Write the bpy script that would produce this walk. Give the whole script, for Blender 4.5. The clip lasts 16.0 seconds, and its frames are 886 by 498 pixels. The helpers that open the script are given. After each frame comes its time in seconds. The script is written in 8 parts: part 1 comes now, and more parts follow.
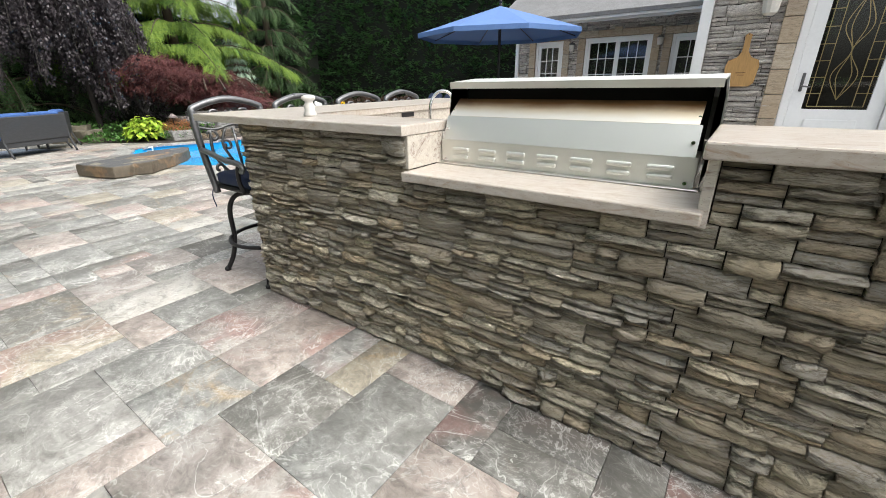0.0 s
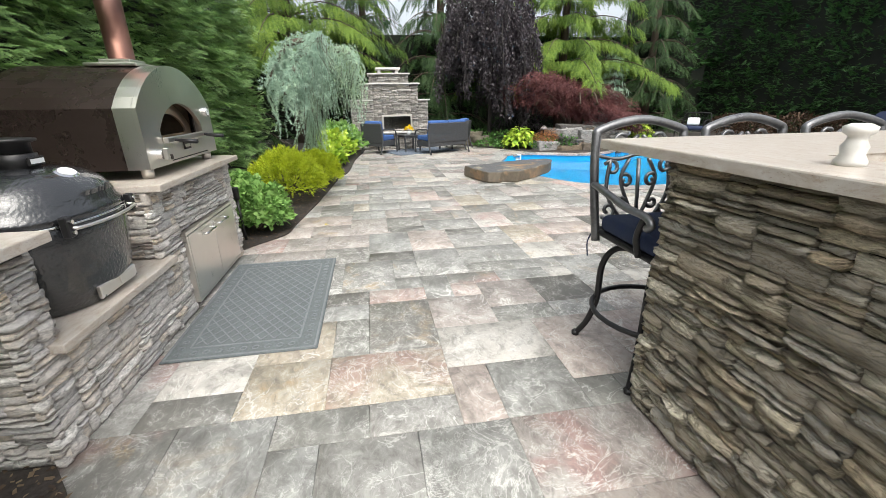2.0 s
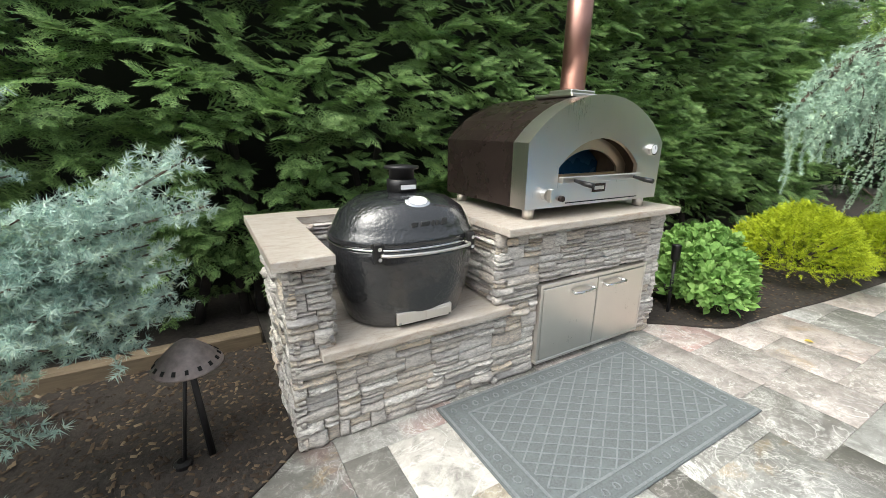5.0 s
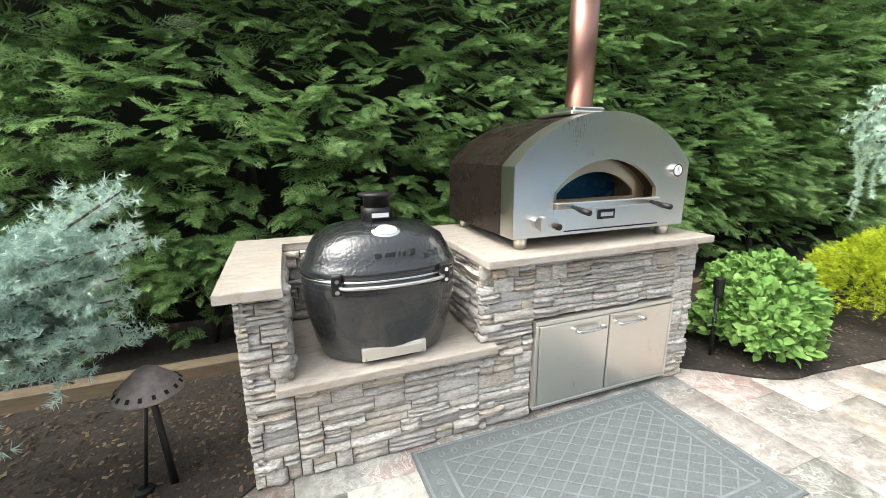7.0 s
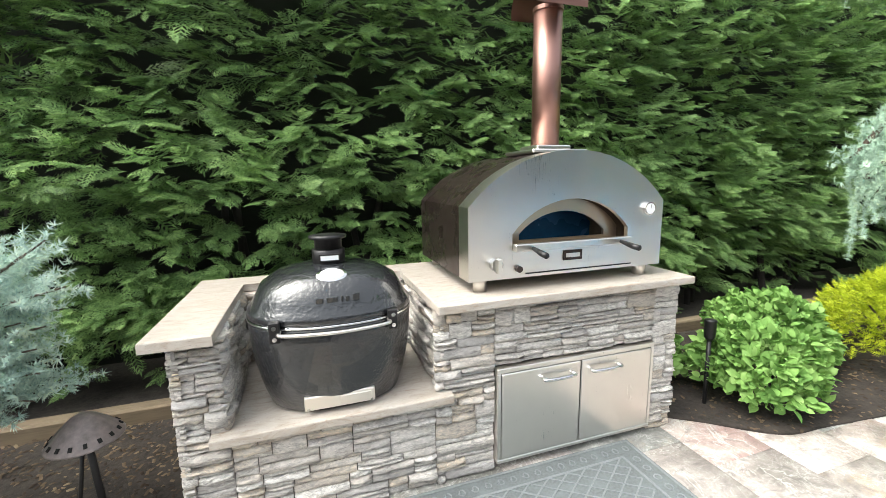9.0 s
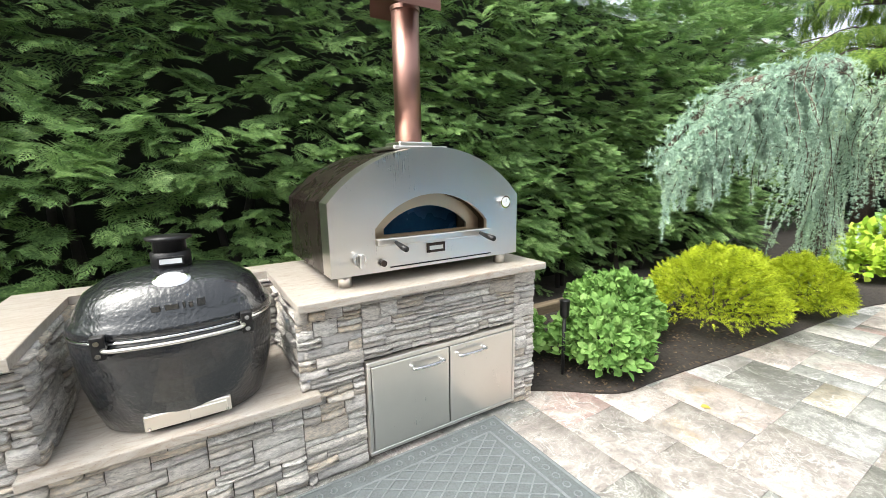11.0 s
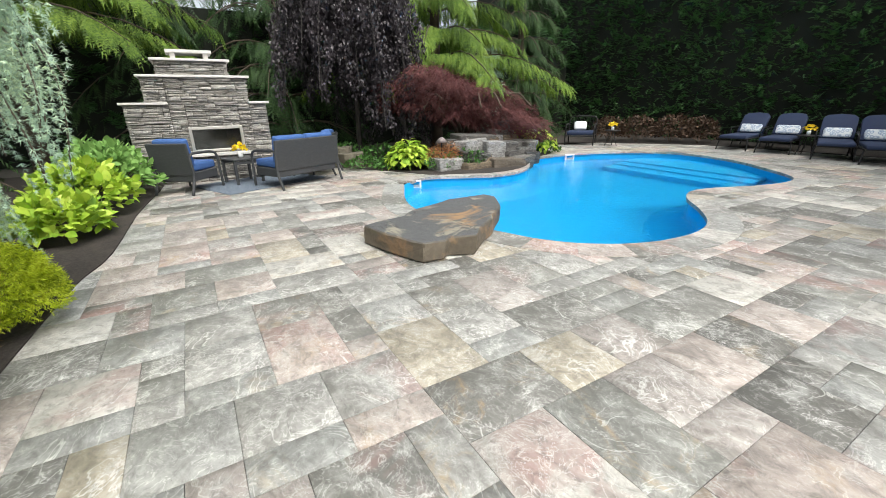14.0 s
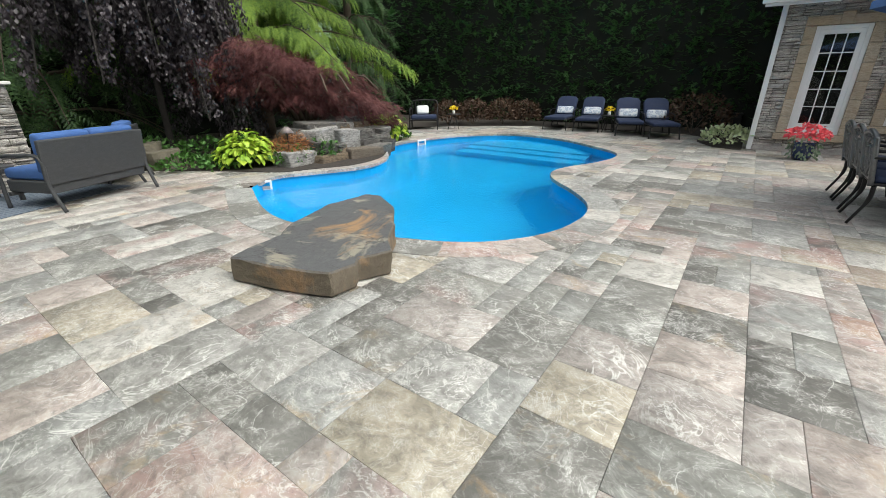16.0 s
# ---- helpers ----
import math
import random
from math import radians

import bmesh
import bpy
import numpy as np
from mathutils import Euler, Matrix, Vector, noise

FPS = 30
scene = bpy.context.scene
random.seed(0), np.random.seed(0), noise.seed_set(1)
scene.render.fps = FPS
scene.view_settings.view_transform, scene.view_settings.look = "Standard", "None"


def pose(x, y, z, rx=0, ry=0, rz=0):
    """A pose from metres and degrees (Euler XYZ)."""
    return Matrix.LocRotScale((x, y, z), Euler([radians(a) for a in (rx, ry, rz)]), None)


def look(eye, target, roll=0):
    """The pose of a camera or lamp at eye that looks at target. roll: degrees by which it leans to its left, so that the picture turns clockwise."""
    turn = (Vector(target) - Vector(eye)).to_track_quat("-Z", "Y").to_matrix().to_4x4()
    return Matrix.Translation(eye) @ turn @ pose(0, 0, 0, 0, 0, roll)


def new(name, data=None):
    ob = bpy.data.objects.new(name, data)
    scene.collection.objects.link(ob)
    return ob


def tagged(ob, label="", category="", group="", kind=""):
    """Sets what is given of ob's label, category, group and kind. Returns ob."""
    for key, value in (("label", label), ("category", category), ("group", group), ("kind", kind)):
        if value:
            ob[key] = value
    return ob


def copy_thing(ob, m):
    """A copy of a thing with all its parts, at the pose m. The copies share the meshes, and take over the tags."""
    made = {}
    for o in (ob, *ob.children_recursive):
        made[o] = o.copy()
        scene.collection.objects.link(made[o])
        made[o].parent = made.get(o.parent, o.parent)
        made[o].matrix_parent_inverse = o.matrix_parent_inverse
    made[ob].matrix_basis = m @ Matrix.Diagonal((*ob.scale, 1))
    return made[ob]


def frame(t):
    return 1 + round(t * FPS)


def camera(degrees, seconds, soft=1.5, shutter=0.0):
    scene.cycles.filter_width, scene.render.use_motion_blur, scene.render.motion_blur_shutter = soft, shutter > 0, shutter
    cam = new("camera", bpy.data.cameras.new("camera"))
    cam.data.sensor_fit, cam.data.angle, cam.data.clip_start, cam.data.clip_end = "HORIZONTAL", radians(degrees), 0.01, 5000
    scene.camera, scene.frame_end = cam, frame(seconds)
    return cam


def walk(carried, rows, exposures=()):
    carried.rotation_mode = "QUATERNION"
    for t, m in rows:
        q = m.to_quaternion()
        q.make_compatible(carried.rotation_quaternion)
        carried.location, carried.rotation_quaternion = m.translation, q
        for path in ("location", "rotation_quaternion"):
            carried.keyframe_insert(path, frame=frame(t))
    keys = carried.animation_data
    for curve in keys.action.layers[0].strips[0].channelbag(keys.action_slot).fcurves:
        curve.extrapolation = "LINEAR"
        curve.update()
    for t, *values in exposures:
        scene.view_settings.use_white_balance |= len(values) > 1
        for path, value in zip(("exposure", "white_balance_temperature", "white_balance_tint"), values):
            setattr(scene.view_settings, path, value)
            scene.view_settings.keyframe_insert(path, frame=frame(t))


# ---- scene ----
cam = camera(94.8, 16.0, 0.85)
METRES, EYE, TILT, LEAN, TURN = 6.06, 1.30, 0.0, 0.0, 35.8
ROWS = [
    (0.0, 0.0, 0.0, 0.0, -0.36, -22.23, 0.87),
    (0.5, -0.0174, 0.0222, -0.0011, 5.05, -22.17, 0.92),
    (1.0, -0.0511, 0.0527, 0.001, 14.78, -21.68, 0.93),
    (1.5, -0.0834, 0.0977, 0.0018, 28.32, -20.92, 0.96),
    (2.0, -0.1166, 0.1281, 0.0028, 44.49, -19.88, 0.77),
    (2.5, -0.1558, 0.1545, 0.0041, 61.76, -18.76, 0.5),
    (3.0, -0.1771, 0.1843, 0.0051, 77.89, -17.78, -0.01),
    (3.5, -0.1907, 0.2134, 0.0069, 91.31, -17.18, -0.59),
    (4.0, -0.2181, 0.2395, 0.0045, 101.51, -16.97, -0.98),
    (4.5, -0.2353, 0.2663, 0.0068, 108.85, -16.88, -1.09),
    (7.0, -0.3027, 0.335, 0.0135, 122.79, -13.64, 0.48),
    (7.5, -0.3198, 0.3412, 0.0147, 124.37, -12.2, 0.73),
    (8.0, -0.335, 0.35, 0.0193, 126.14, -10.63, 0.91),
    (10.5, -0.3377, 0.3988, 0.0236, 121.83, -9.25, 0.58),
    (11.0, -0.3529, 0.4011, 0.022, 112.27, -10.63, 0.87),
    (11.5, -0.3889, 0.4049, 0.0191, 97.63, -12.22, 1.24),
    (12.0, -0.4263, 0.4264, 0.0163, 80.73, -13.93, 1.21),
    (12.5, -0.4612, 0.4642, 0.0146, 64.34, -15.53, 0.97),
    (13.0, -0.4998, 0.4906, 0.0096, 49.03, -16.94, 0.8),
    (13.5, -0.5448, 0.5098, 0.0092, 35.41, -18.35, 0.82),
    (14.0, -0.5817, 0.5398, 0.0046, 23.36, -19.82, 0.9),
    (14.5, -0.6163, 0.5619, 0.004, 13.62, -21.09, 0.83),
    (15.0, -0.659, 0.5748, 0.004, 5.89, -22.08, 0.52),
    (15.5, -0.686, 0.5955, 0.0017, 1.64, -22.35, 0.42),
    (16.0, -0.7042, 0.6318, 0.0053, -0.14, -22.15, 0.44),
]
EXPOSURES = [(0.0, 1.12, 6500, 7), (2.5, 1.14, 6500, 7), (4.5, 1.27, 6500, 5), (7.0, 1.72, 6500, 5), (8.0, 1.82, 6500, 5), (11.0, 1.74, 6500, 5), (12.5, 1.1, 6500, 5), (15.0, 0.97, 6500, 5), (16.0, 0.83, 6500, 4)]
walk(cam, [(t, pose(0, 0, EYE, TILT, LEAN, TURN) @ pose(METRES * x, METRES * y, METRES * z, 90 + pitch, roll, yaw)) for t, x, y, z, yaw, pitch, roll in ROWS], EXPOSURES)

# ---- light: a bright overcast sky with a wide, soft sun ----
SUN_UP, SUN_ROUND = radians(58), radians(87)
world = bpy.data.worlds.new("sky")
scene.world = world
world.use_nodes = True
wt = world.node_tree
sky = wt.nodes.new("ShaderNodeTexSky")
sky.sky_type, sky.sun_disc = "NISHITA", False
sky.sun_elevation, sky.sun_rotation = SUN_UP, SUN_ROUND
sky.air_density, sky.dust_density, sky.ozone_density = 1.0, 6.0, 1.0
fade = wt.nodes.new("ShaderNodeHueSaturation")
fade.inputs["Saturation"].default_value = 0.35
wt.links.new(sky.outputs[0], fade.inputs["Color"])
wt.links.new(fade.outputs[0], wt.nodes["Background"].inputs["Color"])
wt.nodes["Background"].inputs["Strength"].default_value = 0.15
sun = new("sun", bpy.data.lights.new("sun", "SUN"))
sun.data.energy, sun.data.angle, sun.data.color = 0.5, radians(60), (1.0, 0.985, 0.95)
sun.matrix_world = look((0, 0, 0), (-math.sin(SUN_ROUND) * math.cos(SUN_UP), -math.cos(SUN_ROUND) * math.cos(SUN_UP), -math.sin(SUN_UP)))

# ---- helpers for meshes ----
rng = np.random.default_rng(7)


def mesh_of(name, verts, faces):
    """A mesh from arrays of corners and of triangles or quads."""
    verts, faces = np.asarray(verts, np.float32), np.asarray(faces, np.int32)
    k = faces.shape[1]
    me = bpy.data.meshes.new(name)
    me.vertices.add(len(verts))
    me.vertices.foreach_set("co", verts.ravel())
    me.loops.add(faces.size)
    me.loops.foreach_set("vertex_index", faces.ravel())
    me.polygons.add(len(faces))
    me.polygons.foreach_set("loop_start", np.arange(0, faces.size, k, dtype=np.int32))
    me.update(calc_edges=True)
    me.validate()
    return me


def put(name, me, material, parent=None, label="", smooth=False):
    ob = new(name, me)
    if material and not me.materials:
        me.materials.append(material)
    if smooth:
        me.polygons.foreach_set("use_smooth", [True] * len(me.polygons))
    if parent:
        ob.parent = parent
    if label:
        ob["label"] = label
    return ob


def part(name, bm, material, parent=None, label="", smooth=False):
    """Links a bmesh as one mesh object under a thing or a part."""
    me = bpy.data.meshes.new(name)
    bm.normal_update()
    bm.to_mesh(me)
    bm.free()
    return put(name, me, material, parent, label, smooth)


def thing(name, label, category, m=None, group="", kind=""):
    ob = new(name)
    ob.empty_display_size = 0.1
    if m is not None:
        ob.matrix_basis = m
    return tagged(ob, label, category, group, kind)


def box(bm, x0, x1, y0, y1, z0, z1, bevel=0.0, segments=1, m=None):
    r = bmesh.ops.create_cube(bm, size=1.0)
    vs = r["verts"]
    for v in vs:
        v.co = Vector(((x0 + x1) / 2 + v.co.x * (x1 - x0), (y0 + y1) / 2 + v.co.y * (y1 - y0), (z0 + z1) / 2 + v.co.z * (z1 - z0)))
    if m is not None:
        bmesh.ops.transform(bm, matrix=m, verts=vs)
    if bevel:
        es = list({e for v in vs for e in v.link_edges})
        bmesh.ops.bevel(bm, geom=es, offset=bevel, segments=segments, affect="EDGES", profile=0.5)
    return bm


def boxes(*specs, bevel=0.0, segments=1):
    bm = bmesh.new()
    for s in specs:
        box(bm, *s, bevel=bevel, segments=segments)
    return bm


def spin(bm, profile, n=24, centre=(0, 0), sx=1.0, sy=1.0, power=2.0):
    """A turned shape from (radius, z) pairs; sx, sy stretch it to an oval."""
    rings = []
    for r, z in profile:
        ring = []
        for i in range(n):
            a = 2 * math.pi * i / n
            c, s = math.cos(a), math.sin(a)
            k = (abs(c) ** power + abs(s) ** power) ** (-1 / power)
            ring.append(bm.verts.new((centre[0] + sx * r * k * c, centre[1] + sy * r * k * s, z)))
        rings.append(ring)
    for a, b in zip(rings, rings[1:]):
        for i in range(n):
            bm.faces.new((a[i], a[(i + 1) % n], b[(i + 1) % n], b[i]))
    bm.faces.new(rings[0][::-1])
    bm.faces.new(rings[-1])
    return bm


def tube(bm, points, radius, n=8, closed=False):
    """A round bar along points; radius is one number or one for each point."""
    pts = [Vector(p) for p in points]
    rad = radius if isinstance(radius, (list, tuple)) else [radius] * len(pts)
    rings, side = [], None
    for i, p in enumerate(pts):
        a = pts[(i - 1) % len(pts)] if closed or i else p
        b = pts[(i + 1) % len(pts)] if closed or i < len(pts) - 1 else p
        way = (b - a).normalized()
        if side is None:
            side = way.orthogonal().normalized()
        side = (side - way * side.dot(way)).normalized()
        up = way.cross(side)
        rings.append([bm.verts.new(p + rad[i] * (math.cos(2 * math.pi * k / n) * side + math.sin(2 * math.pi * k / n) * up)) for k in range(n)])
    pairs = list(zip(rings, rings[1:])) + ([(rings[-1], rings[0])] if closed else [])
    for a, b in pairs:
        for k in range(n):
            bm.faces.new((a[k], a[(k + 1) % n], b[(k + 1) % n], b[k]))
    if not closed:
        bm.faces.new(rings[0][::-1])
        bm.faces.new(rings[-1])
    return bm


def bend(points, steps=8):
    """A smooth line through points (Catmull-Rom)."""
    p = [Vector(q) for q in points]
    p = [2 * p[0] - p[1]] + p + [2 * p[-1] - p[-2]]
    out = []
    for i in range(1, len(p) - 2):
        for k in range(steps):
            t = k / steps
            out.append(0.5 * (2 * p[i] + (p[i + 1] - p[i - 1]) * t + (2 * p[i - 1] - 5 * p[i] + 4 * p[i + 1] - p[i + 2]) * t * t + (3 * p[i] - p[i - 1] - 3 * p[i + 1] + p[i + 2]) * t ** 3))
    return out + [p[-2]]


def slab(bm, outline, z0, z1, bevel=0.0):
    """A flat body over an outline, from z0 up to z1."""
    low = [bm.verts.new((x, y, z0)) for x, y in outline]
    top = [bm.verts.new((x, y, z1)) for x, y in outline]
    n = len(outline)
    bm.faces.new(top)
    bm.faces.new(low[::-1])
    for i in range(n):
        bm.faces.new((low[i], low[(i + 1) % n], top[(i + 1) % n], top[i]))
    if bevel:
        bmesh.ops.bevel(bm, geom=[e for e in bm.edges if e.verts[0].co.z > z1 - 1e-5 and e.verts[1].co.z > z1 - 1e-5], offset=bevel, segments=2, affect="EDGES", profile=0.5)
    return bm


def scatter(template, where, ways, ups, sizes):
    """Copies of a template (corners, faces; y is its length, z its upper side) joined into corners and faces: many small leaves."""
    tv, tf = template
    where, ways, ups = (np.asarray(a, float) for a in (where, ways, ups))
    ways = ways / (np.linalg.norm(ways, axis=1, keepdims=True) + 1e-9)
    side = np.cross(ways, ups)
    side /= np.linalg.norm(side, axis=1, keepdims=True) + 1e-9
    ups = np.cross(side, ways)
    s = np.asarray(sizes, float)
    s = s[:, None, None] if s.ndim == 1 else s[:, None, :]
    tv = tv[None] * s
    v = where[:, None] + tv[..., :1] * side[:, None] + tv[..., 1:2] * ways[:, None] + tv[..., 2:] * ups[:, None]
    f = tf[None] + (np.arange(len(where)) * tv.shape[1])[:, None, None]
    return v.reshape(-1, 3), f.reshape(-1, tf.shape[1])


def joined(*packs):
    vs, fs, n = [], [], 0
    for v, f in packs:
        vs.append(v)
        fs.append(f + n)
        n += len(v)
    return np.concatenate(vs), np.concatenate(fs)


def unit(n, flat=1.0):
    d = rng.normal(size=(n, 3)) * (1, 1, flat)
    return d / np.linalg.norm(d, axis=1, keepdims=True)


# ---- leaf templates ----
def feather(pairs, width, droop=0.15, thin=0.16):
    """A flat spray: paired narrow leaflets along a stem, tapering to the tip."""
    v, f = [], []
    for i in range(pairs):
        y = 0.05 + 0.85 * i / pairs
        w = width * (math.sin(math.pi * (0.25 + 0.68 * (i + 0.5) / pairs))) ** 0.8
        for s in (-1, 1):
            b = len(v)
            v += [(0, y - thin / 2, -droop * y * y), (0, y + thin / 2, -droop * y * y), (s * w, y + 0.55 * w + thin * 0.1, -droop * (y + w) ** 2 - 0.06)]
            f.append((b, b + 1, b + 2))
    b = len(v)
    v += [(-thin / 3, 0.8, -droop * 0.64), (thin / 3, 0.8, -droop * 0.64), (0, 1.08, -droop * 1.15)]
    f.append((b, b + 1, b + 2))
    return np.array(v), np.array(f)


def frond(pairs, thick=0.03, droop=0.14):
    """A flat, lacy cypress branchlet: side twigs along a stem, each with small pointed leaflets."""
    v, f = [], []

    def leaf(x, y, a, length, w):
        dx, dy, b = math.sin(a), math.cos(a), len(v)
        tx, ty = x + dx * length, y + dy * length
        v.extend([(x - dy * w, y + dx * w, -droop * y * y - 0.05 * x * x), (x + dy * w, y - dx * w, -droop * y * y - 0.05 * x * x), (tx, ty, -droop * ty * ty - 0.3 * tx * tx)])
        f.append((b, b + 1, b + 2))

    for i in range(pairs):
        y = 0.06 + 0.80 * i / pairs
        size = 0.40 * math.sin(math.pi * (0.22 + 0.66 * (i + 0.5) / pairs))
        for s in (-1, 1):
            a = s * (0.85 - 0.05 * i)
            leaf(0, y + 0.03 * s, a, size, thick * 0.9)
            for q, k in ((0.42, 0.48),):
                x1, y1 = math.sin(a) * size * q, y + 0.03 * s + math.cos(a) * size * q
                leaf(x1, y1, a - 0.65, size * k, thick * 0.7)
                leaf(x1, y1, a + 0.65, size * k, thick * 0.7)
    leaf(0, 0, 0, 1.0, thick * 0.5)
    leaf(0, 0.8, 0, 0.25, thick)
    return np.array(v), np.array(f)


def tuft(n, thick, spread=0.75):
    """A burst of needles round a twig's tip."""
    v, f = [], []
    for i in range(n):
        a, e = 2.4 * i, spread * (0.3 + 0.7 * ((i * 0.618) % 1))
        d = Vector((math.cos(a) * math.sin(e * 1.5), math.cos(e * 1.5), math.sin(a) * math.sin(e * 1.5)))
        s = d.orthogonal().normalized() * thick
        b = len(v)
        v += [tuple(s), tuple(-s), tuple(d)]
        f.append((b, b + 1, b + 2))
    return np.array(v), np.array(f)


def blade(width, fold=0.1, curl=0.15, rows=3):
    """One leaf, folded along its rib and curled at the tip (triangles)."""
    v, f = [(0, 0, 0)], []
    for i in range(1, rows + 1):
        y = i / (rows + 1)
        w = width * math.sin(math.pi * (0.08 + 0.87 * y)) ** 0.8
        z = -curl * y * y
        v += [(-w, y, z + fold * w * 2), (0, y, z), (w, y, z + fold * w * 2)]
    v.append((0, 1, -curl))
    f += [(0, 2, 1), (0, 3, 2)]
    for i in range(rows - 1):
        a = 1 + 3 * i
        f += [(a, a + 1, a + 4), (a, a + 4, a + 3), (a + 1, a + 2, a + 5), (a + 1, a + 5, a + 4)]
    a = 1 + 3 * (rows - 1)
    f += [(a, a + 1, len(v) - 1), (a + 1, a + 2, len(v) - 1)]
    return np.array(v), np.array(f)


def tree_of(name, label, category, leaves, leaf_material, wood=None, wood_material=None, leaf_name="crown", kind=""):
    """A plant: an Empty at its base with trunk and crown."""
    t = thing(name, label, category, kind=kind)
    put(leaf_name, mesh_of(leaf_name, *leaves), leaf_material, t)
    if wood is not None:
        part("trunk", wood, wood_material, t, smooth=True)
    return t

# ---- materials ----
def node(nt, kind, **values):
    n = nt.nodes.new(kind)
    for key, value in values.items():
        if isinstance(value, (int, float, tuple)):
            n.inputs[key.replace("_", " ")].default_value = value
    return n


def ramp(nt, source, stops, smooth=False):
    n = nt.nodes.new("ShaderNodeValToRGB")
    while len(n.color_ramp.elements) < len(stops):
        n.color_ramp.elements.new(0.5)
    for e, (at, c) in zip(n.color_ramp.elements, stops):
        e.position = at
        e.color = (*c, 1) if isinstance(c, tuple) else (c, c, c, 1)
    if smooth:
        n.color_ramp.interpolation = "EASE"
    nt.links.new(source, n.inputs[0])
    return n.outputs[0]


def mixed(nt, a, b, by, blend="MIX"):
    n = nt.nodes.new("ShaderNodeMix")
    n.data_type, n.blend_type = "RGBA", blend
    for sock, value in ((n.inputs[6], a), (n.inputs[7], b), (n.inputs[0], by)):
        if isinstance(value, (int, float)):
            sock.default_value = value
        elif isinstance(value, tuple):
            sock.default_value = (*value, 1)
        else:
            nt.links.new(value, sock)
    return n.outputs[2]


def maths(nt, op, a, b=0.0):
    n = nt.nodes.new("ShaderNodeMath")
    n.operation = op
    for sock, value in zip(n.inputs, (a, b)):
        if isinstance(value, (int, float)):
            sock.default_value = value
        else:
            nt.links.new(value, sock)
    return n.outputs[0]


def chance(nt):
    """A random number for each piece, be it an object or an island of a joined mesh."""
    a, b = nt.nodes.new("ShaderNodeObjectInfo"), nt.nodes.new("ShaderNodeNewGeometry")
    return maths(nt, "FRACT", maths(nt, "ADD", a.outputs["Random"], b.outputs["Random Per Island"]))


def place(nt, scale=(1, 1, 1), shift=None):
    g = nt.nodes.new("ShaderNodeNewGeometry")
    m = nt.nodes.new("ShaderNodeMapping")
    m.inputs["Scale"].default_value = scale
    nt.links.new(g.outputs["Position"], m.inputs["Vector"])
    if shift is not None:
        c = nt.nodes.new("ShaderNodeCombineXYZ")
        s = maths(nt, "MULTIPLY", shift, 37.0)
        nt.links.new(s, c.inputs[0])
        nt.links.new(maths(nt, "MULTIPLY", shift, 91.0), c.inputs[1])
        nt.links.new(s, c.inputs[2])
        nt.links.new(c.outputs[0], m.inputs["Location"])
    return m.outputs[0]


def grain(nt, vector, scale, detail=6, rough=0.6, distortion=0.0):
    n = node(nt, "ShaderNodeTexNoise", Scale=scale, Detail=detail, Roughness=rough, Distortion=distortion)
    nt.links.new(vector, n.inputs["Vector"])
    return n.outputs[0]


def start(name):
    m = bpy.data.materials.new(name)
    m.use_nodes = True
    return m, m.node_tree, m.node_tree.nodes["Principled BSDF"]


def bump(nt, b, height, strength, distance=0.01):
    n = node(nt, "ShaderNodeBump", Strength=strength, Distance=distance)
    nt.links.new(height, n.inputs["Height"])
    nt.links.new(n.outputs[0], b.inputs["Normal"])


def plain(name, colour, rough=0.5, metal=0.0, scale=30.0, vary=0.25, relief=0.1, coat=0.0, stretch=(1, 1, 1)):
    """Paint, metal, cloth and the like: a colour with fine grain, soft stains and relief."""
    m, nt, b = start(name)
    p = place(nt, stretch)
    fine, broad = grain(nt, p, scale), grain(nt, p, scale * 0.12, 3)
    dark = tuple(c * (1 - vary) for c in colour)
    c = mixed(nt, mixed(nt, dark, colour, ramp(nt, fine, [(0.3, 0.0), (0.7, 1.0)])), tuple(min(1, c * (1 + vary * 0.5)) for c in colour), ramp(nt, broad, [(0.45, 0.0), (0.75, 0.7)]))
    nt.links.new(c, b.inputs["Base Color"])
    b.inputs["Metallic"].default_value, b.inputs["Coat Weight"].default_value = metal, coat
    nt.links.new(ramp(nt, broad, [(0.3, max(0.02, rough - 0.08)), (0.7, min(1, rough + 0.08))]), b.inputs["Roughness"])
    if relief:
        bump(nt, b, fine, relief, 0.004)
    return m


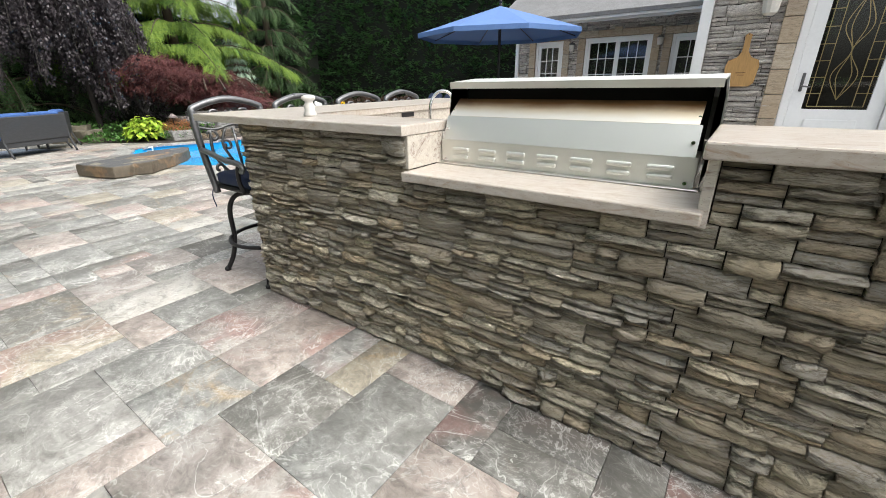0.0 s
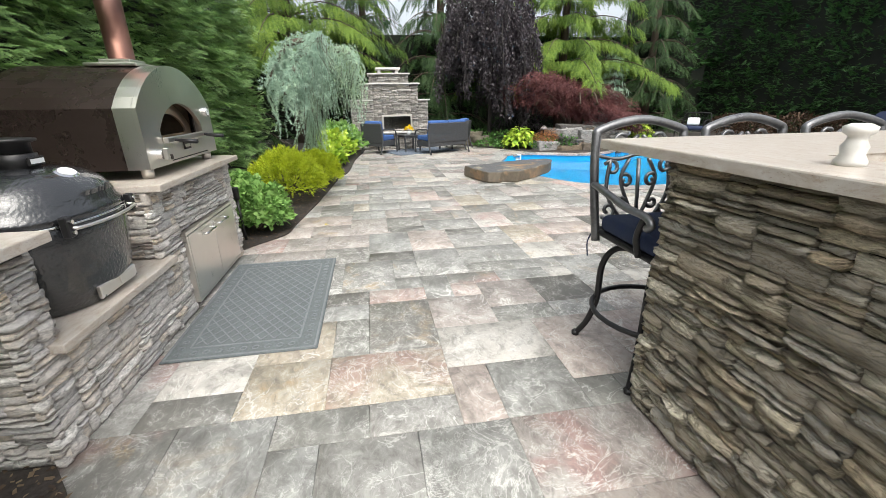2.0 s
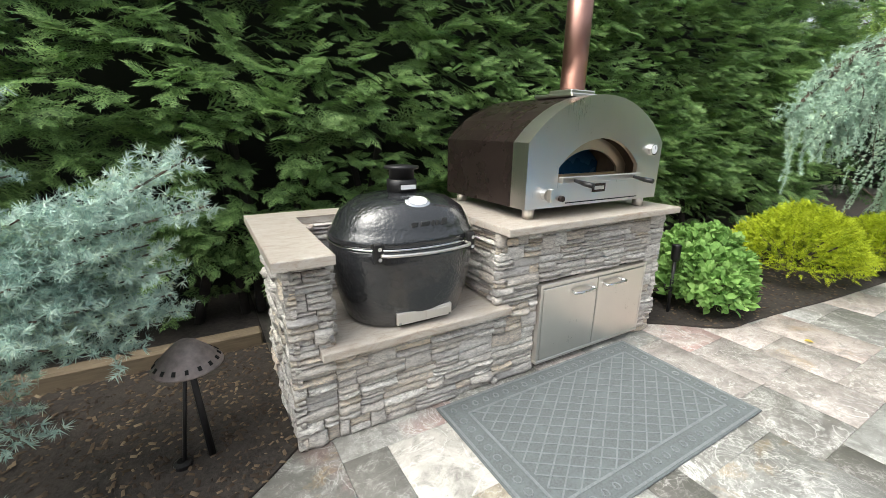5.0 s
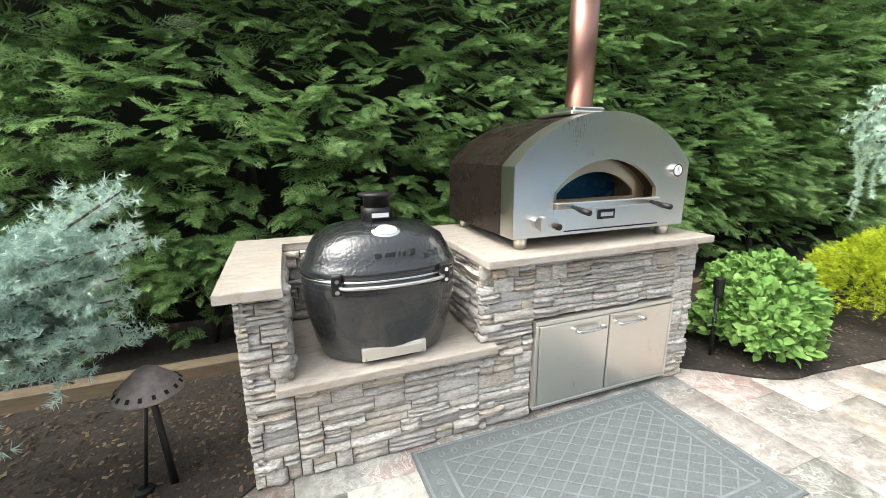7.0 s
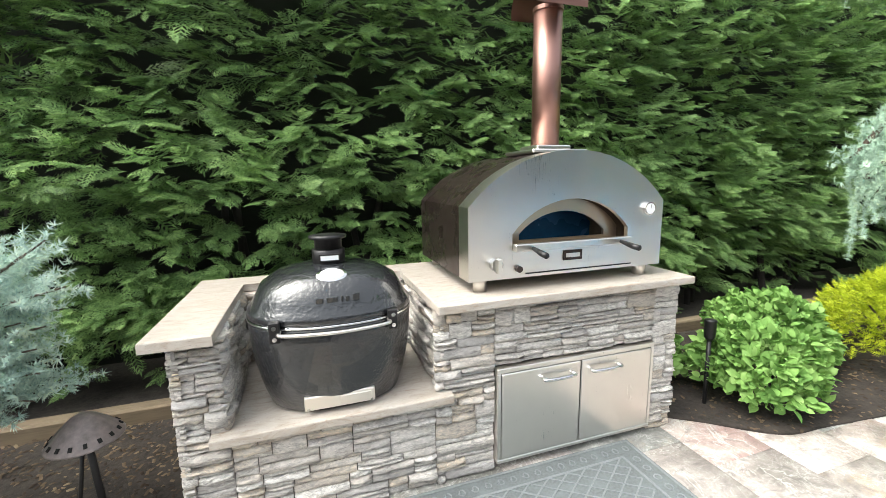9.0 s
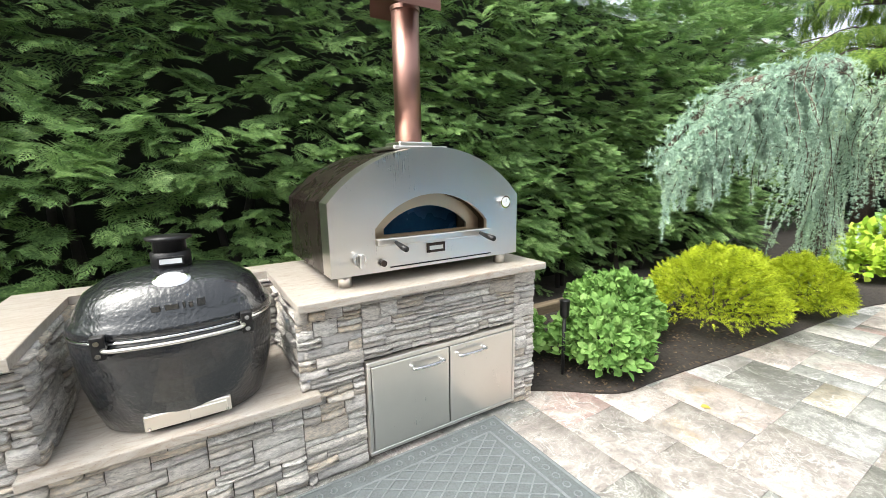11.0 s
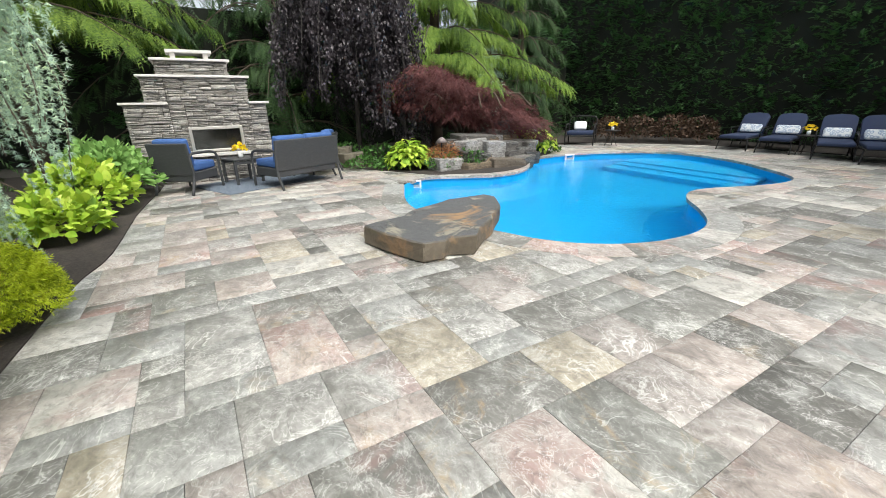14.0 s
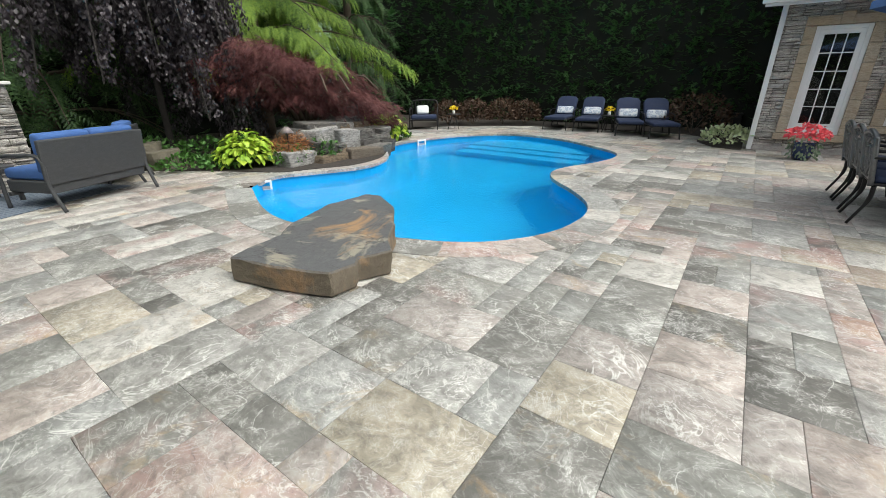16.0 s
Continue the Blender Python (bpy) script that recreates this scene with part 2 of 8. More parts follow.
def stone(name, tones, rough=0.85, scale=14.0, relief=0.8, dark=0.58):
    """Split stone: each piece its own tone, mottled, with a rough face."""
    m, nt, b = start(name)
    r = chance(nt)
    p = place(nt, (1, 1, 2.2), r)
    tone = ramp(nt, r, [(i / len(tones), t) for i, t in enumerate(tones)])
    fine, broad = grain(nt, p, scale * 3, 8, 0.7), grain(nt, p, scale * 0.5, 4, 0.6, 0.5)
    c = mixed(nt, tone, tuple(x * dark for x in tones[0]), ramp(nt, fine, [(0.38, 0.75), (0.62, 0.0)]))
    c = mixed(nt, c, tones[-1], ramp(nt, broad, [(0.5, 0.0), (0.72, 0.45)]))
    layers = grain(nt, place(nt, (1, 1, 5.5), r), scale * 0.55, 6, 0.62, 0.7)
    split = ramp(nt, maths(nt, "ABSOLUTE", maths(nt, "SUBTRACT", layers, 0.5)), [(0.0, 1.0), (0.028, 0.0)])
    c = mixed(nt, c, tuple(x * 0.35 for x in tones[0]), maths(nt, "MULTIPLY", split, 0.6))
    nt.links.new(c, b.inputs["Base Color"])
    b.inputs["Roughness"].default_value = rough
    high = maths(nt, "ADD", maths(nt, "MULTIPLY", broad, 1.2), maths(nt, "ADD", fine, maths(nt, "MULTIPLY", layers, 1.6)))
    bump(nt, b, maths(nt, "SUBTRACT", high, maths(nt, "MULTIPLY", split, 0.35)), relief, 0.02)
    return m


def marble(name):
    """Tumbled marble paving: grey, cream, brown and rose tiles with white veins."""
    m, nt, b = start(name)
    r = chance(nt)
    p = place(nt, (1, 1, 1), r)
    tones = [(0.220, 0.217, 0.198), (0.297, 0.288, 0.270), (0.110, 0.105, 0.094), (0.396, 0.336, 0.303), (0.253, 0.251, 0.237), (0.363, 0.319, 0.248), (0.182, 0.176, 0.160), (0.319, 0.281, 0.259), (0.275, 0.275, 0.262), (0.462, 0.440, 0.402)]
    tone = ramp(nt, r, [(i / len(tones), t) for i, t in enumerate(tones)])
    tone.node.color_ramp.interpolation = "CONSTANT"
    cloud = grain(nt, p, 5.5, 8, 0.65, 0.8)
    big = grain(nt, p, 1.9, 4, 0.6, 0.6)
    c = mixed(nt, tone, (0.10, 0.096, 0.085), ramp(nt, cloud, [(0.34, 0.6), (0.54, 0.0)]))
    c = mixed(nt, c, (0.44, 0.435, 0.41), ramp(nt, cloud, [(0.52, 0.0), (0.72, 0.7)]))
    rose = maths(nt, "MULTIPLY", ramp(nt, maths(nt, "FRACT", maths(nt, "MULTIPLY", r, 13.0)), [(0.72, 0.0), (0.85, 1.0)]), ramp(nt, big, [(0.48, 0.0), (0.62, 0.65)]))
    c = mixed(nt, c, (0.34, 0.20, 0.18), rose)
    rust = maths(nt, "MULTIPLY", ramp(nt, maths(nt, "FRACT", maths(nt, "MULTIPLY", r, 29.0)), [(0.7, 0.0), (0.9, 1.0)]), ramp(nt, grain(nt, p, 3.3, 6, 0.7, 1.0), [(0.55, 0.0), (0.7, 0.7)]))
    c = mixed(nt, c, (0.38, 0.26, 0.13), rust)
    line = grain(nt, p, 2.6, 5, 0.55, 1.4)
    vein = ramp(nt, maths(nt, "ABSOLUTE", maths(nt, "SUBTRACT", line, 0.5)), [(0.0, 0.9), (0.012, 0.0)])
    vein = maths(nt, "MULTIPLY", vein, ramp(nt, big, [(0.4, 0.15), (0.6, 1.0)]))
    c = mixed(nt, c, (0.60, 0.59, 0.56), vein)
    fine_line = grain(nt, p, 8.0, 4, 0.6, 1.8)
    c = mixed(nt, c, (0.62, 0.6, 0.57), maths(nt, "MULTIPLY", ramp(nt, maths(nt, "ABSOLUTE", maths(nt, "SUBTRACT", fine_line, 0.5)), [(0.0, 0.8), (0.02, 0.0)]), ramp(nt, cloud, [(0.45, 0.0), (0.6, 0.9)])))
    mott = grain(nt, place(nt, (1.0, 1.5, 1.0), r), 13.0, 7, 0.75, 0.8)
    c = mixed(nt, c, (0.09, 0.085, 0.078), ramp(nt, mott, [(0.34, 0.55), (0.50, 0.0)]))
    c = mixed(nt, c, (0.47, 0.46, 0.43), ramp(nt, mott, [(0.54, 0.0), (0.70, 0.5)]))
    crack = grain(nt, p, 5.0, 7, 0.68, 2.6)
    crack = ramp(nt, maths(nt, "ABSOLUTE", maths(nt, "SUBTRACT", crack, 0.5)), [(0.0, 1.0), (0.018, 0.0)])
    heavy = ramp(nt, maths(nt, "FRACT", maths(nt, "MULTIPLY", r, 47.0)), [(0.3, 0.1), (0.75, 0.9)])
    c = mixed(nt, c, (0.66, 0.64, 0.61), maths(nt, "MULTIPLY", maths(nt, "MULTIPLY", crack, heavy), ramp(nt, big, [(0.38, 0.1), (0.6, 1.0)])))
    pit = grain(nt, p, 60.0, 3, 0.7)
    c = mixed(nt, c, (0.12, 0.11, 0.10), ramp(nt, pit, [(0.24, 0.7), (0.33, 0.0)]))
    nt.links.new(c, b.inputs["Base Color"])
    nt.links.new(ramp(nt, cloud, [(0.3, 0.42), (0.7, 0.62)]), b.inputs["Roughness"])
    bump(nt, b, maths(nt, "ADD", cloud, maths(nt, "MULTIPLY", pit, 0.4)), 0.25, 0.006)
    return m


def leafy(name, tones, rough=0.5, through_light=0.25, clumps=1.2):
    """Leaves: each one its own green, lit through a little, with lighter and darker clumps."""
    m, nt, b = start(name)
    r = chance(nt)
    broad = grain(nt, place(nt), clumps, 3)
    c = ramp(nt, maths(nt, "ADD", maths(nt, "MULTIPLY", r, 0.6), maths(nt, "MULTIPLY", ramp(nt, broad, [(0.35, 0.0), (0.65, 1.0)]), 0.4)), [(i / (len(tones) - 1), t) for i, t in enumerate(tones)])
    nt.links.new(c, b.inputs["Base Color"])
    b.inputs["Roughness"].default_value = rough
    b.inputs["Specular IOR Level"].default_value = 0.3
    tl = nt.nodes.new("ShaderNodeBsdfTranslucent")
    nt.links.new(c, tl.inputs["Color"])
    mx = node(nt, "ShaderNodeMixShader", Fac=through_light)
    nt.links.new(b.outputs[0], mx.inputs[1])
    nt.links.new(tl.outputs[0], mx.inputs[2])
    nt.links.new(mx.outputs[0], nt.nodes["Material Output"].inputs["Surface"])
    return m


def granite(name, tones, vein=(0.30, 0.22, 0.18), amount=0.6):
    m, nt, b = start(name)
    p = place(nt, (0.8, 2.4, 2.4))
    flow = grain(nt, p, 7.0, 8, 0.7, 2.2)
    speck = grain(nt, p, 130.0, 4, 0.6)
    c = ramp(nt, flow, [(0.25, tones[0]), (0.5, tones[1]), (0.75, tones[2])])
    c = mixed(nt, c, vein, ramp(nt, grain(nt, p, 4.0, 9, 0.75, 3.0), [(0.54, 0.0), (0.66, amount)]))
    c = mixed(nt, c, (0.16, 0.13, 0.12), ramp(nt, speck, [(0.30, 0.8), (0.38, 0.0)]))
    nt.links.new(c, b.inputs["Base Color"])
    b.inputs["Roughness"].default_value = 0.32
    bump(nt, b, speck, 0.05, 0.002)
    return m


def brushed(name, colour, rough=0.28, stretch=(120, 120, 3)):
    m, nt, b = start(name)
    lines = grain(nt, place(nt, stretch), 3.0, 5, 0.7)
    smear = grain(nt, place(nt), 3.0, 4, 0.6)
    nt.links.new(mixed(nt, tuple(c * 0.85 for c in colour), colour, smear), b.inputs["Base Color"])
    b.inputs["Metallic"].default_value = 1.0
    nt.links.new(maths(nt, "ADD", ramp(nt, lines, [(0.2, rough - 0.02), (0.8, rough + 0.03)]), maths(nt, "MULTIPLY", smear, 0.08)), b.inputs["Roughness"])
    bump(nt, b, lines, 0.004, 0.0003)
    return m


def clear(name, colour=(1, 1, 1), rough=0.0, ior=1.45):
    m, nt, b = start(name)
    b.inputs["Base Color"].default_value = (*colour, 1)
    b.inputs["Transmission Weight"].default_value, b.inputs["Roughness"].default_value, b.inputs["IOR"].default_value = 1.0, rough, ior
    return m


MARBLE = marble("tumbled_marble")
COPING = marble("coping_marble")
STONE_BROWN = stone("brown_ledgestone", [(0.58, 0.485, 0.335), (0.28, 0.252, 0.213), (0.80, 0.70, 0.51), (0.43, 0.405, 0.365), (0.67, 0.525, 0.345), (0.35, 0.315, 0.265), (0.86, 0.79, 0.63), (0.52, 0.485, 0.43)], relief=1.0, dark=0.62)
STONE_GREY = stone("grey_ledgestone", [(0.62, 0.58, 0.545), (0.73, 0.675, 0.62), (0.51, 0.49, 0.48), (0.76, 0.63, 0.48), (0.68, 0.635, 0.60), (0.83, 0.795, 0.75)], relief=0.5, dark=0.55)
STONE_HEARTH = stone("hearth_ledgestone", [(0.40, 0.375, 0.345), (0.51, 0.48, 0.44), (0.31, 0.295, 0.28), (0.46, 0.42, 0.37), (0.60, 0.57, 0.53)])
STONE_HOUSE = stone("house_ledgestone", [(0.60, 0.555, 0.52), (0.76, 0.70, 0.64), (0.49, 0.465, 0.45), (0.82, 0.77, 0.715)])
TAN_STONE = stone("tan_trim_stone", [(0.432, 0.342, 0.242), (0.468, 0.389, 0.297), (0.396, 0.323, 0.253), (0.495, 0.427, 0.341)], scale=8, relief=0.2, dark=0.75)
MORTAR = plain("dark_mortar", (0.07, 0.062, 0.05), 0.95, relief=0.3)
GRANITE = granite("pale_granite", [(0.341, 0.273, 0.213), (0.451, 0.404, 0.355), (0.525, 0.498, 0.467)], (0.304, 0.216, 0.152), 0.75)
GRANITE_DARK = granite("streaked_granite", [(0.331, 0.285, 0.247), (0.478, 0.437, 0.380), (0.570, 0.541, 0.494)], (0.17, 0.10, 0.085), 0.95)
LIMESTONE = plain("limestone_cap", (0.60, 0.58, 0.55), 0.7, scale=20, vary=0.2)
STEEL = brushed("brushed_steel", (0.83, 0.795, 0.745), 0.25)
STEEL_DARK = plain("bronze_enamel", (0.045, 0.032, 0.028), 0.28, 0.6, scale=60, vary=0.2, relief=0.02)
COPPER = brushed("coppery_steel", (0.37, 0.21, 0.175), 0.38)
CHROME = plain("chrome", (0.75, 0.75, 0.75), 0.10, 1.0, vary=0.05, relief=0)
BLACK_IRON = plain("black_cast_metal", (0.022, 0.021, 0.022), 0.42, 0.4, scale=80, vary=0.3)
# flat black for gaps and holes: their shade is put into the colour
GAP_SHADE = plain("gap_shade_black", (0.008, 0.008, 0.008), 0.9)
WHITE_PAINT = plain("white_paint", (0.78, 0.79, 0.80), 0.45, vary=0.06, relief=0.02)
MULCH = plain("dark_mulch", (0.046, 0.037, 0.031), 1.0, scale=45, vary=0.7, relief=1.0)
TIMBER = plain("weathered_timber", (0.21, 0.16, 0.105), 0.85, scale=18, vary=0.4, relief=0.4, stretch=(0.6, 6, 6))
BARK = plain("grey_brown_bark", (0.10, 0.075, 0.055), 0.95, scale=25, vary=0.5, relief=0.8)

MORTAR_PALE = plain("pale_mortar", (0.16, 0.145, 0.13), 0.95, relief=0.3)

# ---- ground, pool and paving ----
POOL = [(p.x, p.y) for p in bend([(x, y, 0) for x, y in (
    (-11.15, 3.56), (-10.0, 3.04), (-9.2, 2.94), (-8.16, 3.2), (-7.45, 3.53), (-7.02, 4.1), (-6.89, 4.8), (-7.02, 5.4), (-7.4, 5.95), (-7.83, 6.42), (-8.06, 6.9),
    (-8.0, 7.45), (-7.74, 8.1), (-7.6, 8.85), (-7.75, 9.5), (-8.4, 10.15), (-9.47, 10.95), (-10.9, 11.3), (-11.95, 10.5), (-12.45, 9.0), (-12.3, 7.6), (-11.3, 6.5), (-11.0, 5.6), (-11.35, 4.75), (-11.55, 4.2), (-11.15, 3.56))], 5)][:-1]


def offset(outline, d):
    """The outline moved outwards by d (it runs counter-clockwise)."""
    out, n = [], len(outline)
    for i in range(n):
        a, b = Vector(outline[i - 1]), Vector(outline[(i + 1) % n])
        t = (b - a).normalized()
        out.append((outline[i][0] + d * t.y, outline[i][1] - d * t.x))
    return out


def inside(x, y, outline):
    r, n = False, len(outline)
    for i in range(n):
        (x0, y0), (x1, y1) = outline[i - 1], outline[i]
        if (y0 > y) != (y1 > y) and x < (x1 - x0) * (y - y0) / (y1 - y0) + x0:
            r = not r
    return r


bm = bmesh.new()
for ring, z in ((offset(POOL, 0.1), -0.03), ([(-150, -150), (150, -150), (150, 150), (-150, 150)], -0.03)):
    vs = [bm.verts.new((x, y, z)) for x, y in ring]
    for i in range(len(vs)):
        bm.edges.new((vs[i - 1], vs[i]))
bmesh.ops.triangle_fill(bm, use_beauty=True, use_dissolve=False, edges=bm.edges[:])
for f in bm.faces:
    if f.normal.z < 0:
        f.normal_flip()
GRIT = plain("sandy_bedding", (0.16, 0.145, 0.125), 0.95, scale=60, vary=0.4, relief=0.4)
tagged(part("ground", bm, GRIT), "sandy bedding and soil under the paving", "ground", kind="structure")

POOL_BLUE = plain("blue_pool_liner", (0.01, 0.40, 0.74), 0.5, scale=12, vary=0.12, relief=0.03)
WATER_Z = -0.13
pool = thing("pool", "bright blue freeform swimming pool with a vinyl liner", "pool", kind="structure")
bm = bmesh.new()
rim, foot = offset(POOL, 0.02), offset(POOL, -0.5)
top = [bm.verts.new((x, y, -0.02)) for x, y in rim]
mid = [bm.verts.new((x, y, -0.75)) for x, y in offset(POOL, 0.0)]
low = [bm.verts.new((x, y, -1.25)) for x, y in foot]
for a, b in ((top, mid), (mid, low)):
    for i in range(len(a)):
        bm.faces.new((a[i - 1], b[i - 1], b[i], a[i]))
bm.faces.new(low)
part("liner", bm, POOL_BLUE, pool, smooth=False)
# three entry steps at the far end
for i in range(3):
    bm = bmesh.new()
    arc = [(p[0], p[1]) for p in offset(POOL, -0.02) if p[1] > 10.0 + 0.0 and -11.6 < p[0] < -8.3]
    near = [(x * 1.0 + 0.05 * i, 9.95 - 0.42 * i + 0.05 * math.sin(x)) for x, y in arc]
    slab(bm, arc + near[::-1], -1.2, -0.32 - 0.2 * i)
    part("step", bm, plain("pool_step", (0.02, 0.45, 0.78), 0.5, vary=0.1), pool)
WATER, nt, b = start("pool_water")
b.inputs["Base Color"].default_value = (0.80, 0.95, 1.0, 1)
b.inputs["Transmission Weight"].default_value, b.inputs["Roughness"].default_value, b.inputs["IOR"].default_value = 1.0, 0.02, 1.33
bump(nt, b, maths(nt, "ADD", grain(nt, place(nt, (1, 1, 1)), 5.0, 3, 0.5, 0.6), grain(nt, place(nt, (1, 1, 1)), 17.0, 2, 0.5)), 0.22, 0.03)
bm = bmesh.new()
bm.faces.new([bm.verts.new((x, y, WATER_Z)) for x, y in offset(POOL, 0.015)])
water = tagged(part("water", bm, WATER), "clear rippled pool water", "water", kind="structure")
water.visible_shadow = False
for x, y, turn in ((-11.42, 3.92, 58), (-12.38, 8.95, -105)):
    k = thing("pool_skimmer", "white plastic pool skimmer mouth in the pool wall", "skimmer", pose(x, y, -0.085, 0, 0, turn), "pool skimmers")
    part("frame", boxes((-0.13, 0.13, -0.012, 0.03, 0.055, 0.085), (-0.13, 0.13, -0.012, 0.03, -0.085, -0.055), (-0.13, -0.1, -0.012, 0.03, -0.055, 0.055), (0.1, 0.13, -0.012, 0.03, -0.055, 0.055), bevel=0.004), WHITE_PAINT, k)
    part("flap", boxes((-0.1, 0.1, 0.0, 0.01, -0.055, 0.0)), plain("grey_plastic", (0.35, 0.37, 0.38), 0.5), k)

# coping stones round the pool
coping = thing("coping", "honed marble coping stones round the pool edge", "coping", kind="structure")
inner, outer = offset(POOL, -0.03), offset(POOL, 0.31)
step = 3
for i in range(0, len(POOL) - step + 1, step):
    idx = [(i + k) % len(POOL) for k in range(step + 1)]
    bm = bmesh.new()
    slab(bm, [inner[k] for k in idx][::-1] + [outer[k] for k in idx], -0.045, 0.006, 0.004)
    bmesh.ops.recalc_face_normals(bm, faces=bm.faces)
    part("coping_stone", bm, COPING, coping)

# planting beds
BED_EDGE = [(p.x, p.y) for p in bend([(x, y, 0) for x, y in ((-16.5, 0.05), (-13.5, 0.0), (-11.4, -0.2), (-9.57, -0.28), (-8.83, -0.42), (-7.6, -0.52), (-6.87, -0.58), (-6.2, -0.66), (-5.72, -0.71), (-5.4, -0.75), (-5.1, -0.98), (-4.93, -1.1))], 6)]
BED_EAST = [(p.x, p.y) for p in bend([(x, y, 0) for x, y in ((-2.47, -1.08), (-2.28, -0.92), (-2.0, -0.72), (-1.6, -0.55), (-1.0, -0.48), (0.5, -0.45), (6.0, -0.45))], 6)]
BED_FAR = [(p.x, p.y) for p in bend([(x, y, 0) for x, y in ((-16.5, 2.6), (-14.6, 2.85), (-13.9, 3.2), (-13.0, 3.75), (-12.2, 4.2), (-11.7, 4.45), (-11.45, 5.0), (-11.2, 5.6), (-11.4, 6.5), (-12.4, 7.8), (-12.9, 8.8), (-14.4, 9.8), (-14.6, 10.8), (-13.9, 12.0), (-12.5, 13.0), (-11.0, 13.7), (-7.0, 13.6), (-6.6, 12.2), (-6.2, 11.4), (-5.7, 11.2))], 5)]


def bed(outline, height, label):
    """Mulch that swells up from the paving's edge."""
    bm = bmesh.new()
    n = len(outline)
    cx, cy = sum(p[0] for p in outline) / n, sum(p[1] for p in outline) / n
    slab(bm, outline, -0.05, 0.012)
    bmesh.ops.triangulate(bm, faces=[f for f in bm.faces if f.normal.z > 0.5])
    bmesh.ops.recalc_face_normals(bm, faces=bm.faces)
    return tagged(part("planting_bed", bm, MULCH), label, "soil", kind="structure")


bed(BED_EDGE + [(-4.93, -5.0), (-16.5, -5.0)], 0.05, "dark bark mulch in the curved border under the hedge")
bed(BED_EAST + [(6.0, -5.0), (-2.47, -5.0)], 0.05, "dark bark mulch beside the grill island")
bed(BED_FAR + [(-5.7, 24.0), (-24.0, 24.0), (-24.0, 2.6)], 0.05, "dark soil border behind the pool")

# paving in a random ashlar of four sizes
UNIT, JOINT = 0.2032, 0.0018
X0, Y0, NX, NY = -15.2, -1.3, 94, 76
free = np.ones((NX, NY), bool)
pool_out = offset(POOL, 0.03)
for i in range(NX):
    for j in range(NY):
        x, y = X0 + i * UNIT, Y0 + j * UNIT
        if -13.2 < x < -6.4 and 2.4 < y < 11.9:
            free[i, j] = not any(inside(x + a * UNIT, y + b * UNIT, pool_out) for a in (0, 0.5, 1) for b in (0, 0.5, 1))
        if y + UNIT < -1.12 or (y > 9.5 and x < -14.2) or y > 13.6 or (x > -5.4 and y > 11.5) or (-2.35 < x < -1.2 - UNIT and 1.4 < y < 3.6):
            free[i, j] = False


def tile_mesh(w, h):
    a, c = w * UNIT - JOINT, h * UNIT - JOINT
    r = 0.0022
    v = [(0, 0, -0.025), (a, 0, -0.025), (a, c, -0.025), (0, c, -0.025), (0, 0, -r), (a, 0, -r), (a, c, -r), (0, c, -r), (r, r, 0), (a - r, r, 0), (a - r, c - r, 0), (r, c - r, 0)]
    f = [(8, 9, 10, 11)]
    for k in range(4):
        m = (k + 1) % 4
        f += [(k, m, 4 + m, 4 + k), (4 + k, 4 + m, 8 + m, 8 + k)]
    return np.array(v), np.array(f)


SIZES = [(3, 2), (2, 3), (2, 2), (2, 1), (1, 2), (1, 1), (4, 2), (2, 4)]
WEIGHT = np.array([0.30, 0.16, 0.28, 0.11, 0.09, 0.04, 0.015, 0.005])
tiles = []
for j in range(NY):
    for i in range(NX):
        if free[i, j]:
            order = rng.choice(len(SIZES), len(SIZES), replace=False, p=WEIGHT / WEIGHT.sum())
            for k in list(order) + [5]:
                w, h = SIZES[k]
                if i + w <= NX and j + h <= NY and free[i:i + w, j:j + h].all():
                    free[i:i + w, j:j + h] = False
                    tiles.append((i, j, w, h))
                    break


# ---- stacked ledgestone ----
def ledge_template(seed):
    """A split stone: unit size, rough front at y = -1 (outwards), sunk back at y = 0."""
    g = np.random.default_rng(seed)
    nx, nz = 5, 4
    shelf = g.uniform(0.78, 1.12, nz)
    v, f = [], []
    for k in range(nz):
        for i in range(nx):
            edge = i in (0, nx - 1) or k in (0, nz - 1)
            x, z = i / (nx - 1), k / (nz - 1)
            if 0 < i < nx - 1:
                x += g.uniform(-0.08, 0.08)
                z += g.uniform(-0.10, 0.06) if k in (0, nz - 1) else g.uniform(-0.12, 0.12)
            v.append((x, -shelf[k] * (g.uniform(0.50, 0.92) if edge else g.uniform(0.84, 1.14)), z))
    rim = list(range(nx)) + [2 * nx - 1, 3 * nx - 1] + [3 * nx + i for i in range(nx - 1, -1, -1)] + [2 * nx, nx]
    for k in range(nz - 1):
        for i in range(nx - 1):
            a = k * nx + i
            f.append((a, a + 1, a + nx + 1, a + nx))
    b = len(v)
    for r in rim:
        v.append((v[r][0], 0.3, v[r][2]))
    for i in range(len(rim)):
        m = (i + 1) % len(rim)
        f.append((rim[i], b + i, b + m, rim[m]))
    return np.array(v), np.array(f)


LEDGE = [ledge_template(s) for s in range(14)]


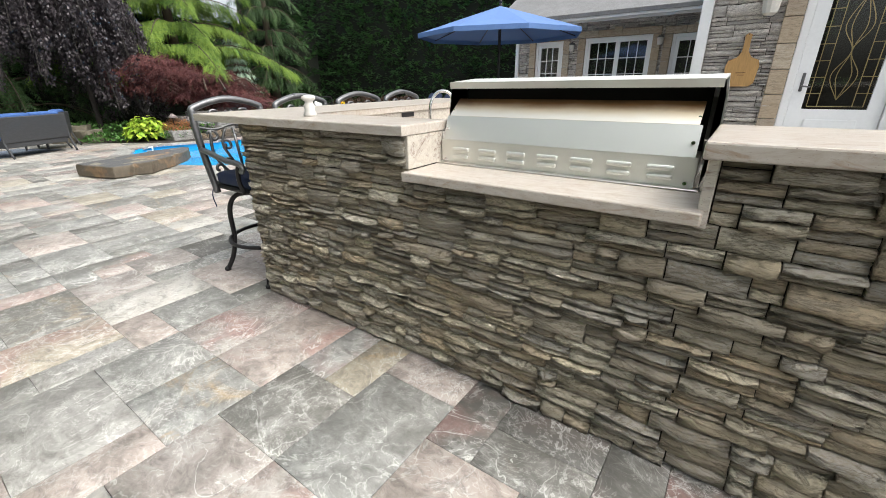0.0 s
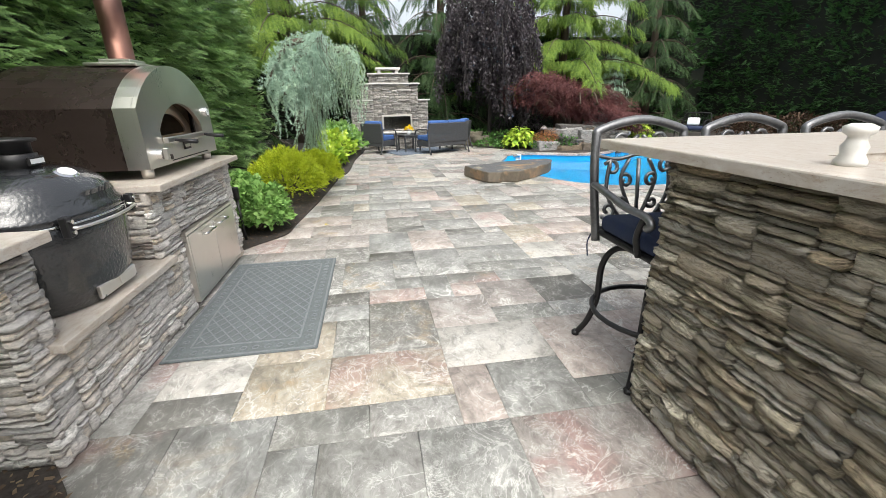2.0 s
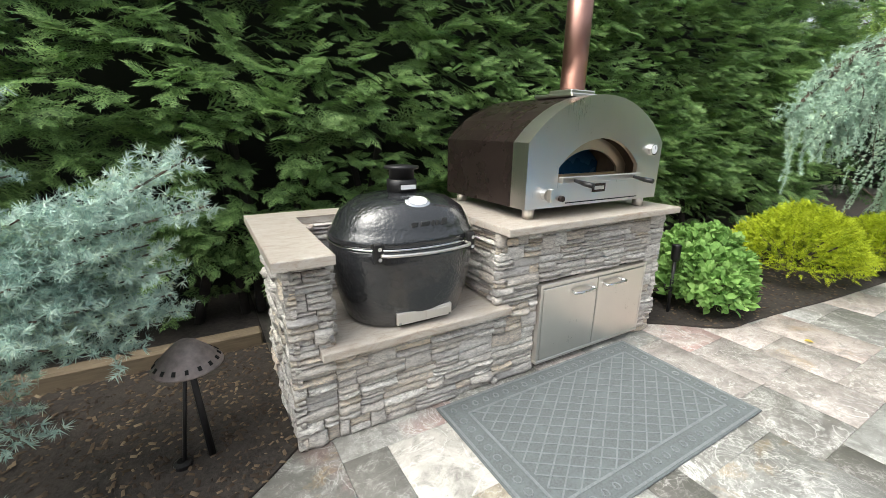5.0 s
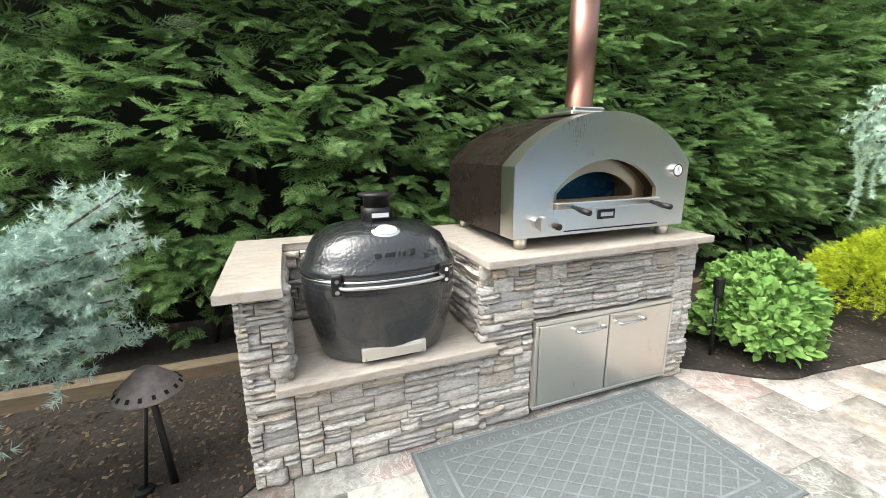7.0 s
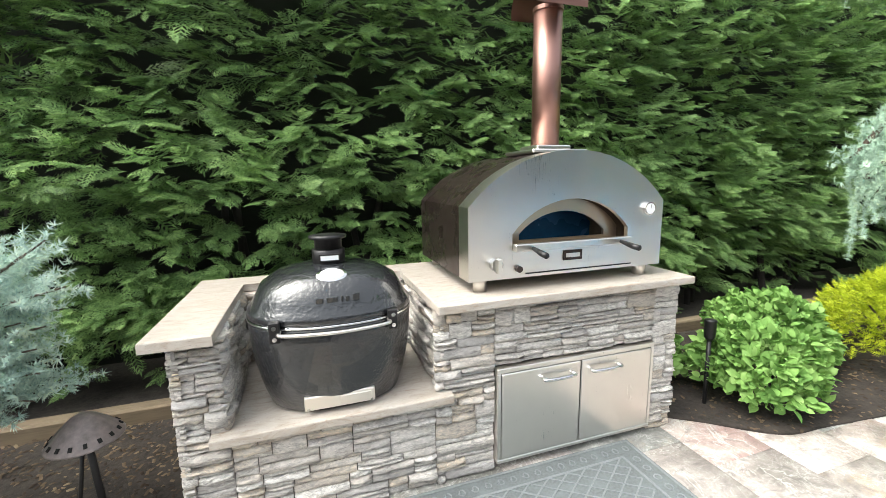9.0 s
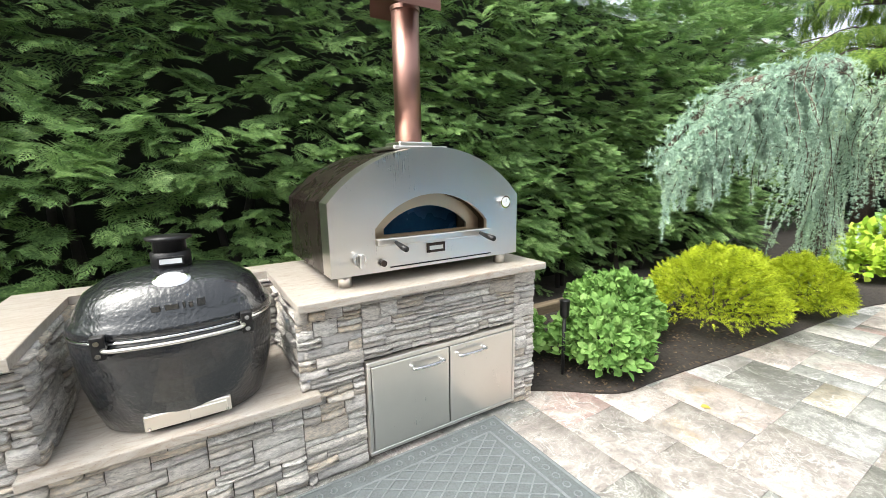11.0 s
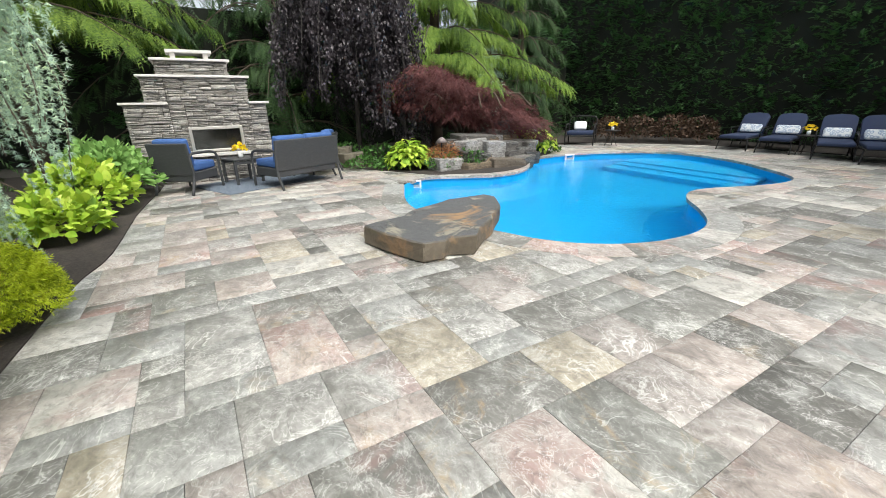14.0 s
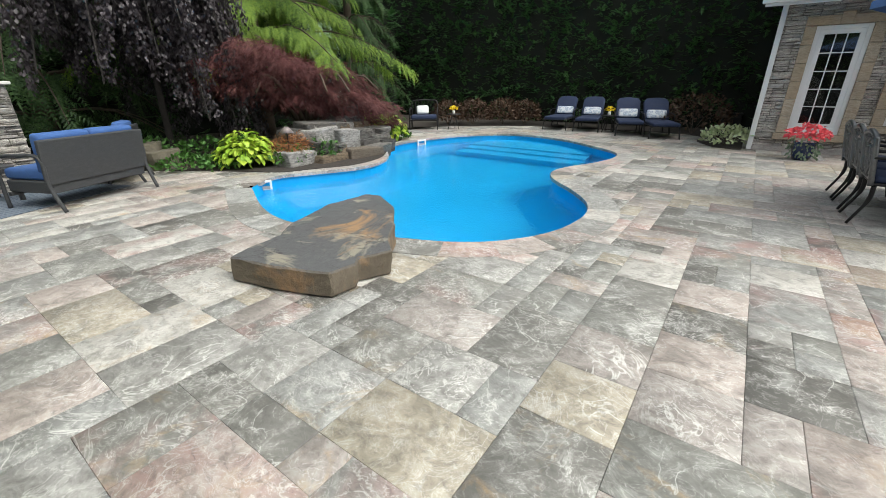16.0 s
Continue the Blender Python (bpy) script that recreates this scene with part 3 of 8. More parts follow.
def courses(length, z0, z1, g, low=0.035, high=0.08, short=0.08, long=0.30):
    """Pieces (u, z, width, height) that fill a wall of that length from z0 to z1, some two courses tall."""
    out, z = [], z0
    while z < z1 - 0.012:
        band = min(g.uniform(low, high) * 1.7, z1 - z)
        if z1 - z - band < 0.03:
            band = z1 - z
        u = -g.uniform(0, short)
        while u < length:
            w = g.uniform(short, long)
            a, b = max(u, 0), min(u + w, length)
            if length - b < 0.05:
                b = length
            if b - a > 0.03:
                n = g.choice([1, 2, 2, 3]) if band > 0.075 else g.choice([1, 2, 2])
                cuts = np.sort(np.r_[0, 1, (np.arange(1, n) / n + g.uniform(-0.1, 0.1, n - 1))])
                for c, d in zip(cuts, cuts[1:]):
                    out.append((a, z + c * band, b - a, (d - c) * band))
            u = b if b == length else u + w
            if b == length:
                break
        z += band
    return out


def lay(parent, name, material, spots, pieces, g, depth=0.035, single=True, meshes={}):
    """Lays pieces on walls. spots: (origin, u direction, outward normal), one a piece. As single objects, or joined into one."""
    packs = []
    for (o, u, n), (a, z, w, h) in zip(spots, pieces):
        k, t = int(g.integers(len(LEDGE))), depth * g.uniform(0.4, 1.45)
        o, u, n = np.array(o, float), np.array(u, float), np.array(n, float)
        gap = 0.005
        base = o + u * (a + gap / 2) + np.array([0, 0, z + gap / 2])
        m = np.eye(4)
        m[:3, 0], m[:3, 1], m[:3, 2], m[:3, 3] = u * (w - gap), -n * t, (0, 0, h - gap), base
        if single:
            key = (material.name, k)
            if key not in meshes:
                meshes[key] = mesh_of(name, *LEDGE[k])
                meshes[key].materials.append(material)
            ob = new(name, meshes[key])
            ob.parent = parent
            ob.matrix_basis = Matrix(m.tolist())
        else:
            v = np.c_[LEDGE[k][0], np.ones(len(LEDGE[k][0]))] @ m.T
            packs.append((v[:, :3], LEDGE[k][1]))
    if packs:
        tagged(put(name, mesh_of(name, *joined(*packs)), material, parent), kind="stuff")


WALLS = []  # stone facings to lay at the end: parent, name, material, origin, u, normal, length, z0, z1, depth, single


def face(parent, material, origin, u, n, length, z0, z1, depth=0.035, single=True, **kw):
    WALLS.append((parent, material, origin, u, n, length, z0, z1, depth, single, kw))


# ---- the bar and grill island ----
island = thing("bar_island", "L-shaped outdoor bar island faced with stacked brown ledgestone", "outdoor bar", kind="structure")
part("core", boxes((-2.40, -1.15, 1.36, 1.58, 0, 1.095), (-1.15, -0.04, 1.36, 2.2, 0, 0.905), (-0.04, 2.4, 1.36, 1.75, 0, 1.095), (-2.40, -2.17, 1.58, 3.85, 0, 1.095), (-2.17, -1.45, 1.58, 3.85, 0, 0.905)), MORTAR, island)
part("bar_top", slab(bmesh.new(), [(-2.86, 1.285), (-1.125, 1.285), (-1.125, 1.62), (-2.12, 1.62), (-2.12, 3.9), (-2.86, 3.9)], 1.10, 1.142, 0.007), GRANITE, island, "pale veined granite bar top")
part("grill_ledge", boxes((-1.135, -0.045, 1.28, 1.56, 0.915, 0.955), bevel=0.006, segments=2), GRANITE, island, "pale granite ledge behind the grill")
part("counter", boxes((-2.145, -1.40, 1.60, 3.85, 0.915, 0.955), bevel=0.006, segments=2), GRANITE, island, "pale granite sink counter")
part("side_cap", boxes((-0.075, 2.4, 1.285, 1.80, 1.10, 1.148), bevel=0.007, segments=2), GRANITE, island, "pale granite cap")
part("upstand", boxes((-1.165, -1.128, 1.325, 1.585, 0.958, 1.098), bevel=0.003), GRANITE_DARK, island, "streaked granite upstand")
part("upstand", boxes((-0.062, -0.032, 1.325, 1.80, 0.90, 1.098), bevel=0.003), GRANITE_DARK, island, "streaked granite upstand")
part("upstand", boxes((-2.165, -2.135, 1.60, 3.85, 0.957, 1.098), bevel=0.003), GRANITE_DARK, island, "streaked granite upstand")
part("upstand", boxes((-2.134, -1.17, 1.585, 1.612, 0.957, 1.098), bevel=0.003), GRANITE_DARK, island, "streaked granite upstand")
for y in (1.78, 2.45, 3.1):
    part("socket_strip", boxes((-2.133, -2.122, y, y + 0.14, 1.06, 1.092), bevel=0.002), BLACK_IRON, island, "dark socket strip")
face(island, STONE_BROWN, (-2.43, 1.36, 0), (1, 0, 0), (0, -1, 0), 3.95, 0, 0.91, 0.042, low=0.024, high=0.047, short=0.07, long=0.25)
face(island, STONE_BROWN, (-2.43, 1.36, 0), (1, 0, 0), (0, -1, 0), 1.29, 0.91, 1.10, 0.042, low=0.024, high=0.047, short=0.07, long=0.25)
face(island, STONE_BROWN, (-0.03, 1.36, 0), (1, 0, 0), (0, -1, 0), 1.55, 0.91, 1.10, 0.042, low=0.024, high=0.047, short=0.07, long=0.25)
face(island, STONE_BROWN, (-2.40, 3.85, 0), (0, -1, 0), (-1, 0, 0), 2.52, 0, 1.10, 0.042, low=0.024, high=0.047, short=0.07, long=0.25)

# ---- the oven and charcoal grill island ----
kitchen = thing("oven_island", "outdoor oven island faced with stacked pale grey ledgestone", "outdoor kitchen", kind="structure")
part("core", boxes((-2.63, -2.49, -1.80, -1.06, 0, 0.86), (-3.53, -2.63, -1.80, -1.06, 0, 0.425), (-3.53, -2.63, -1.80, -1.70, 0.425, 0.86), (-3.80, -3.53, -1.80, -1.06, 0, 0.86), (-4.73, -3.80, -1.80, -1.06, 0, 0.05), (-4.73, -3.80, -1.80, -1.06, 0.54, 0.86), (-4.73, -3.80, -1.80, -1.30, 0.05, 0.54), (-4.88, -4.73, -1.80, -1.06, 0, 0.86)), MORTAR_PALE, kitchen)
part("pier_cap", slab(bmesh.new(), [(-2.64, -0.945), (-2.41, -0.945), (-2.41, -1.88), (-3.50, -1.88), (-3.50, -1.70), (-2.64, -1.70)][::-1], 0.865, 0.905, 0.006), GRANITE, kitchen, "pale granite cap round the grill niche")
part("oven_shelf", boxes((-4.905, -3.485, -1.88, -0.95, 0.866, 0.906), bevel=0.006, segments=2), GRANITE, kitchen, "pale granite slab under the oven")
part("grill_shelf", boxes((-3.565, -2.575, -1.72, -0.985, 0.432, 0.472), bevel=0.006, segments=2), GRANITE, kitchen, "pale granite slab under the grill")
W = (1, 0, 0), (0, -1, 0)
face(kitchen, STONE_GREY, (-2.455, -1.06, 0), (-1, 0, 0), (0, 1, 0), 0.185, 0.0, 0.865, 0.027, low=0.022, high=0.05, short=0.07, long=0.27)
face(kitchen, STONE_GREY, (-2.64, -1.06, 0), (-1, 0, 0), (0, 1, 0), 0.85, 0, 0.432, 0.027, low=0.022, high=0.05, short=0.07, long=0.27)
face(kitchen, STONE_GREY, (-3.49, -1.06, 0), (-1, 0, 0), (0, 1, 0), 0.30, 0, 0.866, 0.027, low=0.022, high=0.05, short=0.07, long=0.27)
face(kitchen, STONE_GREY, (-3.79, -1.06, 0), (-1, 0, 0), (0, 1, 0), 0.95, 0.545, 0.866, 0.027, low=0.022, high=0.05, short=0.07, long=0.27)
face(kitchen, STONE_GREY, (-4.74, -1.06, 0), (-1, 0, 0), (0, 1, 0), 0.17, 0, 0.866, 0.027, low=0.022, high=0.05, short=0.07, long=0.27)
face(kitchen, STONE_GREY, (-2.49, -1.80, 0), (0, 1, 0), (1, 0, 0), 0.77, 0, 0.865, 0.027, low=0.022, high=0.05, short=0.07, long=0.27)
face(kitchen, STONE_GREY, (-4.88, -1.06, 0), (0, -1, 0), (-1, 0, 0), 0.74, 0, 0.866, single=False, low=0.022, high=0.05, short=0.07, long=0.27)
face(kitchen, STONE_GREY, (-2.63, -1.04, 0), (0, -1, 0), (-1, 0, 0), 0.66, 0.475, 0.865, 0.027, low=0.022, high=0.05, short=0.07, long=0.27)
face(kitchen, STONE_GREY, (-3.53, -1.70, 0), (0, 1, 0), (1, 0, 0), 0.66, 0.475, 0.865, 0.027, low=0.022, high=0.05, short=0.07, long=0.27)
face(kitchen, STONE_GREY, (-2.63, -1.70, 0), (-1, 0, 0), (0, 1, 0), 0.9, 0.475, 0.865, single=False, low=0.022, high=0.05, short=0.07, long=0.27)

# ---- the fireplace ----
hearth = thing("fireplace", "tiered outdoor fireplace of stacked grey ledgestone with limestone caps", "fireplace", kind="structure")
FX = -13.6
TIERS = ((-0.31, 1.92, 0.0, 1.36), (0.01, 1.64, 1.40, 1.80), (0.26, 1.36, 1.84, 2.06))
part("core", boxes((FX - 0.9, FX - 0.03, -0.27, 0.58, 0, 1.35), (FX - 0.9, FX - 0.03, 1.42, 1.88, 0, 1.35), (FX - 0.9, FX - 0.03, 0.58, 1.42, 0, 0.55), (FX - 0.9, FX - 0.03, 0.58, 1.42, 0.97, 1.35), (FX - 0.9, FX - 0.4, 0.58, 1.42, 0.55, 0.97), (FX - 0.85, FX - 0.03, 0.05, 1.60, 1.351, 1.79), (FX - 0.8, FX - 0.03, 0.3, 1.32, 1.82, 2.05)), MORTAR, hearth)
for y0, y1, z1 in ((-0.36, 0.34, 1.36), (1.62, 1.97, 1.36), (-0.04, 1.69, 1.80), (0.21, 1.41, 2.06)):
    part("cap", boxes((FX - 0.95, FX + 0.05, y0, y1, z1, z1 + 0.04), bevel=0.006), LIMESTONE, hearth, "pale limestone cap")
STACK = dict(low=0.026, high=0.055, short=0.12, long=0.42)
for y0, y1, z0, z1 in TIERS:
    face(hearth, STONE_HEARTH, (FX - 0.9, y0 + 0.04, 0), (1, 0, 0), (0, -1, 0), 0.9, z0, z1, 0.04, False, **STACK)
    face(hearth, STONE_HEARTH, (FX, y1 - 0.04, 0), (-1, 0, 0), (0, 1, 0), 0.9, z0, z1, 0.04, False, **STACK)
for a, b, z0, z1 in ((-0.31, 0.34, 0, 1.36), (0.34, 0.58, 0, 1.36), (1.42, 1.62, 0, 1.36), (1.62, 1.92, 0, 1.36), (0.58, 1.42, 0, 0.53), (0.58, 1.42, 0.98, 1.36), (0.34, 1.62, 1.36, 1.80), (0.01, 0.34, 1.40, 1.80), (0.26, 1.36, 1.84, 2.06)):
    face(hearth, STONE_HEARTH, (FX - 0.03, a, 0), (0, 1, 0), (1, 0, 0), b - a, z0, z1, 0.04, False, **STACK)
part("chimney_pot", boxes((FX - 0.6, FX - 0.15, 0.52, 0.60, 2.10, 2.20), (FX - 0.6, FX - 0.15, 1.02, 1.10, 2.10, 2.20)), LIMESTONE, hearth)
part("chimney_cap", boxes((FX - 0.65, FX - 0.1, 0.46, 1.16, 2.20, 2.25), bevel=0.006), LIMESTONE, hearth, "limestone chimney lid")
# grey lifted in the colour to stand for the reflection on the glass
part("firebox", boxes((FX - 0.38, FX - 0.36, 0.58, 1.42, 0.55, 0.97)), plain("smoky_brick_reflection", (0.16, 0.155, 0.14), 0.9, scale=15, vary=0.5), hearth, "sooty firebox back, greyed for the glass's reflection")
part("insert_frame", boxes((FX - 0.02, FX + 0.025, 0.56, 0.61, 0.54, 0.98), (FX - 0.02, FX + 0.025, 1.39, 1.44, 0.54, 0.98), (FX - 0.02, FX + 0.025, 0.61, 1.39, 0.93, 0.98), (FX - 0.02, FX + 0.025, 0.61, 1.39, 0.54, 0.58), bevel=0.005), STEEL, hearth, "steel fireplace frame")
glass = part("fire_glass", boxes((FX - 0.03, FX - 0.022, 0.6, 1.4, 0.56, 0.95)), clear("smoky_glass", (0.75, 0.78, 0.78)), hearth, "dark fireplace glass")
glass.visible_shadow = False
part("hearth_shelf", boxes((FX - 0.05, FX + 0.10, 0.45, 1.55, 0.46, 0.51), bevel=0.006), LIMESTONE, hearth, "pale limestone hearth shelf")

# ---- foliage materials ----
HEDGE_GREEN = leafy("cypress_green", [(0.060, 0.104, 0.042), (0.165, 0.280, 0.100), (0.300, 0.470, 0.165), (0.480, 0.660, 0.260)], 0.45, 0.36, 5.0)
HEDGE_DARK = leafy("clipped_hedge_green", [(0.022, 0.060, 0.020), (0.044, 0.118, 0.036), (0.080, 0.190, 0.056), (0.120, 0.260, 0.078)], 0.55, 0.15)
CEDAR_GREEN = leafy("cedar_green", [(0.040, 0.080, 0.016), (0.100, 0.180, 0.030), (0.200, 0.310, 0.045), (0.300, 0.420, 0.070)], 0.55, 0.35)
CEDAR_DARK = leafy("dark_conifer_green", [(0.013, 0.029, 0.010), (0.026, 0.058, 0.018), (0.046, 0.091, 0.026), (0.065, 0.117, 0.033)], 0.6, 0.15)
BLUE_NEEDLE = leafy("blue_needles", [(0.230, 0.340, 0.262), (0.360, 0.500, 0.395), (0.470, 0.620, 0.480), (0.600, 0.710, 0.400)], 0.6, 0.15)
SPRUCE_NEEDLE = leafy("silver_blue_needles", [(0.25, 0.37, 0.33), (0.40, 0.54, 0.48), (0.53, 0.66, 0.59), (0.62, 0.70, 0.47)], 0.6, 0.25, 6.0)
BEECH_LEAF = leafy("purple_beech_leaf", [(0.014, 0.011, 0.013), (0.032, 0.026, 0.030), (0.065, 0.055, 0.062), (0.120, 0.108, 0.116)], 0.35, 0.1)
MAPLE_LEAF = leafy("red_maple_leaf", [(0.04, 0.012, 0.014), (0.085, 0.026, 0.028), (0.13, 0.045, 0.042), (0.18, 0.07, 0.06)], 0.55, 0.2, 3.0)
GOLD_LEAF = leafy("gold_cypress", [(0.12, 0.17, 0.015), (0.34, 0.43, 0.02), (0.56, 0.64, 0.04), (0.70, 0.75, 0.08)], 0.6, 0.3, 6.0)
SEDUM_LEAF = leafy("fresh_green_leaf", [(0.095, 0.200, 0.050), (0.175, 0.325, 0.082), (0.255, 0.430, 0.120), (0.350, 0.520, 0.180)], 0.85, 0.3, 6.0)
HOSTA_LEAF = leafy("lime_hosta_leaf", [(0.161, 0.322, 0.034), (0.299, 0.460, 0.046), (0.437, 0.575, 0.069), (0.552, 0.644, 0.115)], 0.4, 0.25, 4.0)
COVER_LEAF = leafy("low_green_leaf", [(0.03, 0.08, 0.02), (0.06, 0.15, 0.03), (0.10, 0.22, 0.045)], 0.5, 0.2, 4.0)
BARBERRY = leafy("brown_red_leaf", [(0.035, 0.022, 0.014), (0.07, 0.04, 0.025), (0.11, 0.07, 0.04)], 0.6, 0.15, 3.0)
DARK_BARK = plain("dark_bark", (0.025, 0.02, 0.018), 0.95, scale=25, vary=0.5, relief=0.8)
# near-black for hedge cores: the shade between fronds is put into the colour
INNER_SHADE = plain("hedge_inner_shade", (0.008, 0.011, 0.006), 1.0)

SPRAY, FRINGE, FROND = feather(6, 0.30, 0.12, 0.11), feather(7, 0.17, 0.1, 0.075), frond(5, 0.038)
NEEDLES_FINE = tuft(9, 0.085, 0.95)
LEAF_SEDUM = blade(0.34, 0.16, 0.3)
LEAF, LEAF_ROUND, LEAF_BIG = blade(0.28), blade(0.40, 0.12, 0.22), blade(0.34, 0.18, 0.45, 4)


def noise_at(p, scale):
    return np.array([noise.noise(Vector((float(a) * scale, float(b) * scale, float(c) * scale))) for a, b, c in p])


# ---- hedges ----
def hedge_leaves(n, x0, x1, y, z0, z1, out, size, fronds, rough):
    """Fronds of a hedge whose face is at y and looks along out (+1 or -1): branch tips that push out unevenly."""
    tips = np.c_[rng.uniform(x0, x1, n), np.full(n, y), z0 + (z1 - z0) * rng.uniform(0, 1, n) ** 0.9]
    swell = noise_at(tips * (1, 0, 1.5), 1.1) * rough * 1.3 + noise_at(tips * (1, 0, 1.8) + (40, 0, 0), 3.2) * rough
    tips[:, 1] += out * (swell + rng.normal(0, rough * 0.25, n))
    keep = swell > -rough * 0.75
    tips = tips[keep]
    n = len(tips)
    ways = np.c_[rng.normal(0, 0.55, n), out * np.full(n, 0.9), rng.normal(0.22, 0.28, n)]
    at = np.repeat(tips, fronds, 0)
    way = np.repeat(ways, fronds, 0)
    m = len(at)
    back = rng.uniform(0, 1, m) ** 1.3 * size * 2.2
    at = at - way * back[:, None] + rng.normal(0, size * 0.22, (m, 3))
    lean = way + rng.normal(0, 0.45, (m, 3)) * (1, 0.5, 0.7)
    ups = np.c_[rng.normal(0, 0.35, m), -0.2 * out * np.ones(m), np.ones(m)]
    return scatter(SPRAY, at, lean, ups, size * rng.uniform(0.6, 1.35, m))


def hedge_boughs(n, x0, x1, y, z0, z1, size, per, rough):
    """Boughs of a loose cypress hedge that looks along +y: each one a fan of flat fronds, in shelves with dark gaps between."""
    root = np.c_[rng.uniform(x0, x1, n), np.full(n, y), rng.uniform(z0, z1, n)]
    swell = noise_at(root * (1, 0, 1.6), 1.0) * rough * 1.3 + noise_at(root * (1, 0, 2.2) + (40, 0, 0), 2.8) * rough
    root[:, 1] += swell - size * 0.9
    root = root[swell > -rough * 0.85]
    n = len(root)
    turn = rng.normal(0, 0.65, n)
    way = np.c_[np.sin(turn), np.cos(turn), rng.normal(0.12, 0.26, n)]
    way /= np.linalg.norm(way, axis=1, keepdims=True)
    up = np.c_[rng.normal(0, 0.28, n), np.full(n, 0.62) + rng.normal(0, 0.25, n), np.ones(n)]
    side = np.cross(way, up)
    side /= np.linalg.norm(side, axis=1, keepdims=True)
    long = size * rng.uniform(1.1, 1.9, n)
    at, ways, ups, sizes = [], [], [], []
    for k in range(per):
        q = 0.25 + 0.75 * k / (per - 1)
        s = (0 if k == per - 1 else 1 if k % 2 else -1) * rng.uniform(0.5, 1.05, n)
        at.append(root + way * (long * q)[:, None] + np.c_[rng.normal(0, 0.01, (n, 2)), -0.10 * long * q * q])
        ways.append(way + side * s[:, None] + np.c_[np.zeros((n, 2)), rng.normal(-0.10, 0.16, n)])
        ups.append(up + rng.normal(0, 0.22, (n, 3)))
        sizes.append(size * (1.12 - 0.35 * q) * rng.uniform(0.7, 1.2, n))
    return scatter(FROND, np.concatenate(at), np.concatenate(ways), np.concatenate(ups), np.concatenate(sizes))


h = thing("hedge_near", "tall dense green cypress hedge behind the oven island", "hedge", kind="structure")
# core boxes behind the foliage, coloured as the hedge's inner shade
part("inside", boxes((-11.5, 1.3, -3.7, -3.15, 0, 3.5), (1.3, 7, -3.7, -2.9, 0, 1.0)), INNER_SHADE, h)
packs = [hedge_boughs(2650, -9.0, -0.9, -2.42, 0.5, 3.6, 0.15, 7, 0.20), hedge_boughs(200, -9.0, -0.9, -2.62, 0.1, 0.7, 0.15, 7, 0.15), hedge_boughs(150, -9.0, 0.6, -2.42, 3.5, 4.6, 0.28, 7, 0.25), hedge_boughs(340, -11.8, -9.0, -2.42, 0.1, 4.6, 0.24, 7, 0.16), hedge_boughs(130, -0.9, 1.3, -2.42, 0.2, 3.7, 0.25, 7, 0.26),
         hedge_leaves(130, 1.3, 7, -2.42, 0.1, 1.2, 1, 0.25, 8, 0.2), hedge_boughs(850, -11.6, 1, -2.66, 0.4, 3.6, 0.29, 6, 0.10), hedge_leaves(100, -11.6, 1, -2.85, 3.3, 4.3, 1, 0.26, 8, 0.2)]
v, f = hedge_leaves(300, 2.3, 4.6, -11.75, 0.1, 4.9, 1, 0.2, 12, 0.2)
packs.append((np.c_[v[:, 1], -v[:, 0], v[:, 2]], f))
tagged(put("foliage", mesh_of("foliage", *joined(*packs)), HEDGE_GREEN, h), kind="stuff")
for i in range(24):
    x, y = rng.uniform(-9, 1), rng.uniform(-2.75, -2.55)
    bm = bmesh.new()
    tube(bm, bend([(x, y, 0), (x + rng.normal(0, 0.06), y - 0.05, 0.5), (x + rng.normal(0, 0.12), y - 0.25, 1.3)], 3), [0.035] * 4 + [0.028] * 3, 6)
    part("stem", bm, DARK_BARK, h, smooth=True)

h = thing("hedge_far", "very tall dark clipped evergreen hedge beyond the pool", "hedge", kind="structure")
part("inside", boxes((-26, -2, 15.55, 17.0, 0, 6.6)), INNER_SHADE, h)
v, f = joined(hedge_leaves(2500, -20, -4.5, 15.35, 0.05, 5.4, -1, 0.20, 6, 0.09), hedge_leaves(200, -24, -20, 15.35, 0.05, 6.9, -1, 0.3, 8, 0.11), hedge_leaves(300, -20, -3, 15.35, 5.4, 6.9, -1, 0.3, 8, 0.11))
tagged(put("foliage", mesh_of("foliage", v, f), HEDGE_DARK, h), kind="stuff")
h = thing("hedge_west", "dark evergreen hedge behind the fireplace", "hedge", kind="structure")
part("inside", boxes((-19.6, -18.5, -9, 15, 0, 3.75)), INNER_SHADE, h)
v, f = hedge_leaves(900, -15, 9, -18.35, 0.05, 4.05, 1, 0.38, 6, 0.22)
tagged(put("foliage", mesh_of("foliage", np.c_[v[:, 1], -v[:, 0], v[:, 2]], f), HEDGE_DARK, h), kind="stuff")


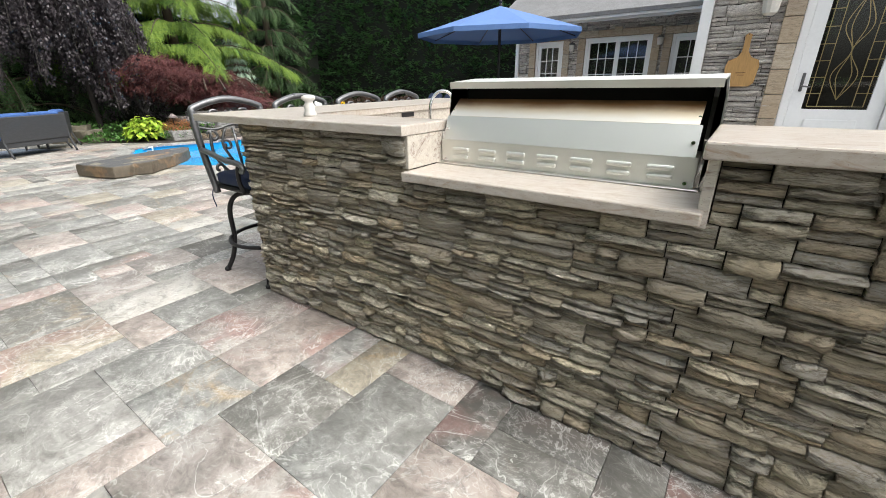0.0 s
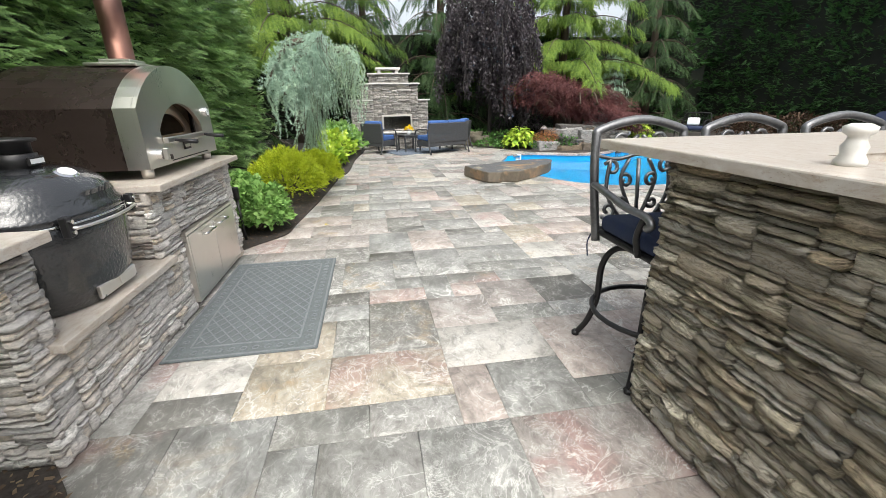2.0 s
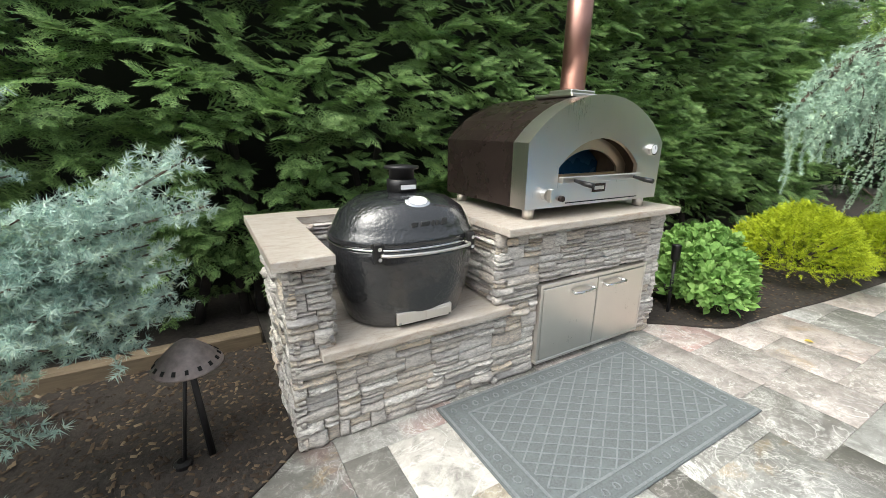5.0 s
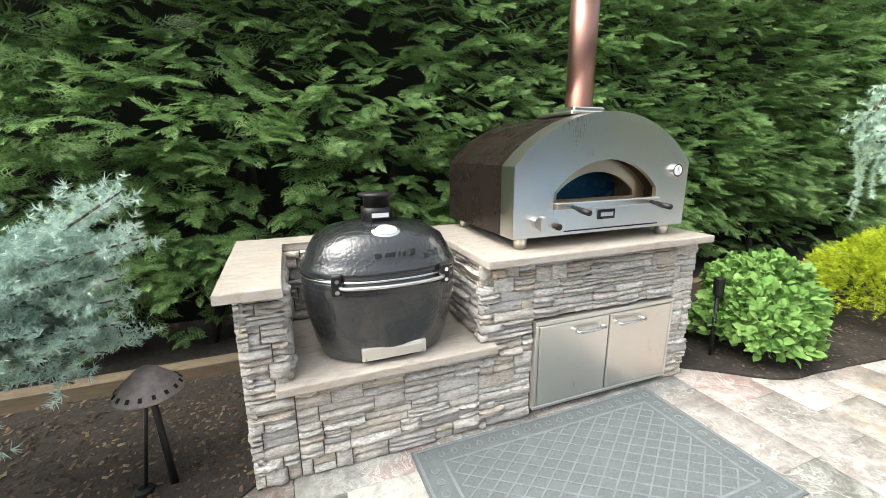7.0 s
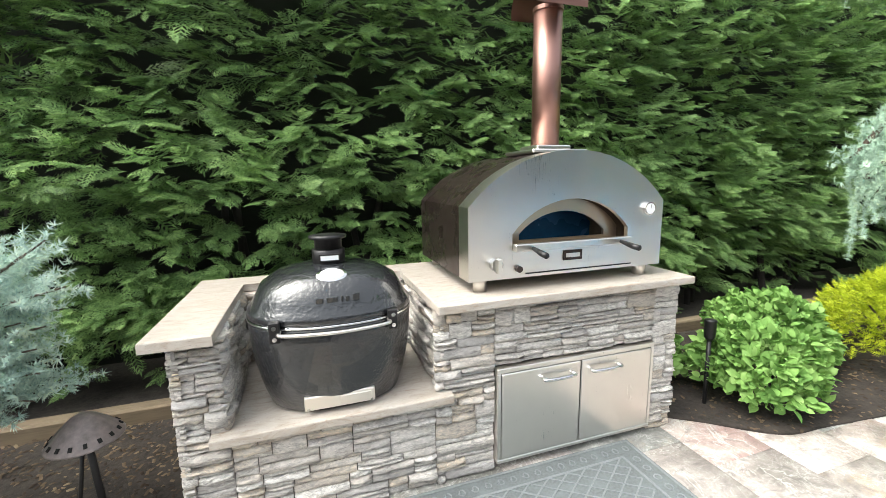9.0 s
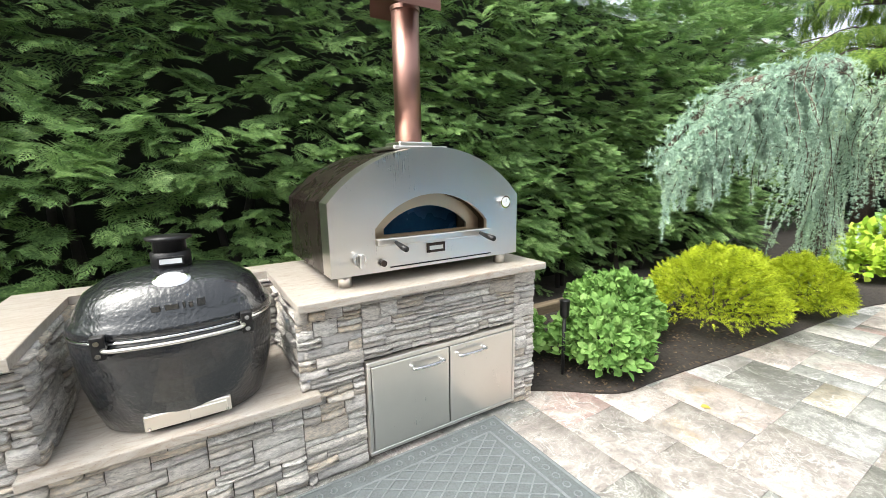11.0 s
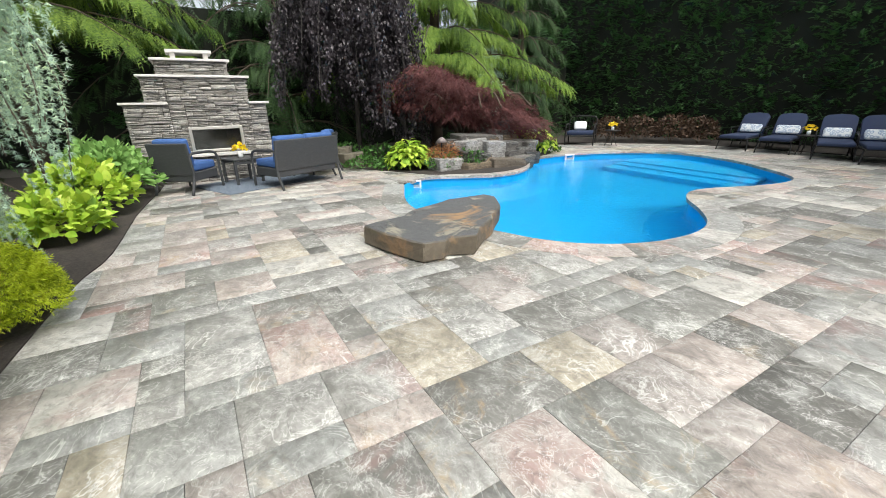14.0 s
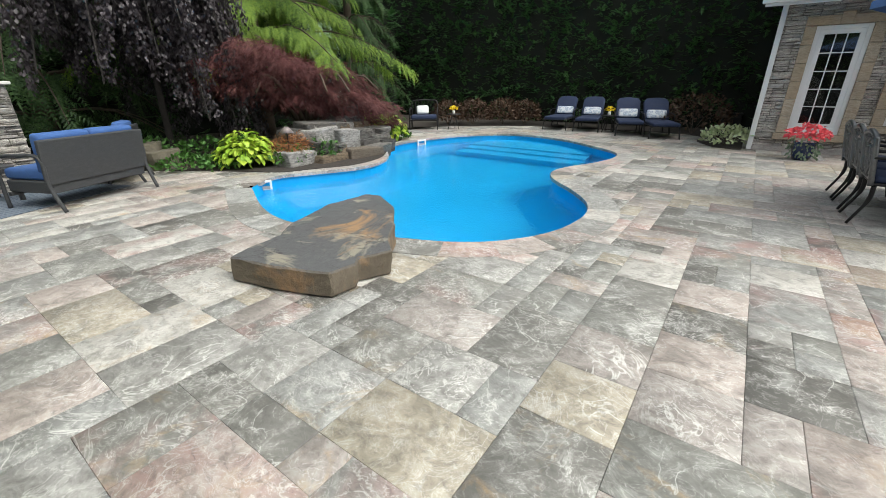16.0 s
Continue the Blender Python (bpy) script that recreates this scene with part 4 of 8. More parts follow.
# ---- weeping blue cedar over the border ----
def drape(arm, count, reach, low, high, tufts, size, droop=1.0, width=0.5, template=NEEDLES_FINE):
    """Curtains of hanging twigs along an arm: tufts of needles on each strand. Returns leaves and the strands' lines."""
    at, way, lines = [], [], []
    clumps = [(rng.uniform(0, 1), rng.uniform(0, 2 * math.pi), min(abs(rng.normal(0, width)), 0.38), rng.uniform(low * 1.25, high * 1.1), rng.normal(0, 0.04)) for _ in range(max(8, count // 4))]
    for i in range(count):
        s, turn, r, drop, lift = clumps[i % len(clumps)]
        s, turn = min(max(s + rng.normal(0, 0.016), 0), 1), turn + rng.normal(0, 0.35)
        p = arm[min(int(s * (len(arm) - 1)), len(arm) - 2)] + Vector((0, 0, lift))
        side = Vector((math.cos(turn), math.sin(turn), 0))
        r, drop = r * reach * rng.uniform(0.75, 1.2), drop * rng.uniform(0.55, 1.12)
        line = []
        n = max(5, int(tufts * drop / high))
        for k in range(n):
            q = k / (n - 1)
            out = r * (1 - (1 - q) ** 2.2)
            line.append(p + side * out + Vector((0.04 * math.sin(9 * q + i), 0.04 * math.cos(7 * q + i), 0.16 * r * math.sin(math.pi * min(1, q * 2.2)) - drop * q ** 1.35 * droop)))
        lines.append(line)
        for a, b in zip(line, line[1:]):
            for _ in range(3):
                d = (b - a).normalized()
                at.append(a.lerp(b, rng.uniform(0, 1)))
                way.append(d + Vector(rng.normal(0, 0.75, 3)))
    at, way = np.array(at), np.array(way)
    n = len(at)
    return scatter(template, at, way, unit(n), size * rng.uniform(0.7, 1.3, n)), lines


ARM = bend([(-8.75, -0.85, 0.0), (-8.65, -0.82, 0.9), (-8.3, -0.7, 1.6), (-7.7, -0.5, 2.0), (-7.0, -0.35, 2.08), (-6.5, -0.32, 2.0), (-6.15, -0.36, 1.93), (-5.85, -0.42, 1.80), (-5.62, -0.5, 1.62), (-5.45, -0.58, 1.40)], 6)
wood = bmesh.new()
tube(wood, ARM, [0.10 - 0.085 * i / (len(ARM) - 1) for i in range(len(ARM))], 8)
packs = []
ARM_2 = bend([(-7.9, -0.6, 1.85), (-7.5, -0.2, 2.0), (-7.2, 0.0, 1.95), (-6.95, 0.1, 1.78)], 6)
ARM_3 = bend([(-6.6, -0.3, 1.98), (-6.2, -0.55, 1.95), (-5.9, -0.7, 1.74), (-5.7, -0.78, 1.5)], 6)
for arm in (ARM_2, ARM_3):
    tube(wood, arm, [0.05 - 0.04 * i / (len(arm) - 1) for i in range(len(arm))], 6)
for arm, count, low, high, width in ((ARM[18:38], 190, 0.25, 0.68, 0.2), (ARM[36:48], 120, 0.22, 0.5, 0.14), (ARM[46:], 70, 0.10, 0.32, 0.08), (ARM[10:22], 130, 0.45, 1.0, 0.24), (ARM_2, 110, 0.3, 0.8, 0.12), (ARM_3, 80, 0.25, 0.5, 0.14), (ARM[4:12], 80, 0.4, 0.8, 0.3)):
    leaves, lines = drape(arm, count, 1.0, low, high, 30, 0.022, 1.0, width)
    packs.append(leaves)
    for line in lines[::4]:
        tube(wood, line, 0.004, 3)
top = np.array([list(p_) for p_ in ARM[9:] + ARM_2 + ARM_3])
many = np.repeat(top, 26, 0) + rng.normal(0, 0.035, (len(top) * 26, 3)) + (0, 0, 0.015)
packs.append(scatter(NEEDLES_FINE, many, unit(len(many)), unit(len(many)), 0.032 * rng.uniform(0.7, 1.3, len(many))))
tree_of("weeping_blue_cedar", "weeping blue-green cedar arching over the planting border", "tree", joined(*packs), BLUE_NEEDLE, wood, BARK)

# ---- blue spruce beside the oven island ----
wood = bmesh.new()
BASE = Vector((-1.12, -1.45, 0.0))
tube(wood, [BASE, BASE + Vector((0.02, 0, 1.0)), BASE + Vector((0, 0.02, 2.1))], [0.05, 0.035, 0.01], 7)
at, way, ups = [], [], []


def spruce_twig(a, d, length):
    """One twig with bursts of needles all along it, its tip turned up a little."""
    n = max(3, int(length / 0.014))
    for k in range(n):
        q = (k + rng.uniform(0, 1)) / n
        at.append(a + d * (length * q) + Vector((0, 0, 0.16 * length * q * q)) + Vector(rng.normal(0, 0.003, 3)))
        way.append(d * 0.45 + Vector((0, 0, 0.25)) + Vector(rng.normal(0, 0.6, 3)))


def spruce_branch(z, tip, sag=0.05):
    """A branch from the trunk at height z to its tip, with side twigs on its outer part."""
    a, tip = BASE + Vector((0, 0, z)), Vector(tip)
    line = bend([a, a.lerp(tip, 0.35) + Vector((0, 0, -sag)), a.lerp(tip, 0.7) + Vector((0, 0, -sag * 0.7)), tip], 5)
    tube(wood, line, [0.015 - 0.012 * i / (len(line) - 1) for i in range(len(line))], 5)
    reach = (tip - a).length
    for i in range(len(line) - 1):
        q = i / (len(line) - 1)
        d = (line[i + 1] - line[i]).normalized()
        spruce_twig(line[i], d, (line[i + 1] - line[i]).length)
        if q < 0.25:
            continue
        for s in (-1, 1):
            t = (d * rng.uniform(0.5, 1.0) + s * Vector((-d.y, d.x, 0)) * rng.uniform(0.5, 1.1) + Vector((0, 0, rng.uniform(-0.35, 0.45)))).normalized()
            size = min(0.26, reach * (1.12 - q) * rng.uniform(0.2, 0.42)) + 0.045
            spruce_twig(line[i], t, size)
            for w in np.arange(0.07, size - 0.03, 0.075):
                w, u = float(w), float(rng.choice((-1, 1)))
                spruce_twig(line[i] + t * w, (t + 0.9 * u * Vector((-t.y, t.x, rng.uniform(-0.2, 0.5)))).normalized(), (size - w) * 0.6 + 0.025)


for z, tip, sag in ((0.80, (-2.22, -0.95, 1.27), 0.08), (0.86, (-2.25, -0.95, 1.12), 0.03), (0.74, (-2.26, -1.05, 0.97), 0.02), (0.66, (-2.12, -1.0, 0.91), 0.0), (0.60, (-2.17, -1.2, 0.68), -0.05), (0.55, (-2.06, -1.05, 0.71), -0.06),
                    (0.60, (-1.97, -1.0, 0.64), -0.10), (0.50, (-1.70, -0.95, 0.44), -0.10), (0.55, (-1.56, -0.85, 0.24), -0.2), (0.85, (-1.82, -0.92, 1.12), 0.05), (0.78, (-1.98, -0.92, 1.0), 0.02), (0.70, (-1.90, -0.88, 0.86), 0.0), (0.60, (-1.62, -0.86, 0.66), -0.05),
                    (0.95, (-2.05, -1.12, 1.08), 0.02), (1.05, (-1.72, -1.3, 1.20), 0.0), (1.3, (-1.74, -1.25, 1.45), 0.05), (1.6, (-1.6, -1.2, 1.75), 0.05), (0.8, (-1.5, -0.75, 0.92), 0.0), (0.6, (-0.7, -0.85, 0.6), 0.0), (1.0, (-0.6, -1.0, 1.1), 0.0), (0.9, (-0.5, -1.7, 0.9), 0.0), (1.5, (-0.9, -1.0, 1.6), 0.0)):
    tip = (max(tip[0], -2.13) if tip[1] < -1.0 else tip[0], tip[1], tip[2])
    spruce_branch(z, tip, sag)
    if tip[2] > 0.8:
        spruce_branch(z - 0.05, Vector(tip) * 0.93 + BASE * 0.07 + Vector((rng.normal(0, 0.05), rng.normal(0, 0.09), rng.normal(-0.05, 0.07))), sag)
at, way = np.array(at), np.array(way)
tree_of("blue_spruce", "silver-blue spruce with stiff needled branches beside the oven island", "tree", scatter(tuft(10, 0.075, 1.0), at, way, unit(len(at)), 0.029 * rng.uniform(0.75, 1.2, len(at))), SPRUCE_NEEDLE, wood, BARK)


# ---- mounds of shrubs ----
def dome(n, centre, r, h, bottom=0.0, lumps=0.12, seed=0.0):
    """Points and outward directions on a lumpy dome."""
    d = unit(n)
    d[:, 2] = np.abs(d[:, 2]) - 0.25 * rng.uniform(0, 1, n)
    d /= np.linalg.norm(d, axis=1, keepdims=True)
    k = 1 + lumps * 2 * noise_at(d + seed, 2.2) + lumps * noise_at(d + seed + 9, 6.0)
    k *= 1 - 0.35 * rng.uniform(0, 1, n) ** 3
    p = np.c_[centre[0] + r * d[:, 0] * k, centre[1] + r * d[:, 1] * k, bottom + h * 0.35 + h * 0.65 * d[:, 2] * k]
    p[:, 2] = np.maximum(p[:, 2], bottom + 0.03)
    return p, d


def shrub(name, label, category, centre, r, h, n, template, size, material, group="", up=0.4, loose=0.5, bottom=0.0, lumps=0.12):
    p, d = dome(n, centre, r, h, bottom, lumps, rng.uniform(0, 50))
    leaves = scatter(template, p, d + (0, 0, up) + rng.normal(0, loose, (n, 3)), d + rng.normal(0, 0.4, (n, 3)) + (0, 0, 0.8), size * rng.uniform(0.6, 1.3, n))
    t = thing(name, label, category, group=group)
    put("leaves", mesh_of("leaves", *leaves), material, t)
    bm = bmesh.new()
    for i in range(7):
        a = i * 0.9
        tube(bm, bend([(centre[0], centre[1], bottom - 0.02), (centre[0] + r * 0.3 * math.cos(a), centre[1] + r * 0.3 * math.sin(a), bottom + h * 0.35), (centre[0] + r * 0.65 * math.cos(a), centre[1] + r * 0.65 * math.sin(a), bottom + h * 0.6)], 3), 0.008, 5)
    part("stems", bm, BARK, t)
    return t


for x, y, r, h in ((-7.12, -1.01, 0.50, 0.71), (-8.17, -0.70, 0.35, 0.56), (-7.95, -1.2, 0.42, 0.58)):
    shrub("golden_shrub", "rounded golden-yellow false cypress shrub in the border", "shrub", (x, y), r, h, 4600, feather(4, 0.34, 0.15, 0.15), 0.062, GOLD_LEAF, "golden shrubs", 0.2, 0.45, lumps=0.09)
for x, y, r, h, n in ((-5.62, -1.07, 0.32, 0.49, 2300), (-6.3, -1.45, 0.38, 0.52, 2500), (-5.22, -1.5, 0.16, 0.42, 700)):
    shrub("sedum_plant", "leafy fresh-green sedum clump growing in dark mulch", "plant", (x, y), r, h, n, LEAF_SEDUM, 0.060, SEDUM_LEAF, "green border clumps", 0.55, 0.5)
for x, y, r, h in ((-11.6, -0.75, 0.5, 0.65), (-12.6, -0.55, 0.55, 0.75), (-13.2, -0.75, 0.5, 0.8), (-10.4, -0.75, 0.35, 0.45)):
    shrub("flowering_shrub", "light green leafy shrub beside the fireplace", "shrub", (x, y), r, h, 700, LEAF, 0.13, HOSTA_LEAF if x > -12 else SEDUM_LEAF, "fireside shrubs", 0.3, 0.5)


def hosta(x, y, r, n, z=0.0, size=1.0):
    t = thing("hosta", "lime-green hosta with broad arching leaves", "plant", group="hostas")
    a = rng.uniform(0, 2 * math.pi, n)
    q = rng.uniform(0.1, 1, n) ** 0.8
    p = np.c_[x + r * 0.75 * q * np.cos(a), y + r * 0.75 * q * np.sin(a), z + r * (0.80 - 0.55 * q * q) + rng.normal(0, 0.05, n)]
    d = np.c_[np.cos(a), np.sin(a), 0.45 - 0.8 * q] + rng.normal(0, 0.35, (n, 3))
    put("leaves", mesh_of("leaves", *scatter(LEAF_BIG, p, d, np.c_[np.zeros((n, 2)), np.ones(n)] + 0.3 * d * (1, 1, 0), size * rng.uniform(0.11, 0.18, n))), HOSTA_LEAF, t)
    bm = bmesh.new()
    for k in range(0, n, 2):
        tube(bm, [(x, y, z - 0.02), (x + (p[k, 0] - x) * 0.45, y + (p[k, 1] - y) * 0.45, z + r * 0.6), tuple(p[k])], 0.008, 4)
    part("stalks", bm, COVER_LEAF, t)


hosta(-12.72, 4.5, 0.62, 420, 0.0, 0.95)
hosta(-13.05, 8.5, 0.58, 300, 0.05, 0.85)
hosta(-13.1, 7.9, 0.4, 80, 0.3, 0.8)
cover_spots = [(-13.4, 3.75, 0.45, 0.22), (-12.95, 4.2, 0.35, 0.2), (-13.9, 4.3, 0.5, 0.4), (-12.4, 5.0, 0.5, 0.32), (-12.2, 5.6, 0.4, 0.4), (-14.6, 3.6, 0.5, 0.45), (-13.2, 4.8, 0.5, 0.3), (-13.1, 8.7, 0.4, 0.25), (-12.8, 5.8, 0.45, 0.45)]
for x, y, r, h in cover_spots:
    shrub("ground_cover", "low spreading green ground cover behind the pool", "plant", (x, y), r, h, 420, LEAF, 0.075, COVER_LEAF, "ground cover clumps", 0.2, 0.6)
for x, y, r, h in ((-14.1, 12.6, 0.5, 0.75), (-13.4, 13.1, 0.6, 0.8), (-12.6, 13.7, 0.55, 0.8), (-11.9, 14.0, 0.5, 0.75), (-6.9, 13.9, 0.85, 1.0)):
    shrub("barberry_shrub", "rounded brown-red barberry shrub in front of the hedge", "shrub", (x, y), r, h, 900, LEAF, 0.09, BARBERRY, "barberry shrubs", 0.2, 0.6)
shrub("variegated_shrub", "pale variegated low shrub by the house corner", "shrub", (-6.0, 11.75), 0.5, 0.4, 420, LEAF, 0.10, leafy("variegated_leaf", [(0.25, 0.32, 0.14), (0.42, 0.48, 0.28), (0.55, 0.58, 0.40)], 0.5, 0.2), "", 0.2, 0.5)


# ---- the weeping beech, the red maple and the conifers behind the pool ----
def hanging(name, label, base, top, count, spread, low, high, size, material, template, tufts=26, per=2, sway=0.1, trunk_r=0.12):
    wood, twigs = bmesh.new(), bmesh.new()
    trunk = bend([base, (base[0] + 0.1, base[1], top * 0.5), (base[0] - 0.05, base[1] + 0.1, top)], 6)
    tube(wood, trunk, [trunk_r * (1 - 0.6 * i / (len(trunk) - 1)) for i in range(len(trunk))], 8)
    at, way = [], []
    for i in range(count):
        a, r = rng.uniform(0, 2 * math.pi), spread * rng.uniform(0.15, 1) ** 0.7
        z0 = top * rng.uniform(0.72, 1.02) - 0.25 * r
        start_at = Vector((base[0], base[1], min(top, z0 + 0.4)))
        crest = Vector((base[0] + r * 0.75 * math.cos(a), base[1] + r * 0.75 * math.sin(a), z0))
        drop = min(rng.uniform(low, high) * (0.72 + 0.28 * math.sin(a)), z0 - 0.3)
        end = Vector((base[0] + r * math.cos(a), base[1] + r * math.sin(a), z0 - drop))
        if i % 3 == 0:
            tube(twigs, bend([start_at, crest, end], 4), 0.012, 4)
        for k in range(tufts):
            q = (k + rng.uniform(0, 1)) / tufts
            p = crest.lerp(end, q) + Vector((sway * math.sin(5 * q + i), sway * math.cos(4 * q + 2 * i), 0.25 * math.sin(math.pi * q) * 0.3))
            for _ in range(per):
                at.append(p + Vector(rng.normal(0, size * 0.6, 3)))
                way.append(Vector((rng.normal(0, 0.5), rng.normal(0, 0.5), -1)))
    at, way = np.array(at), np.array(way)
    n = len(at)
    t = tree_of(name, label, "tree", scatter(template, at, way, unit(n), size * rng.uniform(0.7, 1.3, n)), material, wood, DARK_BARK)
    tagged(part("branchwork", twigs, plain("dark_twigs", (0.02, 0.016, 0.015), 0.9), t), kind="stuff")
    return t


hanging("weeping_beech", "dark purple weeping beech with hanging curtains of leaves", (-14.7, 4.1, 0), 4.7, 190, 1.75, 1.8, 3.9, 0.075, BEECH_LEAF, blade(0.30, 0.1, 0.15, 1), 60, 5, 0.14, 0.07)

wood = bmesh.new()
MX, MY = -13.75, 6.55
for i in range(9):
    a = i * 0.75
    tube(wood, bend([(MX, MY, 0), (MX + 0.3 * math.cos(a), MY + 0.3 * math.sin(a), 0.8), (MX + 1.1 * math.cos(a), MY + 1.3 * math.sin(a), 1.5), (MX + 1.5 * math.cos(a), MY + 1.8 * math.sin(a), 1.2)], 4), [0.07] * 4 + [0.04] * 4 + [0.02] * 5, 6)
n = 11000
p, d = dome(n, (0, 0), 1.0, 1.0, 0.0, 0.20, 3.0)
p = p * (1.4, 2.0, 1.62) + (MX, MY + 0.1, 0.47)
p[:, 2] -= 0.26 * (p[:, 1] - MY + 0.6) * (p[:, 2] > 0.5)
p[:, 2] = np.maximum(p[:, 2], 0.45)
tree_of("red_maple", "domed Japanese maple with fine dark red leaves", "tree", scatter(feather(5, 0.35, 0.35, 0.10), p, d * (1, 1, 0.2) + (0, 0, -0.35) + rng.normal(0, 0.4, (n, 3)), d + (0, 0, 0.9), 0.15 * rng.uniform(0.7, 1.3, n)), MAPLE_LEAF, wood, BARK)


def conifer(name, label, base, height, reach, whorls, per, first, material, size=0.3, droop=0.35, density=26, green_tips=None, side=None):
    """A conifer with long tiered branches from which flat sprays hang."""
    wood = bmesh.new()
    tube(wood, [base, (base[0], base[1], height * 0.6), (base[0], base[1], height)], [0.2, 0.12, 0.03], 8)
    at, way, ups = [], [], []
    for w in range(whorls):
        z = first + (height - first) * (w + rng.uniform(-0.2, 0.2)) / whorls
        r = reach * (1 - 0.75 * (z - first) / (height - first)) * rng.uniform(0.8, 1.1)
        for k in range(per):
            a = 2 * math.pi * (k + rng.uniform(-0.3, 0.3)) / per + w * 0.7
            d = Vector((math.cos(a), math.sin(a), 0))
            line = [Vector((base[0], base[1], z)) + d * (r * q) + Vector((0, 0, 0.12 * r * math.sin(math.pi * q) - droop * r * q * q)) for q in np.linspace(0, 1, 7)]
            tube(wood, line, [0.035 - 0.028 * i / 6 for i in range(7)], 4)
            for j in range(int(density * r)):
                q = rng.uniform(0.2, 1.02)
                wide = 0.28 * r * (1.1 - q)
                s = rng.uniform(-1, 1)
                p = Vector((base[0], base[1], z)) + d * (r * q) + Vector((-d.y, d.x, 0)) * (s * wide) + Vector((0, 0, 0.12 * r * math.sin(math.pi * q) - droop * r * q * q - 0.1 * abs(s)))
                at.append(p)
                way.append(d * 0.45 + Vector((-d.y, d.x, 0)) * s * 0.45 + Vector((0, 0, -0.95)))
                ups.append(d * 0.6 + Vector((0, 0, 0.8)))
    n = len(at)
    return tree_of(name, label, "tree", scatter(FRINGE, np.array(at), np.array(way) + rng.normal(0, 0.25, (n, 3)), np.array(ups), size * rng.uniform(0.6, 1.3, n)), material, wood, BARK)


conifer("deodar_cedar", "tall cedar with drooping bright green boughs", (-16.6, 7.4, 0), 9.0, 3.7, 9, 9, 2.3, CEDAR_GREEN, 0.36, 0.12, 66)
conifer("deodar_cedar", "tall cedar with drooping green boughs behind the fireplace", (-16.6, -2.2, 0), 9.0, 3.9, 9, 9, 2.7, CEDAR_GREEN, 0.36, 0.12, 62)
conifer("dark_conifer", "dark evergreen conifer behind the beech", (-17.6, 3.0, 0), 8.0, 2.6, 10, 8, 0.6, CEDAR_DARK, 0.5, 0.3, 20)
conifer("dark_conifer", "dark evergreen conifer at the hedge's end", (-14.5, -4.6, 0), 8.5, 2.6, 11, 8, 0.6, CEDAR_DARK, 0.5, 0.3, 20)
conifer("dark_conifer", "dark evergreen conifer behind the pool", (-18.0, 12.0, 0), 8.0, 2.4, 10, 8, 0.6, CEDAR_DARK, 0.45, 0.3, 24)
conifer("dark_conifer", "dark evergreen conifer behind the fireplace", (-19.5, 0.2, 0), 9.0, 2.8, 11, 8, 0.6, CEDAR_DARK, 0.5, 0.3, 20)
conifer("small_blue_spruce", "small blue-green spruce behind the red maple", (-16.4, 9.4, 0), 3.3, 0.95, 12, 8, 0.2, BLUE_NEEDLE, 0.2, 0.1, 40)

# ---- the pizza oven ----
NAVY = plain("navy_cushion_cloth", (0.018, 0.030, 0.075), 0.85, scale=150, vary=0.25, relief=0.15)
BLUE_CLOTH = plain("blue_cushion_cloth", (0.045, 0.11, 0.30), 0.85, scale=150, vary=0.2, relief=0.15)
WICKER = plain("dark_grey_wicker", (0.050, 0.052, 0.056), 0.6, scale=120, vary=0.5, relief=0.5, stretch=(1, 1, 3))
IRON_GREY = plain("pewter_cast_aluminium", (0.19, 0.19, 0.195), 0.34, 0.7, scale=70, vary=0.35, relief=0.15)
FIREBRICK = plain("warm_firebrick", (0.20, 0.15, 0.10), 0.9, scale=25, vary=0.3)


def arch(w, base, spring, crown, n=16):
    """An arched outline in x and z: straight sides to spring, a low arc to crown."""
    h = crown - spring
    r = (w * w / 4 + h * h) / (2 * h)
    a = math.asin(min(1, w / 2 / r))
    top = [(r * math.sin(t), crown - r + r * math.cos(t)) for t in np.linspace(a, -a, n)]
    return [(-w / 2, base), (w / 2, base)] + top


def arched_body(outline, y0, y1, bevel=0.0):
    bm = bmesh.new()
    a, b = [bm.verts.new((x, y0, z)) for x, z in outline], [bm.verts.new((x, y1, z)) for x, z in outline]
    n = len(outline)
    bm.faces.new(a)
    bm.faces.new(b[::-1])
    for i in range(n):
        bm.faces.new((a[i], b[i], b[(i + 1) % n], a[(i + 1) % n]))
    bmesh.ops.recalc_face_normals(bm, faces=bm.faces)
    if bevel:
        bmesh.ops.bevel(bm, geom=[e for e in bm.edges if abs(e.verts[0].co.y - e.verts[1].co.y) < 1e-6], offset=bevel, segments=2, affect="EDGES", profile=0.5)
    return bm


def ring_plate(outer, hole, y0, y1):
    """A plate in x and z with a hole: both outlines have the same number of corners."""
    bm = bmesh.new()
    rows = [[bm.verts.new((x, y, z)) for x, z in o] for o in (outer, hole) for y in (y0, y1)]
    n = len(outer)
    of, ob_, hf, hb = rows
    for i in range(n):
        j = (i + 1) % n
        for q in ((of[i], of[j], hf[j], hf[i]), (ob_[i], hb[i], hb[j], ob_[j]), (of[i], ob_[i], ob_[j], of[j]), (hf[i], hf[j], hb[j], hb[i])):
            bm.faces.new(q)
    bmesh.ops.recalc_face_normals(bm, faces=bm.faces)
    return bm


